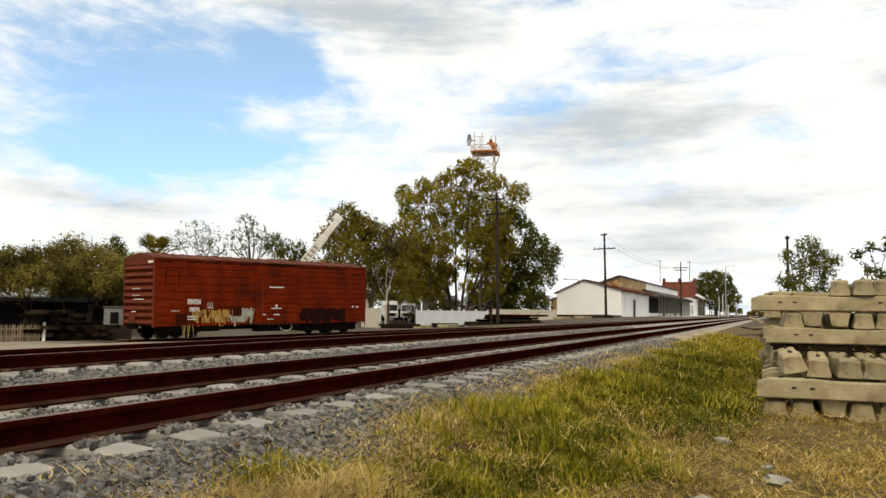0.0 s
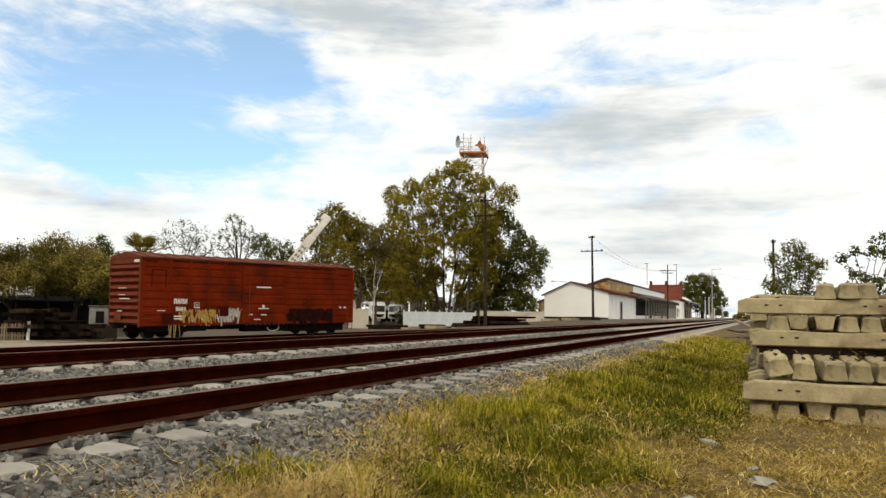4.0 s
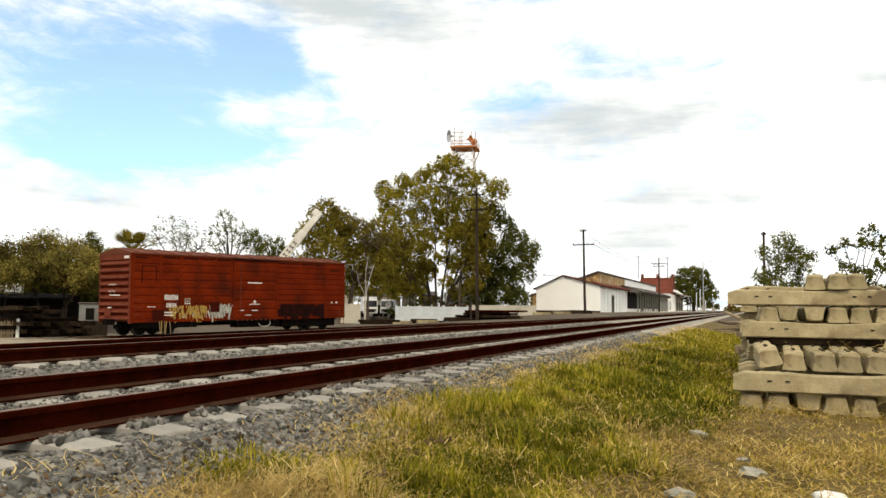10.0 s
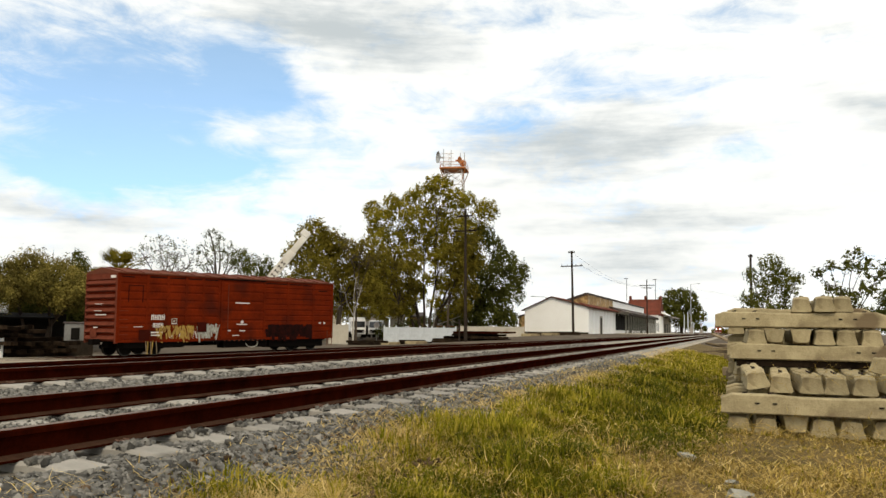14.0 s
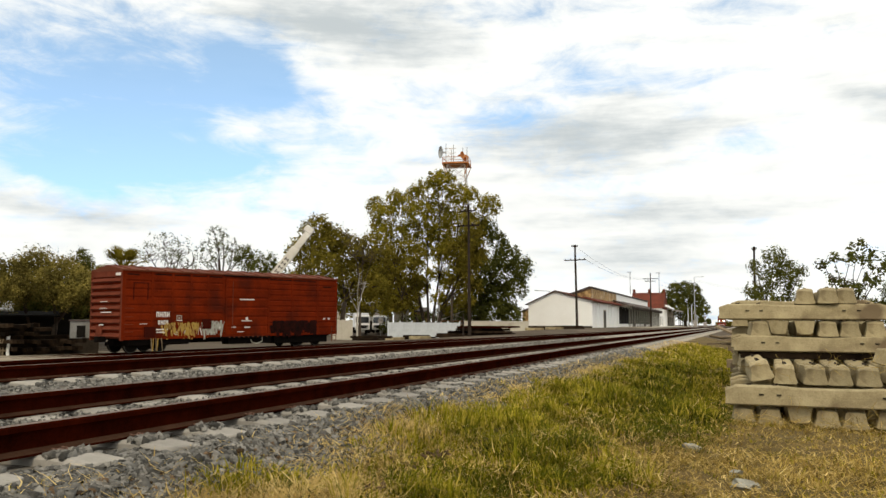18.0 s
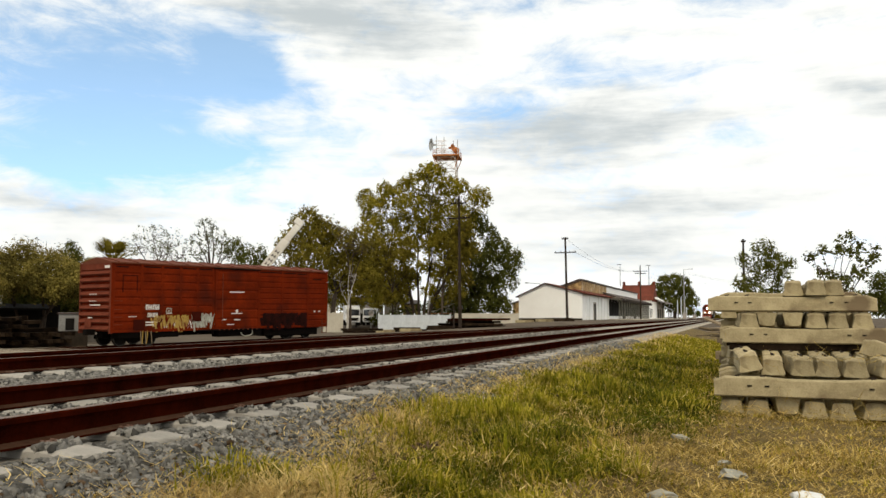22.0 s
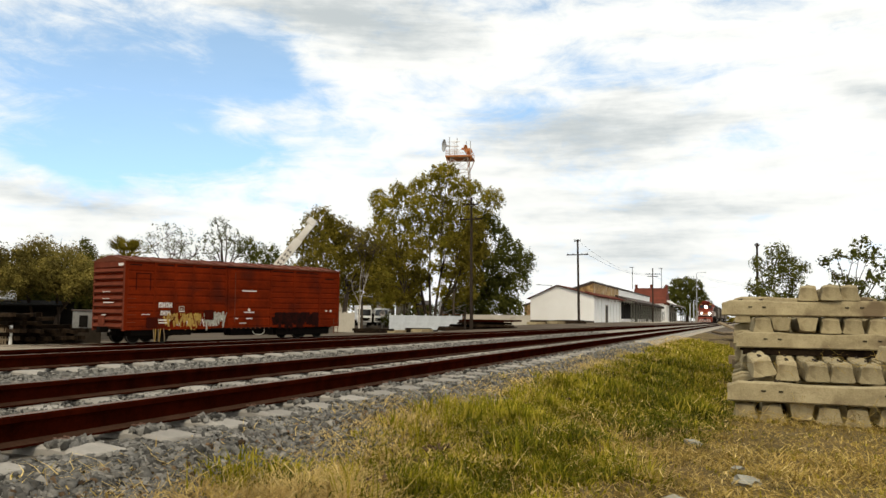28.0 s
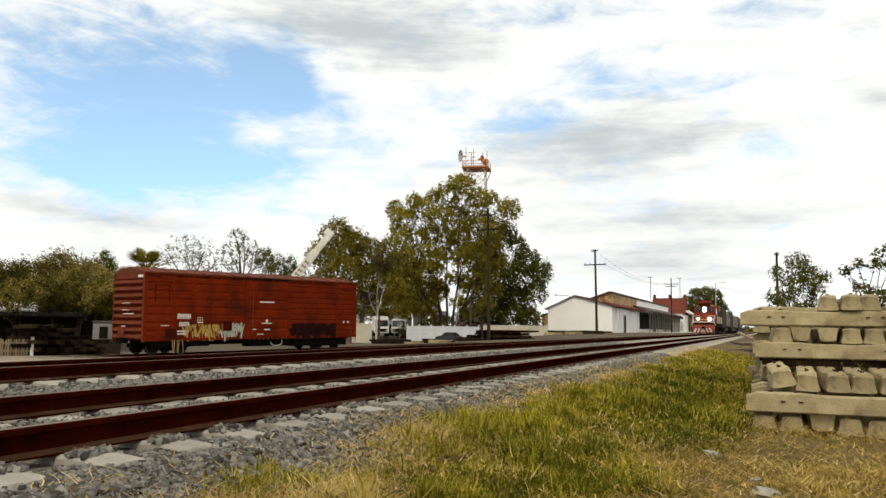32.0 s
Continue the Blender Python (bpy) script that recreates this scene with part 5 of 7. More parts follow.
# ---- poles, tower, crane ----
def pole(pos, h, arms, r=0.13, lean=0.0, name="utility_pole", label="dark wooden utility pole with crossarms", turn=0.0, mat="wood"):
    p = empty(name, pose(pos[0], pos[1], pos[2], 0, lean, turn), label, "utility pole")
    bm = bmesh.new()
    tube(bm, (0, 0, -0.3), (0, 0, h), r, r * 0.65, 10)
    part("shaft", bm, mat, p)
    for z, w in arms:
        bm = bmesh.new()
        box(bm, -w / 2, w / 2, -r - 0.10, -r * 0.6, z - 0.06, z + 0.06, 0.01)
        a = part("crossarm", bm, mat, p)
        for k in (-0.45, -0.2, 0.2, 0.45):
            bm = bmesh.new()
            tube(bm, (w * k, -r - 0.04, z + 0.05), (w * k, -r - 0.04, z + 0.2), 0.035, 0.05, 6)
            part("insulator", bm, "black", a)
    return p


def wire(pts, name="overhead_wire", r=0.014):
    bm = bmesh.new()
    for a, b, sag in pts:
        a, b = Vector(a), Vector(b)
        q = [a.lerp(b, i / 10) - Vector((0, 0, sag * 4 * (i / 10) * (1 - i / 10))) for i in range(11)]
        limb(bm, q, [r] * 11, 4)
    ob = part(name, bm, "black")
    tagged(ob, "thin dark overhead wire between poles", "wire", "overhead wires")


def poles():
    q = polar(-18.6, 75)
    pole((q.x, q.y, -0.5), 12.5, ((11.8, 1.5), (10.4, 2.2)), 0.16, -0.6)
    for dx in (-0.4, 0.3):
        bm = bmesh.new()
        tube(bm, (q.x + dx, q.y - 0.6, -0.5), (q.x + dx, q.y - 0.6, 1.6), 0.09, 0.08, 8)
        tagged(part("short_post", bm, "wood"), "short dark post beside a utility pole", "post", "short posts")
    q1 = polar(-11.0, 100)
    pole((q1.x, q1.y, 0.0), 10.5, ((8.6, 2.7), (10.3, 0.8)), 0.17, -1.0)
    q2 = polar(-5.95, 170)
    pole((q2.x, q2.y, 0.1), 11.2, ((10.0, 3.0), (9.5, 2.2)), 0.16)
    q3 = polar(0.80, 95)
    pole((q3.x, q3.y, -0.9), 10.3, ((10.0, 0.5),), 0.17, 0.3, label="tall dark bare pole behind the sleeper stack")
    wire([(q1 + Vector((0.8, 0, 8.8)), q2 + Vector((0.9, 0, 10.2)), 1.2), (q1 + Vector((0.3, 0, 10.0)), q2 + Vector((-0.9, 0, 10.2)), 1.2)])
    wire([(q2 + Vector((0.9, 0, 10.2)), (-8, 300, 13), 1.5), (q2 + Vector((-0.9, 0, 10.2)), (-12, 300, 13), 1.5)])
    wire([((-12.5, 238, 13.6), (14, 240, 10.0), 1.0), ((-12.5, 238, 13.2), (14, 240, 9.4), 1.0)])
    # thin masts on the station roof
    for az, d, z0, z1 in ((-7.32, 236, 9.5, 15.8), (-5.37, 236, 9.5, 15.5)):
        m = polar(az, d)
        e = empty("roof_mast", pose(m.x, m.y, z0), "thin antenna mast on the station roof", "mast", "roof masts")
        bm = bmesh.new()
        tube(bm, (0, 0, 0), (0, 0, z1 - z0), 0.09, 0.07, 6)
        part("mast", bm, "wood", e)
        bm = bmesh.new()
        box(bm, -0.8, 0.4, -0.05, 0.05, z1 - z0 - 0.15, z1 - z0)
        part("crossbar", bm, "wood", e)
    # street lamps
    for az, d, h, arm in ((-3.05, 240, 14.3, 2.2), (-12.9, 150, 6.8, -2.6)):
        m = polar(az, d)
        e = empty("street_lamp", pose(m.x, m.y, 0.0), "grey street lamp with a single arm", "street lamp", "street lamps")
        bm = bmesh.new()
        tube(bm, (0, 0, 0), (0, 0, h), 0.16, 0.09, 8)
        part("shaft", bm, "steelgrey", e)
        bm = bmesh.new()
        tube(bm, (0, 0, h), (arm, 0, h + 0.15), 0.07, n=6)
        part("arm", bm, "steelgrey", e)
        bm = bmesh.new()
        box(bm, arm - 0.3, arm + 0.4, -0.15, 0.15, h + 0.05, h + 0.25, 0.03)
        part("lamp_head", bm, "steelgrey", e)
    # far right: pole with three white arms
    m = polar(9.3, 90)
    e = empty("signal_pole", pose(m.x, m.y, -0.9), "thin pale pole with white crossarms", "pole")
    bm = bmesh.new()
    tube(bm, (0, 0, 0), (0, 0, 5.0), 0.07, 0.05, 6)
    part("shaft", bm, "towerwhite", e)
    for z in (3.2, 2.7):
        bm = bmesh.new()
        box(bm, -0.9, 0.9, -0.04, 0.04, z, z + 0.1)
        part("crossarm", bm, "towerwhite", e)
    # small signal boxes near the platform end
    for az, d, h in ((-3.05, 236, 3.6), (-2.4, 250, 2.6)):
        m = polar(az, d)
        e = empty("signal_cabinet", pose(m.x, m.y, 0.0), "grey trackside signal cabinet on a foot", "signal cabinet", "signal cabinets")
        bm = bmesh.new()
        box(bm, -0.5, 0.5, -0.4, 0.4, 0, h * 0.55, 0.03)
        part("cabinet", bm, "tin", e)
        bm = bmesh.new()
        tube(bm, (0, 0, h * 0.55), (0, 0, h), 0.09, n=6)
        part("mast", bm, "steelgrey", e)
        bm = bmesh.new()
        box(bm, -0.25, 0.25, -0.2, 0.2, h, h + 0.7, 0.04)
        part("signal_head", bm, "tin", e)


poles()


def tower():
    q = polar(-19.55, 125)
    H = 26.4
    t = empty("radio_tower", pose(q.x, q.y, -0.8, 0, 0, 12), "lattice radio tower with an orange platform and dish antennas", "radio tower")
    w0, w1 = 2.6, 1.35
    cs = [(-1, -1), (1, -1), (1, 1), (-1, 1)]
    for sx, sy in cs:
        bm = bmesh.new()
        tube(bm, (sx * w0, sy * w0, 0), (sx * w1, sy * w1, H), 0.10, 0.07, 6)
        part("leg", bm, "towerwhite", t)
    n = 14
    for i in range(n):
        z0, z1 = H * i / n, H * (i + 1) / n
        a, b = w0 + (w1 - w0) * i / n, w0 + (w1 - w0) * (i + 1) / n
        bm = bmesh.new()
        for k in range(4):
            (x0, y0), (x1, y1) = cs[k], cs[(k + 1) % 4]
            tube(bm, (x0 * a, y0 * a, z0), (x1 * b, y1 * b, z1), 0.045, n=5)
            tube(bm, (x1 * a, y1 * a, z0), (x0 * b, y0 * b, z1), 0.045, n=5)
            tube(bm, (x0 * b, y0 * b, z1), (x1 * b, y1 * b, z1), 0.05, n=5)
        part("bracing", bm, "orange" if i in (0, 4, 8) else "towerwhite", t)
    bm = bmesh.new()
    box(bm, -2.1, 2.1, -2.1, 2.1, H, H + 0.22, 0.03)
    for sx, sy in cs:
        tube(bm, (sx * 2.0, sy * 2.0, H), (sx * w1, sy * w1, H - 1.9), 0.07, n=5)
    part("platform", bm, "orange", t, "orange-painted steel platform")
    bm = bmesh.new()
    for sx, sy in cs:
        tube(bm, (sx * 2.0, sy * 2.0, H), (sx * 2.0, sy * 2.0, H + 1.1), 0.04, n=5)
    for k in range(4):
        (x0, y0), (x1, y1) = cs[k], cs[(k + 1) % 4]
        for z in (0.6, 1.1):
            tube(bm, (x0 * 2, y0 * 2, H + z), (x1 * 2, y1 * 2, H + z), 0.035, n=5)
    part("railing", bm, "orange", t)
    def dish(x, y, z, r, turn, mat):
        bm = bmesh.new()
        rings = []
        for k in range(5):
            rr = r * k / 4
            rings.append([bm.verts.new((rr * math.cos(6.2832 * j / 16), -0.35 * r * (k / 4) ** 2, rr * math.sin(6.2832 * j / 16))) for j in range(16)])
        for a, b in zip(rings, rings[1:]):
            for j in range(16):
                bm.faces.new((a[j], a[(j + 1) % 16], b[(j + 1) % 16], b[j]))
        bmesh.ops.remove_doubles(bm, verts=bm.verts, dist=0.001)
        bmesh.ops.solidify(bm, geom=bm.faces, thickness=0.06)
        tube(bm, (0, 0, 0), (0, 0.5, 0), 0.15, n=8)
        ob = part("dish_antenna", bm, mat, t)
        ob.matrix_basis = pose(x, y, z, 0, 0, turn)
    dish(-2.2, -0.6, H + 2.1, 1.0, -62, "steelgrey")
    dish(0.8, -1.0, H + 1.5, 0.6, 65, "orange")
    dish(1.2, 1.0, H + 1.5, 0.55, 170, "orange")
    for x, y, h in ((-1.6, -1, 3.4), (-0.4, -1, 3.2), (0.9, 0.4, 3.0), (-1.0, 1, 2.8), (1.8, -1.6, 2.6)):
        bm = bmesh.new()
        tube(bm, (x, y, H), (x, y, H + h), 0.06, n=6)
        part("antenna_pole", bm, "steelgrey", t)
    for z in (1.1, 1.9, 2.6):
        bm = bmesh.new()
        tube(bm, (-1.9, -1, H + z), (0.0, -1, H + z), 0.06, n=5)
        tube(bm, (-1.6, -1, H + z - 0.6), (-0.4, -1, H + z), 0.04, n=5)
        part("antenna_frame", bm, "towerwhite", t)


tower()


def crane():
    a, b = polar(-34.9, 82, 0.8), polar(-30.15, 82, 9.8)
    c = empty("mobile_crane", pose(a.x, a.y, -0.9), "parked mobile crane with a cream lattice-sided boom raised", "crane")
    v = b - a
    L = v.length + 0.3
    q = v.to_track_quat("Z", "Y").to_matrix().to_4x4()
    base = Matrix.Translation((0, 0, 1.7)) @ q
    bm = bmesh.new()
    box(bm, -0.46, 0.46, -0.42, 0.42, 0, L * 0.80, 0.05, base)
    boom = part("boom", bm, "craneyel", c)
    bm = bmesh.new()
    box(bm, -0.37, 0.37, -0.33, 0.33, L * 0.78, L, 0.04, base)
    part("boom_section", bm, "craneyel", boom)
    # the maker's lettering on the boom, as plain bars
    for k in range(9):
        z = L * 0.30 + k * 0.52
        for s in (-1, 1):
            for dx, dw, dz, dh in ((-0.22, 0.10, 0, 0.32), (0.10, 0.10, 0, 0.32), (-0.16, 0.30, 0.12, 0.08)):
                bm = bmesh.new()
                box(bm, dx, dx + dw, s * 0.42 - 0.012, s * 0.42 + 0.012, z + dz, z + dz + dh, 0, base)
                part("letter_bar", bm, "darkroof", boom)
                bm = bmesh.new()
                box(bm, s * 0.46 - 0.012, s * 0.46 + 0.012, dx, dx + dw, z + dz, z + dz + dh, 0, base)
                part("letter_bar", bm, "darkroof", boom)
    bm = bmesh.new()
    box(bm, -0.42, 0.42, -0.34, 0.62, L - 0.4, L + 0.3, 0.08, base)
    part("boom_head", bm, "craneyel", boom)
    bm = bmesh.new()
    tube(bm, base @ Vector((0, -0.9, 1.0)), base @ Vector((0, -0.42, L * 0.45)), 0.16, n=8)
    part("lift_ram", bm, "steelgrey", c)
    bm = bmesh.new()
    box(bm, -4.5, 4.0, -1.25, 1.25, 0.7, 1.5, 0.06)
    part("chassis", bm, "craneyel", c)
    bm = bmesh.new()
    box(bm, -1.2, 1.6, -1.2, 1.2, 1.5, 2.8, 0.1)
    part("cab", bm, "craneyel", c)
    for x in (-3.6, -2.2, 1.6, 3.0):
        for y in (-1.2, 1.2):
            bm = bmesh.new()
            tube(bm, (x, y - 0.18, 0.55), (x, y + 0.18, 0.55), 0.55, n=16)
            part("wheel", bm, "black", c)


crane()


# ---- vehicles ----
def lorry(az, d, z, turn, label, boxlen, boxmat):
    q = polar(az, d)
    t = empty("truck", pose(q.x, q.y, z, 0, 0, turn), label, "truck", "parked trucks")
    bm = bmesh.new()
    o = [(-1.1, 0.55), (1.15, 0.55), (1.15, 1.3), (0.95, 1.55), (0.75, 2.75), (-1.1, 2.85)]
    vs = [(x, zz) for x, zz in o]
    extrude(bm, [(p[0], p[1]) for p in vs], -1.15, 1.15, pose(0, 0, 0, 0, 0, 0))
    bmesh.ops.bevel(bm, geom=list(bm.edges), offset=0.06, segments=2, affect="EDGES")
    part("cab", bm, "truckwhite", t)
    bm = bmesh.new()
    extrude(bm, [(0.99, 1.62), (1.02, 1.62), (0.84, 2.55), (0.81, 2.55)], -1.0, 1.0)
    part("windscreen", bm, "glass", t)
    for y in (-1.17, 1.15):
        bm = bmesh.new()
        box(bm, -0.4, 0.7, y, y + 0.02, 1.6, 2.4)
        part("side_window", bm, "glass", t)
    bm = bmesh.new()
    box(bm, 1.12, 1.2, -0.9, 0.9, 0.75, 1.25, 0.02)
    part("grille", bm, "black", t)
    for y in (-0.85, 0.6):
        bm = bmesh.new()
        box(bm, 1.15, 1.21, y, y + 0.3, 0.8, 1.02, 0.02)
        part("headlight", bm, "steelgrey", t)
    bm = bmesh.new()
    box(bm, -1.2 - boxlen, -1.25, -1.2, 1.2, 0.9, 3.2, 0.04)
    part("cargo_box", bm, boxmat, t)
    bm = bmesh.new()
    box(bm, -1.2 - boxlen, 1.0, -0.5, 0.5, 0.5, 0.85)
    part("chassis", bm, "black", t)
    for x in (0.2, -boxlen * 0.75, -boxlen - 0.2):
        for y in (-1.05, 1.05):
            bm = bmesh.new()
            tube(bm, (x, y - 0.14, 0.48), (x, y + 0.14, 0.48), 0.48, n=16)
            part("wheel", bm, "black", t)


lorry(-26.25, 128, -0.9, -60, "white truck with a dark windscreen parked behind the fence", 4.5, "truckwhite")
lorry(-24.95, 131, -0.9, -75, "white box truck parked behind the fence", 4.0, "tin")


def sedan():
    c = empty("sedan", pose(0, 0, 0), "dark sedan car driving across the yard", "car")
    bm = bmesh.new()
    extrude(bm, [(-2.1, 0.35), (2.05, 0.35), (2.15, 0.55), (2.1, 0.80), (1.1, 0.95), (-1.5, 0.98), (-2.15, 0.92), (-2.2, 0.6)], -0.85, 0.85)
    bmesh.ops.bevel(bm, geom=list(bm.edges), offset=0.05, segments=2, affect="EDGES")
    part("body", bm, "carpaint", c)
    bm = bmesh.new()
    extrude(bm, [(1.05, 0.93), (0.35, 1.40), (-0.9, 1.44), (-1.65, 0.96)], -0.70, 0.70)
    part("cabin", bm, "glass", c)
    bm = bmesh.new()
    extrude(bm, [(0.38, 1.39), (0.3, 1.45), (-0.85, 1.48), (-0.98, 1.43)], -0.68, 0.68)
    part("roof", bm, "carpaint", c)
    for x in (1.3, -1.35):
        for y in (-0.8, 0.8):
            bm = bmesh.new()
            tube(bm, (x, y - 0.09, 0.31), (x, y + 0.09, 0.31), 0.31, n=16)
            w = part("wheel", bm, "black", c)
            bm = bmesh.new()
            tube(bm, (x, y - 0.1, 0.31), (x, y + 0.1, 0.31), 0.18, n=12)
            part("rim", bm, "steelgrey", w)
    for y in (-0.6, 0.6):
        bm = bmesh.new()
        box(bm, 2.08, 2.16, y - 0.18, y + 0.18, 0.6, 0.74, 0.02)
        part("headlight", bm, "steelgrey", c)
    for o in c.children_recursive:
        o.data.transform(Matrix.Diagonal((0.88, 0.9, 0.92, 1)))
    return c


def bogie_pair(parent, y0, y1, n=2):
    for y in (y0, y1):
        bm = bmesh.new()
        for s in (-1.0, 1.0):
            extrude(bm, [(y - 1.3 * n / 2, 0.35), (y - 1.2 * n / 2, 0.7), (y + 1.2 * n / 2, 0.7), (y + 1.3 * n / 2, 0.35), (y, 0.2)], s - 0.08, s + 0.08, axis="x")
        b = part("bogie", bm, "black", parent)
        for k in range(n):
            bm = bmesh.new()
            yy = y + (k - (n - 1) / 2) * 1.7
            for s in (-0.75, 0.75):
                tube(bm, (s - 0.07, yy, 0.5), (s + 0.07, yy, 0.5), 0.48, n=16)
            part("wheelset", bm, "wheel", b)


def locomotive():
    """Front at y = 0, facing -y; the rail is z = 0."""
    e = empty("locomotive", pose(T2, 400, TIE2 + RAIL_H), "red diesel locomotive with lit headlights and white pilot stripes", "locomotive")
    bm = bmesh.new()
    box(bm, -1.5, 1.5, 0.3, 21.5, 1.25, 1.62, 0.03)
    part("frame", bm, "black", e)
    bm = bmesh.new()
    box(bm, -1.2, 1.2, 6, 12, 0.35, 1.25, 0.15)
    part("fuel_tank", bm, "black", e)
    bm = bmesh.new()
    extrude(bm, [(-1.05, 1.62), (1.05, 1.62), (1.05, 2.75), (0.7, 3.05), (-0.7, 3.05), (-1.05, 2.75)], 1.0, 3.6)
    part("nose", bm, "locored", e)
    bm = bmesh.new()
    extrude(bm, [(-1.52, 1.62), (1.52, 1.62), (1.52, 3.75), (1.2, 4.3), (0.5, 4.55), (-0.5, 4.55), (-1.2, 4.3), (-1.52, 3.75)], 3.0, 6.0)
    part("cab", bm, "locored", e)
    for x0, x1 in ((-1.2, -0.12), (0.12, 1.2)):
        bm = bmesh.new()
        box(bm, x0, x1, 2.96, 3.02, 3.30, 3.95, 0.01)
        part("windscreen", bm, "glass", e)
    for x in (-1.54, 1.50):
        bm = bmesh.new()
        box(bm, x, x + 0.04, 3.8, 5.3, 2.9, 3.7)
        part("side_window", bm, "glass", e)
    bm = bmesh.new()
    box(bm, -0.30, 0.54, 1.1, 3.0, 3.02, 3.95, 0.05)
    part("headlight_box", bm, "locored", e)
    for x in (-1.15, 0.75):
        bm = bmesh.new()
        box(bm, x, x + 0.45, 2.92, 3.05, 4.02, 4.22, 0.02)
        part("number_board", bm, "locoyel", e)
    for z in (3.40, 3.64):
        bm = bmesh.new()
        tube(bm, (0.12, 1.03, z), (0.12, 1.10, z), 0.24, n=16)
        part("headlight", bm, "lamp", e, "lit headlight")
    for x, r in ((-0.72, 0.16), (0.85, 0.23)):
        bm = bmesh.new()
        tube(bm, (x, 0.20, 2.12), (x, 0.28, 2.12), r, n=14)
        part("ditch_light", bm, "lamp", e, "lit ditch light")
    bm = bmesh.new()
    box(bm, -1.0, 1.0, 0.97, 1.0, 2.02, 2.10)
    part("nose_stripe", bm, "locoyel", e)
    bm = bmesh.new()
    box(bm, -1.05, 1.05, 2.0, 3.0, 4.45, 4.5)
    extrude(bm, [(-0.95, 4.5), (0.95, 4.5), (0.6, 4.9), (-0.6, 4.9)], 3.2, 4.2)
    part("roof_unit", bm, "locored", e, "red air conditioner on the cab roof")
    # pilot with white diagonal stripes
    bm = bmesh.new()
    extrude(bm, [(0.25, 1.35), (0.0, 0.9), (-0.15, 0.2), (0.1, 0.2), (0.45, 1.35)], -1.5, 1.5, axis="x")
    pilot = part("pilot", bm, "locored", e)
    for k in range(6):
        bm = bmesh.new()
        x = -1.35 + k * 0.46
        s = 0.24 if k < 3 else -0.24
        vs = [bm.verts.new(p) for p in ((x, -0.165, 0.25), (x + 0.26, -0.165, 0.25), (x + 0.26 + s, -0.03, 0.86), (x + s, -0.03, 0.86))]
        bm.faces.new(vs)
        bmesh.ops.solidify(bm, geom=bm.faces, thickness=0.03)
        part("stripe", bm, "white", pilot)
    bm = bmesh.new()
    for x in (-1.45, -1.0, -0.5, 0.5, 1.0, 1.45):
        tube(bm, (x, 0.3, 1.6), (x, 0.3, 2.6), 0.03, n=6)
    for x0, x1 in ((-1.45, -0.5), (0.5, 1.45)):
        tube(bm, (x0, 0.3, 2.6), (x1, 0.3, 2.6), 0.03, n=6), tube(bm, (x0, 0.3, 2.15), (x1, 0.3, 2.15), 0.025, n=6)
    for s in (-1.48, 1.48):
        tube(bm, (s, 0.3, 2.6), (s, 3.0, 2.6), 0.03, n=6), tube(bm, (s, 6.2, 2.6), (s, 21, 2.6), 0.03, n=6)
        for k in range(10):
            tube(bm, (s, 6.5 + k * 1.6, 1.6), (s, 6.5 + k * 1.6, 2.6), 0.025, n=5)
    for s in (-1, 1):
        pts = [Vector((s * 1.55, 0.25, 2.5 - 0.15 * k)) - Vector((s * 0.045 * k * (k - 7) * -0.35, 0, 0)) for k in range(9)]
        for p, q in zip(pts, pts[1:]):
            tube(bm, p, q, 0.045, n=6)
    tube(bm, (-1.5, 0.22, 1.72), (1.5, 0.22, 1.72), 0.06, n=6)
    part("handrail", bm, "white", e)
    for s in (-1.25, 1.25):
        bm = bmesh.new()
        for k in range(4):
            box(bm, s - 0.22, s + 0.22, 0.3 + k * 0.03, 0.6, 0.35 + k * 0.3, 0.4 + k * 0.3)
        part("step", bm, "locored", e)
    bm = bmesh.new()
    extrude(bm, [(-0.95, 1.62), (0.95, 1.62), (0.95, 3.9), (0.6, 4.3), (-0.6, 4.3), (-0.95, 3.9)], 6.0, 21.0)
    part("long_hood", bm, "locored", e)
    bm = bmesh.new()
    box(bm, -1.35, 1.35, 16.0, 20.0, 3.6, 4.5, 0.1)
    part("radiator", bm, "locored", e)
    for k in range(8):
        bm = bmesh.new()
        for s in (-0.965, 0.955):
            box(bm, s, s + 0.012, 6.8 + k * 1.15, 7.7 + k * 1.15, 1.9, 3.6)
        part("hood_door", bm, "black", e)
    bm = bmesh.new()
    box(bm, -0.2, 0.2, -0.45, 0.3, 0.75, 1.1, 0.05)
    part("coupler", bm, "black", e)
    bogie_pair(e, 3.8, 18.0, 3)
    return e


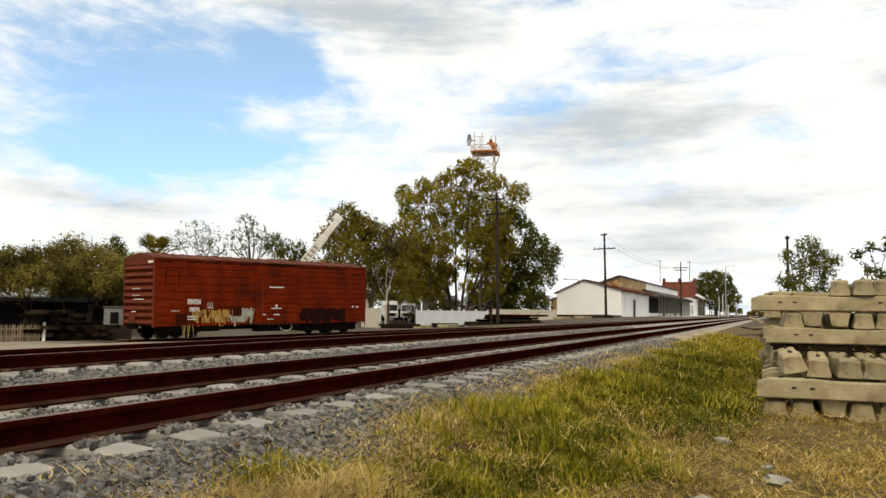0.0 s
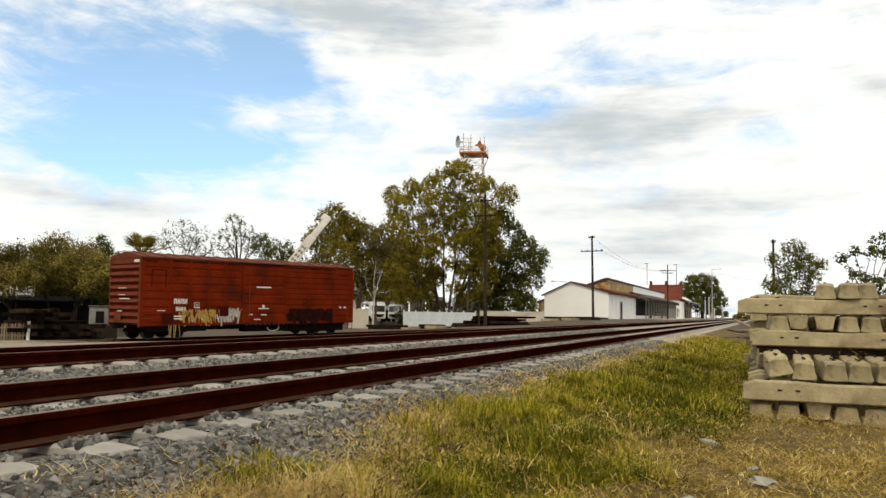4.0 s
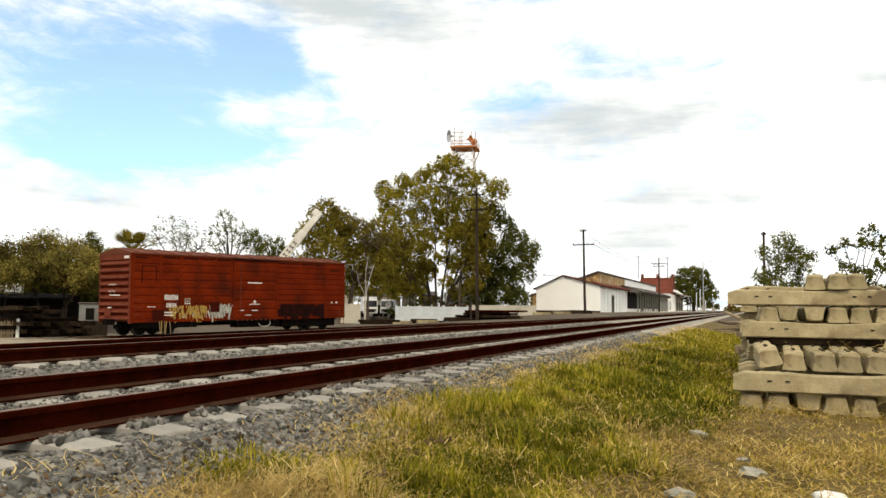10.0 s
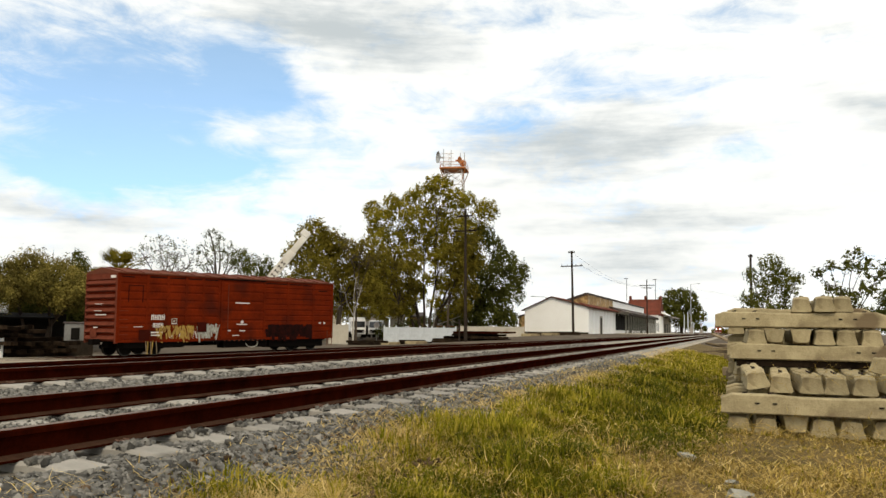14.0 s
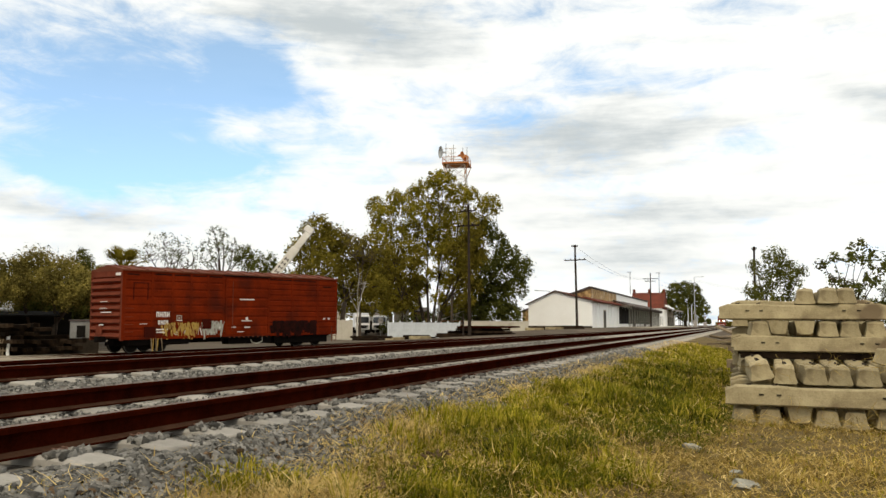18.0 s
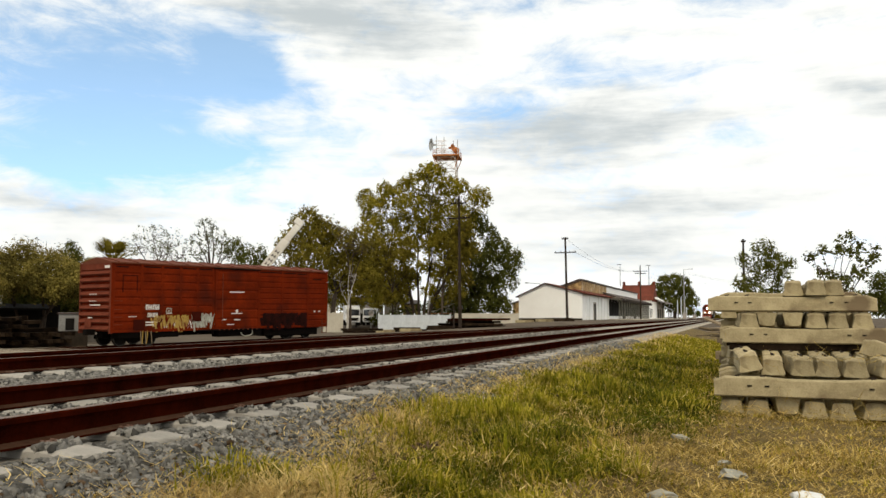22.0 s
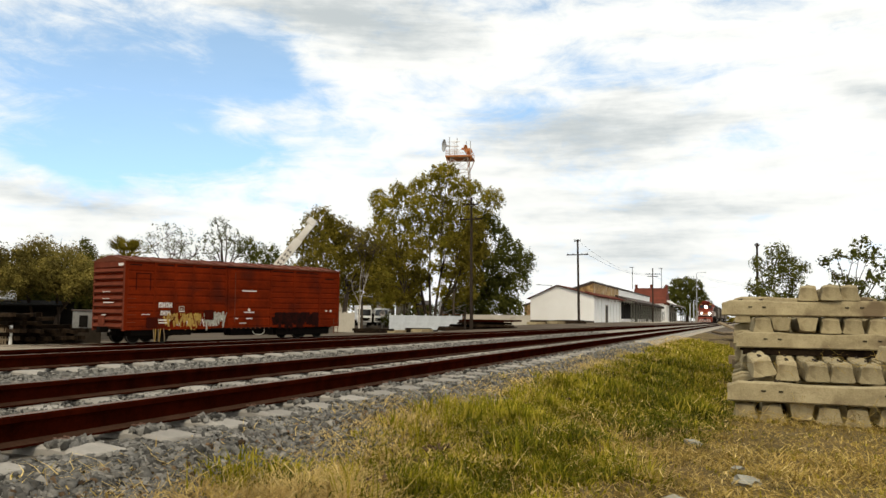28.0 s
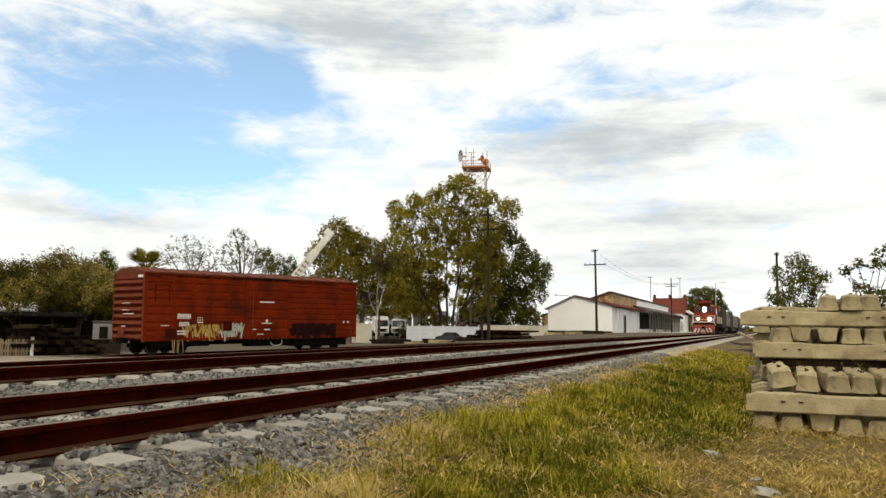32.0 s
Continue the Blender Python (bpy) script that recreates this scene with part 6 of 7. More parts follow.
def hopper_car():
    e = empty("hopper_car", pose(T2, 430, TIE2 + RAIL_H), "grey covered hopper freight car in a moving train", "freight car", "train cars")
    L = 15.5
    bm = bmesh.new()
    extrude(bm, [(-1.5, 1.5), (-1.55, 2.6), (-1.5, 3.7), (-1.0, 4.35), (1.0, 4.35), (1.5, 3.7), (1.55, 2.6), (1.5, 1.5)], 1.3, L - 1.3)
    part("body", bm, "hopper", e)
    for k in range(10):
        bm = bmesh.new()
        y = 1.6 + k * (L - 3.2) / 9
        box(bm, 1.52, 1.57, y - 0.05, y + 0.05, 1.4, 3.8)
        part("rib", bm, "hopper", e)
    for k in range(3):
        bm = bmesh.new()
        y = 3.2 + k * 4.3
        extrude(bm, [(y - 1.6, 1.5), (y - 0.4, 0.5), (y + 0.4, 0.5), (y + 1.6, 1.5)], -1.2, 1.2, axis="x")
        part("chute", bm, "hopper", e)
    bm = bmesh.new()
    box(bm, -1.4, 1.4, 0.1, L - 0.1, 1.1, 1.4)
    part("frame", bm, "black", e)
    bm = bmesh.new()
    box(bm, -0.5, 0.5, 0.6, L - 0.6, 4.35, 4.5)
    part("roof_walk", bm, "steelgrey", e)
    bogie_pair(e, 1.9, L - 1.9)
    return e


def train_box():
    e = empty("covered_wagon", pose(T2, 430, TIE2 + RAIL_H), "brown covered freight wagon in a moving train", "freight car", "train cars")
    L = 15.5
    bm = bmesh.new()
    box(bm, -1.5, 1.5, 0.3, L - 0.3, 1.1, 4.3, 0.04)
    part("body", bm, "hopperbrown", e)
    bm = bmesh.new()
    extrude(bm, [(-1.55, 4.28), (1.55, 4.28), (0, 4.55)], 0.25, L - 0.25)
    part("roof", bm, "tin", e)
    for k in range(9):
        bm = bmesh.new()
        y = 0.8 + k * (L - 1.6) / 8
        box(bm, 1.5, 1.55, y - 0.06, y + 0.06, 1.1, 4.2)
        part("rib", bm, "hopperbrown", e)
    bm = bmesh.new()
    box(bm, -1.3, 1.3, 0.1, L - 0.1, 0.8, 1.1)
    part("frame", bm, "black", e)
    bogie_pair(e, 1.9, L - 1.9)
    return e


# ---- trees ----
def leaves(blob_rows, turn, size, per, seed, name, mat, parent, flat=0.75):
    """Leaf cards in clumps on the outside of the given rounds (side, height, radius[, depth]), each clump shaded as a soft round."""
    rs = np.random.RandomState(seed)
    out, nrm = [], []
    for row in blob_rows:
        sx, z, r = row[:3]
        mid = np.array([sx, row[3] if len(row) > 3 else 0.0, z])
        n_cl = max(6, int(per * r * r * 0.42))
        v = rs.normal(size=(n_cl, 3))
        v[:, 2] += 0.25
        v /= np.linalg.norm(v, axis=1)[:, None]
        c = v * (r * rs.uniform(0.30, 1.0, size=(n_cl, 1)) ** 0.6)
        c[:, 2] *= flat + 0.15
        cs = rs.uniform(0.20, 0.48, size=n_cl) * min(1.3, 0.55 + r * 0.28)
        for p, d, s in zip(c, v, cs):
            k = rs.randint(9, 16)
            g = rs.normal(size=(k, 3)) * np.array([0.50, 0.50, 0.66])
            g[:, 2] -= 0.30 * (g[:, 0] ** 2 + g[:, 1] ** 2)
            out.append(p + g * s + mid)
            nrm.append(g * 0.9 + d * 0.55 + np.array([0.0, 0.0, 0.45]) + rs.normal(size=(k, 3)) * 0.30)
    P, Q = np.concatenate(out), np.concatenate(nrm)
    Q /= np.linalg.norm(Q, axis=1)[:, None]
    n = len(P)
    a = np.cross(Q, rs.normal(size=(n, 3)))
    a += rs.normal(size=(n, 3)) * 0.30
    a[:, 2] -= 0.25
    a /= np.linalg.norm(a, axis=1)[:, None]
    b = np.cross(a, Q + rs.normal(size=(n, 3)) * 0.35)
    b /= np.linalg.norm(b, axis=1)[:, None]
    s = size * rs.uniform(0.5, 1.3, size=(n, 1))
    V = np.stack([P - a * s, P + b * s * 0.50, P + a * s, P - b * s * 0.50], 1)
    ca, sa = math.cos(turn), math.sin(turn)
    turned = lambda A: np.stack([A[..., 0] * ca - A[..., 1] * sa, A[..., 0] * sa + A[..., 1] * ca, A[..., 2]], -1)
    ob = raw(name, turned(V).reshape(-1, 3), np.arange(n * 4).reshape(-1, 4), mat, parent, smooth=True)
    ob.data.normals_split_custom_set_from_vertices(np.repeat(turned(Q), 4, axis=0).tolist())
    return ob


def tree(pos, az, blob_rows, label, mat="leaf", bark="bark", size=0.16, per=60, seed=1, trunk=0.3, stems=((0, 0),), fork=0.35, twigs=0, depth=2.0, category="tree", scatter=True, lift=0.9, grow=1.0):
    """A tree at pos; side means across the line of sight given by the azimuth az."""
    turn = -radians(az)
    t = empty("tree", pose(pos[0], pos[1], pos[2]), label, category)
    rnd = random.Random(seed)
    blob_rows = [(r[0] * grow, r[1] * grow + lift, r[2] * grow, *r[3:]) for r in blob_rows]
    rows = [r if len(r) > 3 else (*r, rnd.uniform(-depth, depth) if scatter else 0.0) for r in blob_rows]
    ca, sa = math.cos(turn), math.sin(turn)
    world = lambda s, d, z: Vector((s * ca - d * sa, s * sa + d * ca, z))
    top = max(r[1] for r in rows)
    heads = []
    for sx, lean in stems:
        bm = bmesh.new()
        p1 = world(sx + lean * top * fork, 0, top * fork)
        limb(bm, [world(sx, 0, -0.3), world(sx + lean * top * fork * 0.4, rnd.uniform(-.2, .2), top * fork * 0.5), p1], [trunk * 1.25, trunk * 0.95, trunk * 0.75], 8)
        heads.append(p1)
        part("trunk", bm, bark, t, smooth=True)
    for r in rows:
        end = world(r[0], r[3], r[1])
        h = min(heads, key=lambda p: (p - end).length)
        if end.z < h.z * 0.7:
            continue
        bm = bmesh.new()
        m1 = h.lerp(end, 0.45) + Vector((rnd.uniform(-.4, .4), rnd.uniform(-.4, .4), 0.12 * (end - h).length))
        rr = trunk * rnd.uniform(0.32, 0.5)
        limb(bm, [h, m1, end], [rr, rr * 0.7, rr * 0.3], 5)
        for k in range(4 + twigs):
            d = Vector((rnd.gauss(0, 1), rnd.gauss(0, 1), rnd.uniform(0.1, 1.2))).normalized() * r[2] * rnd.uniform(0.6, 1.1)
            s0 = m1.lerp(end, rnd.uniform(0.2, 1.0))
            mid2 = s0 + d * 0.5 + Vector((rnd.uniform(-.15, .15), rnd.uniform(-.15, .15), 0)) * r[2]
            limb(bm, [s0, mid2, s0 + d], [rr * 0.35, rr * 0.24, rr * 0.08], 4)
            for j in range(2 if twigs else 0):
                dd = Vector((rnd.gauss(0, 1), rnd.gauss(0, 1), rnd.uniform(0, 1))).normalized() * r[2] * 0.45
                limb(bm, [mid2, mid2 + dd * 0.6, mid2 + dd], [rr * 0.2, rr * 0.14, rr * 0.05], 3)
        part("branch", bm, bark, t, smooth=True)
    if per:
        leaves(rows, turn, size, per, seed, "crown", mat, t)
    return t


def at(az, d, dz=0.0):
    q = polar(az, d)
    return (q.x, q.y, yard_z(q.x, q.y) + dz)


tree(at(-21.4, 119), -21.4, [(-5.7, 13.1, 1.9), (-6.6, 14.6, 1.2), (-3.4, 14.3, 1.8), (-4.4, 15.6, 1.1), (-.35, 16.3, 1.9), (1.6, 17.4, 1.4), (0.6, 17.6, 1.1), (3.2, 16, 1.8), (4.6, 15.6, 1.2), (-1.2, 13.4, 1.8), (-2.3, 11.9, 1.5), (-0.2, 11.4, 1.5), (0.8, 13.6, 2.0), (3.2, 12.6, 2.2), (-3.9, 11.3, 1.6), (6.7, 14.3, 1.7), (5.4, 12.4, 1.7), (-2.2, 16.2, 1.2), (1.2, 11.0, 1.7), (-5.2, 9.6, 1.0), (-4.6, 6.6, 1.4), (-5.6, 4.6, 1.3), (-3.6, 3.6, 1.4), (-5.0, 2.4, 1.3), (-2.4, 9.6, 1.3), (-5.9, 11.2, 1.4), (-6.6, 8.6, 1.3), (-6.0, 6.6, 1.2), (-3.4, 8.0, 1.2), (2.9, 9.6, 1.8), (3.6, 7.2, 1.7), (4.7, 10.4, 1.6), (1.7, 9.6, 1.3), (4.9, 8.4, 1.4), (2.6, 5.2, 1.5), (4.0, 3.4, 1.4), (-0.6, 9.4, 1.3), (1.1, 8.6, 1.3), (-1.6, 7.4, 1.1), (0.3, 6.4, 1.0), (1.6, 6.0, 1.2), (-2.8, 5.2, 1.1), (-1.0, 4.6, 1.0), (0.9, 3.6, 1.0), (2.2, 2.4, 1.0), (-2.2, 2.4, 1.0)],
     "tall leafy eucalyptus with many thin fanned stems", "leaf", "bark", 0.18, 70, 3, 0.19, ((-1.0, -0.45), (-0.6, -0.20), (-0.2, -0.04), (0.2, 0.12), (0.7, 0.30), (-0.3, -0.34), (0.4, 0.45)), 0.36, 5, 2.5, lift=1.3, grow=1.265)
tree(at(-18.6, 122), -18.6, [(2.1, 12.6, 1.5), (3.6, 11.4, 1.4), (0, 11.0, 1.6), (4.8, 9.3, 1.9), (6.4, 7.6, 1.8), (3.0, 7.4, 2.0), (1.2, 8.6, 1.5), (5.6, 5.2, 1.8), (3.4, 4.8, 1.8), (3.2, 2.4, 2.4), (0.8, 2.4, 2.0), (5.2, 2.0, 1.8), (1.2, 5.2, 1.6)],
     "broad dark leafy tree beside the goods shed", "leafdark", "bark", 0.20, 80, 8, 0.36, ((0, 0), (0.9, 0.15)), 0.3, lift=1.1, grow=1.20)
tree(at(-19.9, 115), -19.9, [(0.9, 9.8, 1.9), (2.0, 8.0, 1.9), (1.0, 6.2, 1.6), (2.8, 11.2, 1.6), (2.4, 5.4, 1.5), (3.4, 9.0, 1.5), (1.8, 3.6, 1.3)],
     "olive-green tree in front of the eucalyptus", "leafbrown", "bark", 0.19, 66, 18, 0.2, ((0, 0.02),), 0.4, lift=1.1, grow=1.18)
tree(at(-23.4, 115), -23.4, [(-0.8, 9.4, 1.5), (0.6, 7.4, 1.7), (-1.6, 6.2, 1.5), (0.8, 4.4, 1.4), (1.8, 9.2, 1.4), (-2.4, 8.4, 1.5), (-2.6, 4.4, 1.4), (1.9, 6.0, 1.2), (-0.6, 2.8, 1.2)],
     "slender olive tree with hanging leaves", "leafbrown", "bark", 0.18, 66, 31, 0.15, ((0, 0.0),), 0.45, lift=1.1, grow=1.17)
tree(at(-28.7, 92), -28.7, [(-1.4, 10.6, 2.1), (-2.6, 8.2, 2.2), (0.3, 9.4, 2.4), (2.2, 8.2, 2.7), (4.8, 8.6, 2.2), (3.4, 5.4, 2.8), (-0.6, 6.0, 2.8), (5.0, 4.4, 2.0), (1.2, 3.2, 2.2), (-3.4, 4.6, 2.0)],
     "dense brown-green tree behind the boxcar", "leafbrown", "bark", 0.17, 86, 5, 0.3, ((-1.2, -0.1), (1.5, 0.1)), 0.35, 2, lift=1.6, grow=1.03)
tree(at(-26.4, 90), -26.4, [(0.2, 9.6, 1.8), (1.4, 9.0, 1.5), (-1.3, 10.0, 1.4)], "bare grey tree top with thin twigs", "leafgrey", "bark", 0.10, 6, 41, 0.14, ((0, 0),), 0.5, 8)
tree(at(-26.6, 84), -26.6, [(-0.9, 4.6, 1.1), (0.9, 5.4, 1.2), (0.2, 6.2, 0.9)], "bare young tree with pale white bark", "leafgrey", "barkpale", 0.09, 0, 13, 0.11, ((0, 0.02),), 0.42, 2)
tree(at(-35.6, 84), -35.6, [(-1.5, 10.0, 0.9), (-0.6, 9.3, 1.0), (-2.2, 8.2, 1.0), (-0.9, 8.0, 1.1), (0.4, 8.2, 0.9), (0.3, 6.9, 1.1), (-1.8, 6.8, 1.0), (1.2, 7.4, 0.8)], "tall eucalyptus with a loose grey-green crown", "leafdusty", "bark", 0.11, 50, 6, 0.22, ((-0.6, 0.0),), 0.5)
tree(at(-33.4, 86), -33.4, [(-1.6, 7.6, 1.4), (0.4, 7.0, 1.5), (1.4, 6.0, 1.4), (-0.6, 5.6, 1.9)], "rounded dark tree behind the boxcar roof", "leafdark", "bark", 0.13, 90, 7, 0.25)
tree(at(-39.6, 78), -39.6, [(-1.9, 7.2, 1.3), (-0.4, 7.9, 1.5), (1.2, 7.2, 1.4), (2.6, 6.4, 1.2), (0.4, 6.2, 1.4)], "thin grey tree with sparse dusty leaves", "leafdusty", "bark", 0.10, 26, 9, 0.2, ((0, 0),), 0.45, 10)


def palm(pos, h, label):
    t = empty("palm_tree", pose(*pos), label, "palm")
    rnd = random.Random(90)
    bm = bmesh.new()
    limb(bm, [(0, 0, -0.3), (0.1, 0, h * 0.5), (0, 0, h)], [0.42, 0.34, 0.36], 9)
    part("trunk", bm, "bark", t, smooth=True)
    for k in range(110):
        a = rnd.uniform(0, 6.283)
        tilt = rnd.uniform(-0.75, 1.35)
        length = rnd.uniform(1.5, 2.4)
        bm = bmesh.new()
        d = Vector((math.cos(a) * math.cos(tilt), math.sin(a) * math.cos(tilt), math.sin(tilt)))
        side = Vector((-math.sin(a), math.cos(a), 0))
        p0, p1 = Vector((0, 0, h)), Vector((0, 0, h)) + d * length * 0.55
        for s in range(-4, 5):
            b = (d + side * s * 0.22 - Vector((0, 0, 0.05 * abs(s)))).normalized()
            q = p1 + b * length * 0.55 - Vector((0, 0, 0.18))
            m1 = p1 + b * length * 0.3
            vs = [bm.verts.new(v) for v in (p1 - side * 0.03, m1 - side * 0.06, q, m1 + side * 0.06)]
            bm.faces.new(vs)
        limb(bm, [p0, p1], [0.04, 0.025], 4)
        part("frond", bm, "leafbrown", t)


palm(at(-42.3, 70), 6.0, "shaggy yellow-green fan palm behind the boxcar")
tree(at(-44.8, 76), -44.8, [(0, 6.5, 0.6), (0.1, 5.7, 0.9), (-0.1, 4.8, 1.1), (0.4, 3.6, 1.4), (-0.5, 2.6, 1.5)], "narrow dark cypress behind the bushes", "leafdark", "bark", 0.12, 160, 11, 0.2, depth=0.3)
tree(at(-47.0, 58), -47.0, [(-0.6, 4.4, 1.4, 0), (-2.0, 3.6, 1.5, -1.2), (1.0, 3.8, 1.5, -1.2), (0.2, 3.0, 1.3, -2.8), (-3.6, 3.4, 1.5, -1.5), (2.2, 2.9, 1.2, -2.4), (-1.6, 2.7, 1.2, -3.0), (-4.6, 2.7, 1.3, -2.6), (-5.6, 3.2, 1.4, -1.0), (3.0, 3.6, 1.1, -0.5), (-3.0, 2.5, 1.1, -3.2), (1.3, 2.5, 1.0, -3.2)],
     "wide yellow-green bush behind old sleepers", "leafyel", "bark", 0.085, 420, 12, 0.2, ((-0.6, -0.1), (0.6, 0.1), (-3, 0.0)), 0.3, 1)
tree(at(-46.9, 61), -46.9, [(-0.4, 5.2, 1.2), (0.9, 4.6, 1.1), (-1.6, 4.6, 1.2)], "grey twiggy bare bush top", "leafgrey", "bark", 0.09, 16, 14, 0.16, ((0, 0),), 0.4, 10)
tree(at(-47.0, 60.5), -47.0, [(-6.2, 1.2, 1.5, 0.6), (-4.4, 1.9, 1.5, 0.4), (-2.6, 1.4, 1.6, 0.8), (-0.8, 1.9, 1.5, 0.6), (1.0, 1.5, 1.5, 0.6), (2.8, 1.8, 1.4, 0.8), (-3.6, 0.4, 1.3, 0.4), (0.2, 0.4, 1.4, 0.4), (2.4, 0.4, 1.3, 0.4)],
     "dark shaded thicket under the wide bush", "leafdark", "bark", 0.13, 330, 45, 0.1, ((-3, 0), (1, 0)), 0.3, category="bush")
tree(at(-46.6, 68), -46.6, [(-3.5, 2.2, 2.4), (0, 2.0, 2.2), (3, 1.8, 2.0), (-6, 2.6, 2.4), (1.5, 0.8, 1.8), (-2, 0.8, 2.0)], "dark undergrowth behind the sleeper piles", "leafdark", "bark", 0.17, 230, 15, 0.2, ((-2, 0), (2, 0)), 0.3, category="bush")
tree(at(-24.7, 134), -24.7, [(-5.6, 3.4, 2.2), (-4.0, 6.4, 2.4), (-2.2, 3.8, 2.2), (-0.6, 7.0, 2.4), (1.2, 4.2, 2.2), (2.6, 7.2, 2.2), (4.2, 4.6, 2.1), (5.8, 7.4, 2.0), (-2.4, 9.2, 2.0), (1.2, 10.0, 2.0)],
     "dense olive trees closing the yard behind the trucks", "leafbrown", "bark", 0.20, 74, 46, 0.2, ((-3, 0), (0, 0.03), (3.5, 0)), 0.3, 1, 1.5)
tree(at(-21.8, 128), -21.8, [(-3.6, 0.6, 1.5), (-1.5, 1.2, 1.6), (0.8, 1.6, 1.6), (3.0, 2.2, 1.8), (5.0, 2.4, 2.0), (7.0, 2.0, 2.0), (4.2, 4.4, 1.6), (8.6, 1.2, 1.4), (-6, 0.4, 1.2)], "dark bushes behind the white fence", "leafdark", "bark", 0.15, 90, 44, 0.1, ((-3, 0), (0, 0), (3, 0)), 0.3, category="bush")
tree(at(1.9, 75, 0), 1.9, [(0.2, 6.0, 1.2), (-1.3, 5.3, 0.8), (1.3, 5.0, 1.1), (0.0, 4.3, 1.2), (-1.6, 3.2, 0.9), (1.7, 3.8, 0.9), (-0.6, 2.6, 1.2), (0.9, 2.6, 1.1), (2.3, 4.8, 0.6)],
     "airy green tree behind the stacked sleepers", "leafmid", "bark", 0.12, 130, 16, 0.14, ((0, 0), (0.3, 0.1)), 0.35)
tree(at(6.6, 48, 0), 6.6, [(-1.35, 3.8, 0.36), (-0.9, 4.3, 0.3), (-0.9, 3.2, 0.4), (-0.4, 2.7, 0.45), (0.4, 4.9, 0.42), (0.0, 4.2, 0.5), (0.8, 4.3, 0.45), (1.2, 3.6, 0.5), (0.9, 2.9, 0.5), (0.2, 2.5, 0.5), (0.3, 1.9, 0.4), (1.6, 3.9, 0.35)],
     "young tree with sparse dark leaf clumps", "leafdark", "bark", 0.12, 110, 17, 0.085, ((0, 0.02),), 0.3, lift=0.75)
tree(at(9.8, 85, 0), 9.8, [(-1.0, 3.4, 1.5), (0.8, 4.2, 1.7), (2.6, 4.0, 1.7), (0.4, 2.2, 1.8), (3.2, 2.0, 1.8), (-1.6, 1.6, 1.3)], "dense rounded dark green tree", "leafdark", "bark", 0.13, 150, 19, 0.25, category="tree")
tree(at(-3.7, 262, -0.2), -3.7, [(-5.4, 9.0, 2.2), (-4.6, 6.0, 2.4), (-2.6, 11.0, 2.6), (0, 11.6, 2.6), (2.6, 10.2, 2.8), (-3.0, 7.6, 3.0), (0.5, 7.5, 3.2), (3.6, 7.0, 3.0), (5.2, 4.6, 2.6), (-1, 4, 3.0), (3, 3, 3.0)],
     "large dark tree beyond the station", "leafmid", "bark", 0.26, 45, 20, 0.4, depth=2.0)
tree(at(-3.1, 400, -0.2), -3.1, [(-2.5, 3.0, 2.0), (0.5, 2.4, 1.8), (3.5, 2.0, 1.6), (6.5, 1.6, 1.5)], "low dark bushes far along the track", "leafdark", "bark", 0.3, 60, 22, 0.2, category="bush")
tree(at(-0.6, 430, -1.6), -0.6, [(-7, 2.0, 1.8), (-4, 2.6, 2.0), (-1, 2.0, 1.8), (2, 2.8, 2.0), (5, 2.2, 2.0), (8, 2.4, 2.0), (11, 3, 2.2), (14, 3, 2.2), (17, 3, 2.2)], "low olive bushes far beyond the tracks", "leafbrown", "bark", 0.3, 60, 24, 0.2, category="bush")
tree(at(3.2, 160, 0), 3.2, [(-9, 2.2, 2.0), (-6, 2.6, 2.2), (-3, 2.0, 2.0), (0, 2.5, 2.2), (3, 2.2, 2.0), (6, 2.8, 2.2), (9, 2.6, 2.2), (12, 3.0, 2.4), (15, 3.0, 2.4)], "far hedge of dark bushes", "leafdark", "bark", 0.24, 70, 23, 0.15, category="bush")


# ---- grass, stones, litter ----
def ground_top(x, y):
    return np.where(x < -2.55, np.maximum(ground_z(x, y), bed_z(x, y)), ground_z(x, y))


def wave(x, y, s, seed):
    rs = np.random.RandomState(seed)
    v = np.zeros_like(x)
    for k in range(5):
        a, ph = rs.uniform(0, 6.28), rs.uniform(0, 6.28)
        v += np.sin((x * math.cos(a) + y * math.sin(a)) * s * (0.6 + 0.45 * k) + ph) / (1 + 0.4 * k)
    return v / 2.2


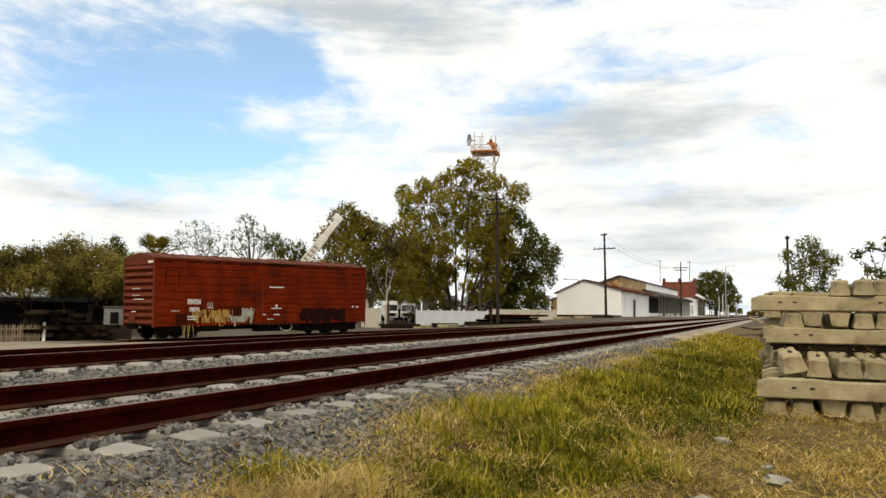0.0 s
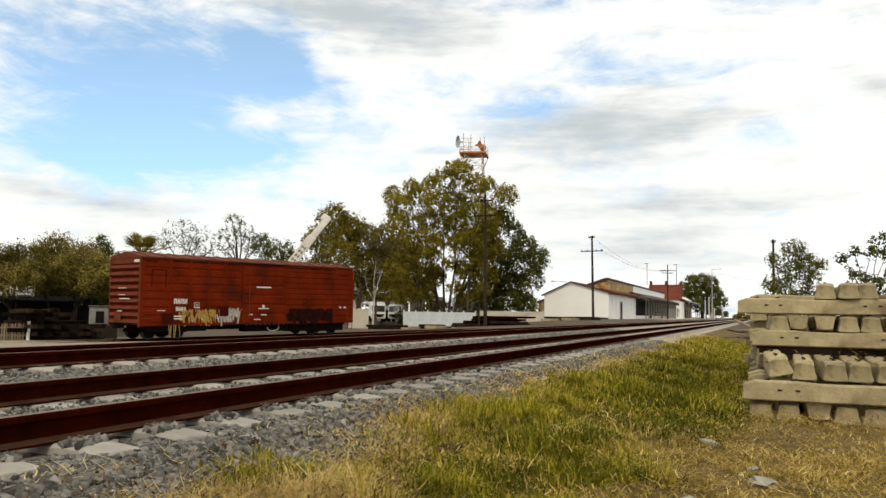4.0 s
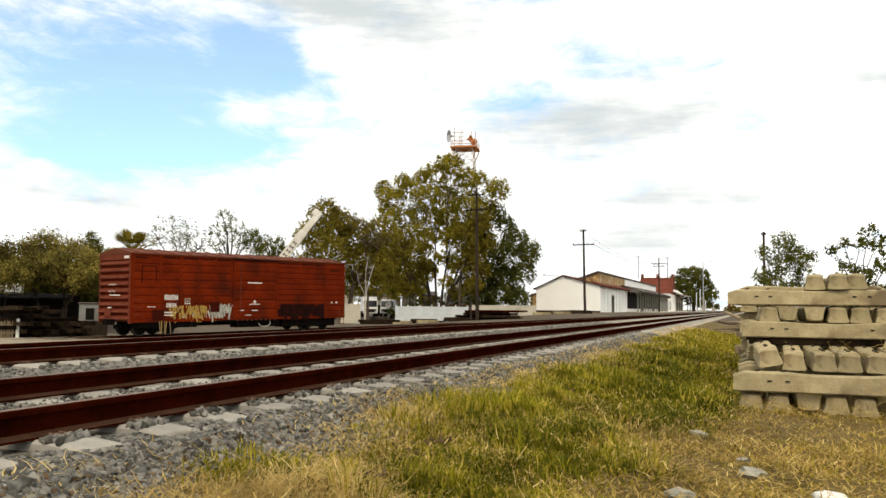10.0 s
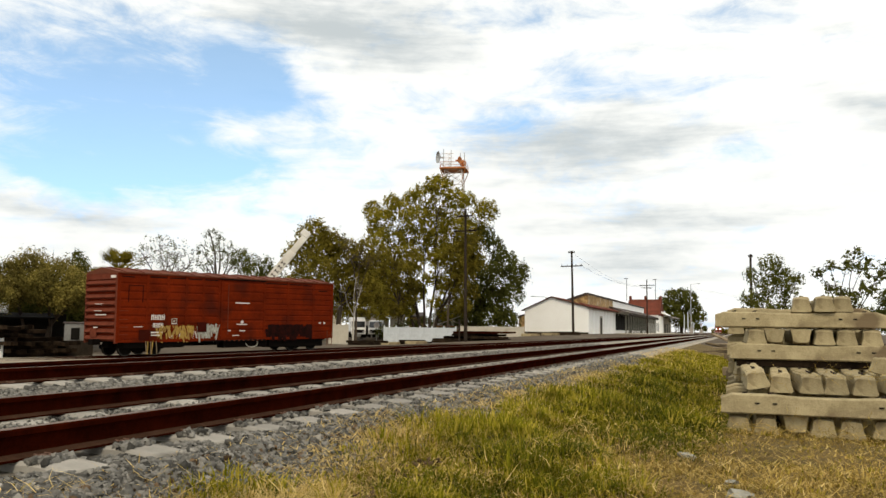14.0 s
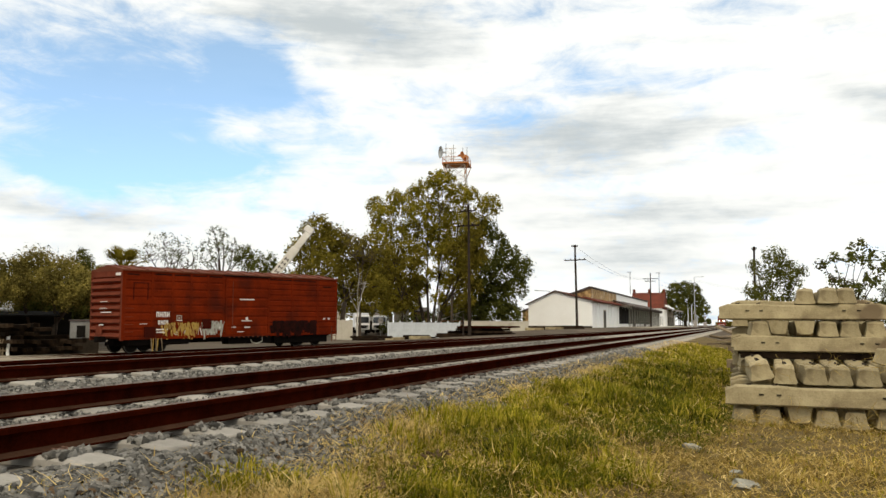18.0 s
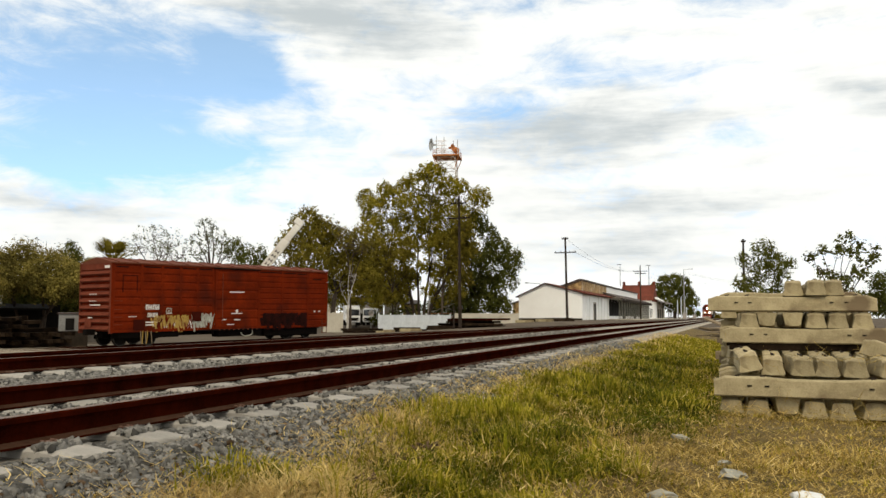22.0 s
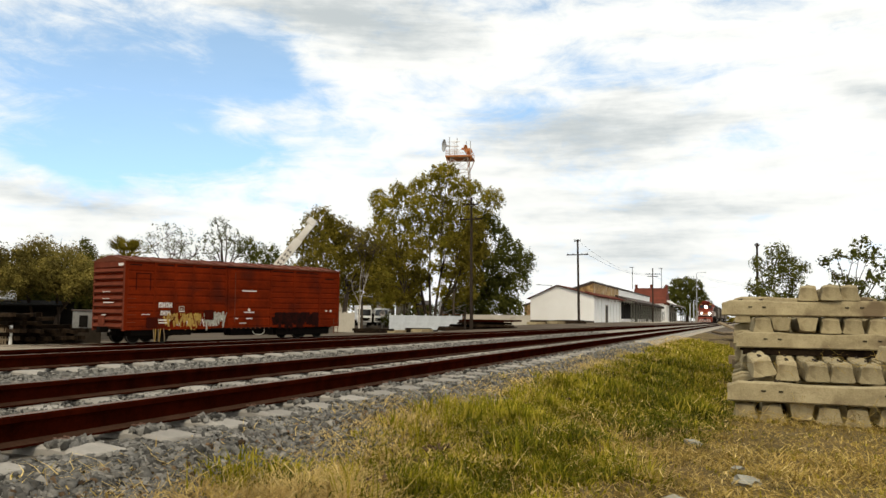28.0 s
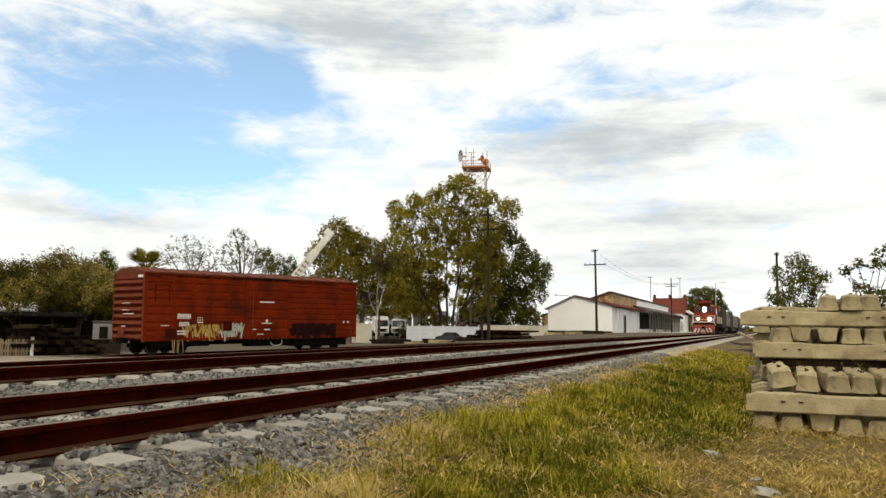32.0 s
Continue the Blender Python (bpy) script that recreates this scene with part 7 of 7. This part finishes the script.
def grass(name, n, seed, zone, lo, hi, mat, label, lean=0.5, width=0.005, y_hi=40.0, per=12, spread=0.05, flat=False, behind=False, lift=0.0):
    """Tufts of bent blades that fan out from their middles; flat ones lie on the soil in all directions."""
    rs = np.random.RandomState(seed)
    k = n // per * 9
    y = 2.7 * (y_hi / 2.7) ** (rs.uniform(0, 1, k) ** 1.15)
    y = rs.uniform(-7.0, 3.0, k) if behind else y
    wide = np.full(k, 5.0) if behind else np.minimum(9.0, 0.55 * y)
    x = -3.05 + (wide + 3.05) * rs.uniform(0, 1, k)
    keep = rs.uniform(0, 1, k) < zone(x, y)
    x, y = x[keep][:n // per], y[keep][:n // per]
    swell = 0.65 + 0.75 * smooth01(-0.5, 0.8, wave(x, y, 2.6, 17))
    tuft_h = (lo + (hi - lo) * rs.uniform(0, 1, len(x)) ** 1.4) * swell
    tuft_yaw, tuft_lean = rs.uniform(0, 6.2832, len(x)), rs.uniform(0, 0.4, len(x))
    x, y, h = np.repeat(x, per), np.repeat(y, per), np.repeat(tuft_h, per)
    ty, tl = np.repeat(tuft_yaw, per), np.repeat(tuft_lean, per)
    n = len(x)
    far = 1 + np.maximum(y, 0) / 16
    out, ang = np.sqrt(rs.uniform(0, 1, n)), rs.uniform(0, 6.2832, n)
    ox, oy = out * np.cos(ang), out * np.sin(ang)
    x, y = x + ox * spread * 1.7 * far, y + oy * spread * 1.7 * far
    h = h * rs.uniform(0.55, 1.12, n) * (1.1 - 0.35 * out)
    z = ground_top(x, y) - 0.012
    yaw = rs.uniform(0, 6.2832, n) if flat else np.arctan2(oy + tl * np.sin(ty) * 1.5, ox + tl * np.cos(ty) * 1.5) + rs.normal(0, 0.45, n)
    tip = np.clip(lean * (0.35 + 0.95 * out) + rs.normal(0, 0.22, n), 0.04, 1.7)
    first = rs.normal(1.30, 0.12, n) if flat else tip * 0.55
    last = np.clip(first + rs.normal(0.15, 0.35, n), 0.5, 1.9) if flat else np.minimum(tip * 1.55 + 0.08, 2.3)
    w = width * (1 + np.maximum(y, 0) / 9.0) * rs.uniform(0.6, 1.4, n)
    dx, dy = np.cos(yaw), np.sin(yaw)
    turn = rs.normal(0, 0.5, n) if flat else rs.normal(0, 0.25, n)
    ex, ey = np.cos(yaw + turn), np.sin(yaw + turn)
    side = np.stack([-dy, dx, np.zeros(n)], -1) * w[:, None]
    root = np.stack([x, y, z + (rs.uniform(0.008, 0.05, n) + lift if flat else lift)], -1)
    m1 = root + np.stack([dx * np.sin(first), dy * np.sin(first), np.cos(first)], -1) * (h * 0.52)[:, None]
    top = m1 + np.stack([ex * np.sin(last), ey * np.sin(last), np.cos(last)], -1) * (h * 0.48)[:, None]
    V = np.stack([root - side, root + side, m1 + side * 0.8, m1 - side * 0.8, top], 1).reshape(-1, 3)
    b = np.arange(n)[:, None] * 5
    tri = np.concatenate([b + np.array([0, 1, 2]), b + np.array([0, 2, 3]), b + np.array([3, 2, 4])], 0)
    ob = raw(name, V, tri, mat)
    tagged(ob, label, "grass", kind="stuff")


def patches(x, y, s, seed, lo, hi):
    return smooth01(lo, hi, wave(x, y, s, seed))


def spots(x, y, rows):
    return np.clip(sum(a * np.exp(-((x - cx) / rx) ** 2 - ((y - cy) / ry) ** 2) for cx, cy, rx, ry, a in rows), 0, 1)


LUSH = [(-2.50, 3.72, 0.24, 0.26, 1.3), (-1.72, 4.65, 0.46, 0.70, 1.3), (-2.05, 5.7, 0.40, 0.65, 1.2), (-1.85, 7.2, 0.50, 0.75, 1.1), (-1.15, 5.9, 0.35, 0.6, 0.8), (-2.05, 9.2, 0.45, 1.2, 0.9), (-0.95, 4.3, 0.3, 0.5, 0.6)]
# patches of deeper green grass, which also colour in the shadows among clumps
DARK_GRASS = [(-1.0, 11.3, 0.55, 1.6, 1.0), (-1.5, 13.5, 0.7, 2.5, 0.7), (-1.0, 9.3, 0.45, 0.8, 0.6), (-1.3, 17.0, 0.7, 4.0, 0.55)]


def bank(x, y):
    """Olive grass of the long slope beyond the near tussocks."""
    return smooth01(7.5, 10.5, y) * smooth01(-2.6, -2.2, x) * (1 - smooth01(-0.75, -0.2, x) * (1 - smooth01(17, 21, y)))


def green_zone(x, y):
    broken = 0.25 + 0.75 * patches(x, y, 2.2, 2, -0.35, 0.35)
    return np.clip(spots(x, y, LUSH) * broken + bank(x, y) * broken * 0.55, 0, 1) * smooth01(-2.85, -2.6, x)


def dry_zone(x, y):
    return np.clip(1.0 - 0.85 * spots(x, y, LUSH) - 0.80 * bank(x, y), 0.06, 1) * smooth01(-2.95, -2.55, x)


def edge_zone(x, y):
    """Bleached straw along the foot of the ballast."""
    return dry_zone(x, y) * (1 - smooth01(-2.1, -1.3, x)) * (1 - (1 - smooth01(-2.62, -2.3, x)) * (1 - smooth01(4.2, 6.0, y))) * (0.25 + 0.75 * patches(x, y, 3.0, 5, -0.6, 0.2))


def mat_zone(x, y):
    return dry_zone(x, y) * smooth01(-2.0, -1.2, x)


grass("green_grass", 90000, 31, green_zone, 0.12, 0.25, "grassgreen", "green uneven tussocks on the embankment slope", 0.85, 0.0032, per=30, spread=0.06)
grass("short_green_grass", 34000, 32, lambda x, y: np.clip(green_zone(x, y) * 1.1 + 0.18 * mat_zone(x, y), 0, 1), 0.06, 0.13, "grassolive", "short olive grass under the tussocks", 0.9, 0.0036, per=12, spread=0.09)
grass("olive_grass", 70000, 43, lambda x, y: np.clip(bank(x, y) * (1 - 0.75 * spots(x, y, DARK_GRASS)) + 0.20 * spots(x, y, LUSH), 0, 1), 0.10, 0.22, "grassolive", "olive grass covering the long slope", 0.9, 0.0036, per=20, spread=0.07)
grass("dark_tufts", 140000, 39, lambda x, y: np.clip(spots(x, y, DARK_GRASS) + 0.45 * spots(x, y, LUSH) * patches(x, y, 3.4, 9, 0.0, 0.5), 0, 1), 0.09, 0.20, "grassdeep", "tufts of deeper green grass, dark also for shadow among clumps", 1.0, 0.0034, per=24, spread=0.06)
grass("dry_grass", 60000, 33, lambda x, y: np.clip(edge_zone(x, y) * 1.3 * (0.35 + 0.65 * smooth01(4.5, 6.5, y)) + 0.26 * spots(x, y, LUSH) + 0.16 * bank(x, y) * (1 - smooth01(-2.0, -1.5, x)), 0, 1) * smooth01(-2.75, -2.4, x), 0.05, 0.14, "grassdry", "straw-coloured dry grass along the ballast", 1.05, 0.0020, per=14, spread=0.06)
grass("brown_grass", 36000, 34, lambda x, y: mat_zone(x, y) * (0.3 + 0.7 * patches(x, y, 2.6, 13, -0.3, 0.3)), 0.06, 0.17, "grassbrown", "brownish dry grass between the green", 1.25, 0.0026, per=12, spread=0.07)
grass("flattened_straw", 58000, 35, lambda x, y: np.clip(edge_zone(x, y) * 1.1 + 0.03 * smooth01(-3.1, -2.8, x), 0, 1), 0.08, 0.24, "grassdry", "flattened pale straw beside the ballast", 1.2, 0.0019, per=3, spread=0.10, flat=True)
grass("matted_straw", 52000, 36, mat_zone, 0.08, 0.26, "grassbrown", "matted brown straw covering the soil", 1.2, 0.0023, per=3, spread=0.12, flat=True)
grass("loose_straw", 7000, 38, lambda x, y: np.clip(0.45 + mat_zone(x, y), 0, 1) * smooth01(-2.5, -2.1, x), 0.12, 0.30, "grassdry", "single pale straws lying over the grass", 1.0, 0.0019, per=2, spread=0.1, flat=True, lift=0.08)
grass("tall_dry_stalks", 2400, 37, lambda x, y: np.clip(edge_zone(x, y) + 0.25 * bank(x, y), 0, 1) * smooth01(-2.5, -2.1, x), 0.12, 0.26, "grassdry", "tall thin dry seed stalks", 0.8, 0.0016, per=3, spread=0.03)
grass("green_grass", 20000, 71, lambda x, y: 0.3 + 0.0 * x, 0.08, 0.18, "grassolive", "olive-green grass round the viewpoint", 1.0, 0.0042, per=14, spread=0.06, behind=True)
grass("matted_straw", 36000, 72, lambda x, y: smooth01(-2.9, -2.4, x), 0.08, 0.24, "grassbrown", "matted brown straw round the viewpoint", 1.2, 0.0026, per=3, spread=0.12, flat=True, behind=True)


def stones(name, n, seed, x0, x1, y0, y1, size, label, lift=0.0, power=1.6, behind=False, mat="stone"):
    rs = np.random.RandomState(seed)
    x = rs.uniform(x0, x1, n)
    y = y0 * (y1 / y0) ** (rs.uniform(0, 1, n) ** (1 / power) if power < 1 else rs.uniform(0, 1, n))
    y = rs.uniform(-9.0, 3.0, n) if behind else y
    # none on the sleepers themselves
    on = np.zeros(n, dtype=bool)
    for mid_x, first_y in ((T1, FIRST_1), (T2, FIRST_2)):
        off = (y - first_y + STEP / 2) % STEP - STEP / 2
        edge = rs.uniform(-0.035, 0.03, n)
        low, high = (0.98, 1.27) if mid_x == T1 else (0.84, 1.16)
        on |= (np.abs(x - mid_x) < high + edge * 1.5) & (np.abs(x - mid_x) > low + edge) & (np.abs(off) < 0.14 + edge * 0.6)
        on |= np.abs(np.abs(x - mid_x) - 0.752) < 0.115
    x, y = x[~on], y[~on]
    n = len(x)
    z = np.where(x > -2.8, np.maximum(bed_z(x, y), ground_z(x, y)), bed_z(x, y)) + lift
    # a thin scatter of stones hides most of the sleepers between the rails
    for mid_x, top in ((T1, TIE1), (T2, TIE2)):
        z = np.where(np.abs(x - mid_x) < 0.7, top - 0.016 + rs.uniform(-0.012, 0.008, n), z)
        tie = (np.abs(x - mid_x) < 1.27) & (np.abs(x - mid_x) > 0.8) & (np.abs((y - (FIRST_1 if mid_x == T1 else FIRST_2) + STEP / 2) % STEP - STEP / 2) < 0.12)
        z = np.where(tie, top + (x - mid_x) * (0 if mid_x == T1 else CANT) - 0.002 - 0.03 * smooth01(0.95, 1.25, np.abs(x - mid_x)), z)
        z = z - 0.020 * (np.abs(x - mid_x) > 0.8) * (np.abs(x - mid_x) < 0.98) * ~tie
    s = size * rs.uniform(0.55, 1.35, n) * (1 + np.maximum(0, y - 14) / 30)
    cube = np.array([(-1, -1, -1), (1, -1, -1), (1, 1, -1), (-1, 1, -1), (-1, -1, 1), (1, -1, 1), (1, 1, 1), (-1, 1, 1)], dtype=float) * 0.5
    V = cube[None] * rs.uniform(0.72, 1.08, (n, 8, 1)) * rs.uniform(0.55, 1.25, (n, 1, 3))
    q = rs.normal(size=(n, 4)) * np.array([1.0, 0.30, 0.30, 1.0])
    q /= np.linalg.norm(q, axis=1)[:, None]
    w, a, b, c = q.T
    R = np.stack([np.stack([1 - 2 * (b * b + c * c), 2 * (a * b - c * w), 2 * (a * c + b * w)], -1),
                  np.stack([2 * (a * b + c * w), 1 - 2 * (a * a + c * c), 2 * (b * c - a * w)], -1),
                  np.stack([2 * (a * c - b * w), 2 * (b * c + a * w), 1 - 2 * (a * a + b * b)], -1)], 1)
    V = np.einsum("nij,nkj->nki", R, V) * s[:, None, None] + np.stack([x, y, z], -1)[:, None, :]
    f = np.array([(4, 5, 6, 7), (0, 1, 5, 4), (1, 2, 6, 5), (2, 3, 7, 6), (3, 0, 4, 7)])
    F = (np.arange(n)[:, None, None] * 8 + f[None]).reshape(-1, 4)
    ob = raw(name, V.reshape(-1, 3), F, mat)
    tagged(ob, label, "ballast", kind="stuff")


stones("ballast_stones", 42000, 51, -3.65, -2.30, 1.9, 26, 0.036, "grey crushed ballast stones beside the sleepers")
stones("ballast_stones", 16000, 52, -5.2, -3.65, 2.4, 30, 0.020, "grey crushed ballast stones between the rails", lift=-0.006)
stones("ballast_stones", 29000, 53, -7.05, -5.0, 4.6, 40, 0.034, "grey crushed ballast stones between the tracks")
stones("ballast_stones", 9000, 54, -9.7, -7.05, 6.0, 45, 0.032, "grey crushed ballast stones of the far track")
stones("dry_debris", 1500, 56, -2.9, -1.9, 2.4, 18, 0.024, "dead brown leaves and chips among the stones", lift=0.012, mat="debris")
stones("ballast_stones", 12000, 55, -7.0, -2.45, 1.0, 2.0, 0.04, "grey crushed ballast stones of the bed", behind=True)


def dead_roots():
    """Dry tangled stems that hang over the lower sleepers of the stack and lie about its foot."""
    rs = np.random.RandomState(61)
    V, F = [], []
    for k in range(330):
        foot = k % 3 < 2
        x = rs.uniform(-0.15, 2.3)
        y = (10.72 - rs.uniform(0, 0.35)) if foot else 11.0 + rs.uniform(0, 0.5)
        p = np.array([x, y, -0.50 + rs.uniform(0, 0.10) if foot else -0.05 + rs.uniform(0.19, 0.26)])
        d = rs.normal(size=3) * np.array([1, 0.7, 0.35])
        d[2] = abs(d[2]) * 1.2 if foot else d[2] * 0.4
        d /= np.linalg.norm(d)
        step, w = rs.uniform(0.05, 0.10), rs.uniform(0.0012, 0.0024)
        side = np.cross(d, rs.normal(size=3))
        side /= np.linalg.norm(side)
        base = len(V)
        n = 5
        for s in range(n):
            V += [p - side * w, p + side * w]
            d = d + rs.normal(size=3) * 0.35 - np.array([0, 0, 0.16 if foot else 0.05])
            d /= np.linalg.norm(d)
            p = p + d * step
        F += [(base + 2 * s, base + 2 * s + 1, base + 2 * s + 3, base + 2 * s + 2) for s in range(n - 1)]
    ob = raw("dead_roots", np.array(V), np.array(F), "grassbrown")
    tagged(ob, "dry tangled stems round the stacked sleepers", "dead plants", kind="stuff")


dead_roots()


def litter():
    rnd = random.Random(77)
    for x, y, s, m, words in ((0.44, 5.66, 0.13, "litter", "crumpled white paper litter in the grass"), (-0.49, 8.1, 0.12, "dull", "dull grey scrap lying in the grass"), (-0.02, 6.4, 0.13, "dull", "dull grey scrap lying in the grass"),
                              (-0.45, 5.4, 0.10, "dull", "dull grey scrap lying in the grass"), (-0.1, 7.0, 0.09, "dull", "dull grey scrap lying in the grass")):
        bm = bmesh.new()
        bmesh.ops.create_icosphere(bm, subdivisions=2, radius=s)
        for v in bm.verts:
            n = noise.noise(v.co * 14 + Vector((x * 9, y, 0)))
            v.co *= 0.75 + 0.55 * n
            v.co.z *= 0.45
        ob = part("crumpled_litter", bm, m, smooth=False)
        ob.matrix_basis = pose(x, y, yard_z(x, y) + 0.03, rnd.uniform(-15, 15), rnd.uniform(-15, 15), rnd.uniform(0, 360))
        tagged(ob, words, "litter", "litter in the grass")


litter()


# ---- sleepers in the tracks, piece by piece ----
def sleepers_of(t, mid_x, top, first_y, tilt=0.0):
    bm = sleeper_bm(2.54, 0.30, 0.26, 0.22, 0.05, 0.030)
    s = part("sleeper", bm, "tie", t, "pale concrete sleeper")
    s.matrix_basis = pose(mid_x, first_y, top - 0.22, 0, tilt, 0)
    rnd = random.Random(int(first_y * 100))
    bm = bmesh.new()
    box(bm, -0.03, 0.008, -0.02, 0.02, 0, 0.020, 0.004)
    pts = [(-0.028, -0.034, 0.022), (0.008, -0.038, 0.020), (0.024, -0.016, 0.014), (0.024, 0.016, 0.014), (0.008, 0.038, 0.020), (-0.028, 0.034, 0.022)]
    for p, q in zip(pts, pts[1:]):
        tube(bm, p, q, 0.006, n=6)
    c = part("rail_clip", bm, "clip", s)
    c.matrix_basis = pose(0.752 + 0.10, 0, 0.22)
    for i in [*range(-22, 0), *range(1, 290)]:
        y = first_y + i * STEP
        o = share("sleeper", s, t, pose(mid_x + rnd.uniform(-0.012, 0.012), y, top - 0.22 + rnd.uniform(-0.006, 0.004), 0, tilt, rnd.uniform(-0.6, 0.6)))
        if 0 < i < 36:
            for k in (0.852, -0.852):
                share("rail_clip", c, o, pose(k, 0, 0.22))


sleepers_of(track_1, T1, TIE1, FIRST_1)
sleepers_of(track_2, T2, TIE2, FIRST_2, -math.degrees(CANT))


# ---- what moves ----
TRAIN = [(0, 640), (6, 540), (11, 448), (14, 402), (17, 360), (19, 331), (21, 303), (23, 276), (25, 243), (26.5, 215), (28, 184), (29.5, 157), (31, 134), (32, 119.5)]
loco = locomotive()
hop, wag = hopper_car(), train_box()
cars = [wag, hop] + [copy_thing(hop if k % 3 else wag, pose(T2, 430, TIE2 + RAIL_H)) for k in range(6)]
car = sedan()


def dish():
    e = empty("satellite_dish", pose(-54.4, 117.0, -1.3, 0, 0, 24), "round white dish on a short post in the yard", "dish")
    bm = bmesh.new()
    tube(bm, (0, 0, 0), (0, 0, 2.3), 0.05, n=8)
    part("post", bm, "steelgrey", e)
    bm = bmesh.new()
    n = 20
    ring = lambda r, y: [bm.verts.new((r * math.cos(6.2832 * i / n), y, 2.4 + r * math.sin(6.2832 * i / n))) for i in range(n)]
    rings = [ring(0.47, -0.22), ring(0.34, -0.11), ring(0.18, -0.03), ring(0.03, 0.0)]
    for a, b in zip(rings, rings[1:]):
        for i in range(n):
            bm.faces.new((a[i], a[(i + 1) % n], b[(i + 1) % n], b[i]))
    bmesh.ops.solidify(bm, geom=bm.faces, thickness=0.02)
    part("reflector", bm, "towerwhite", e)


dish()
CAR = [(0, -17.0), (29.9, -17.0), (30.4, -17.25), (31.0, -18.65), (31.5, -20.1), (32.0, -21.4)]


def motions():
    z = TIE2 + RAIL_H
    def at_rail(y):
        return pose(T2 + float(bend(y)), y, z, 0, 0, 1.29 if y > 353 else 0.0)
    walk(loco, [(t, at_rail(y)) for t, y in TRAIN])
    for k, c in enumerate(cars):
        walk(c, [(t, at_rail(y + 22.6 + 16.2 * k)) for t, y in TRAIN])
    rows = []
    for t, az in CAR:
        q = polar(az, 108)
        rows.append((t, pose(q.x, q.y, yard_z(q.x, q.y), 0, 0, 160)))
    walk(car, rows)


motions()
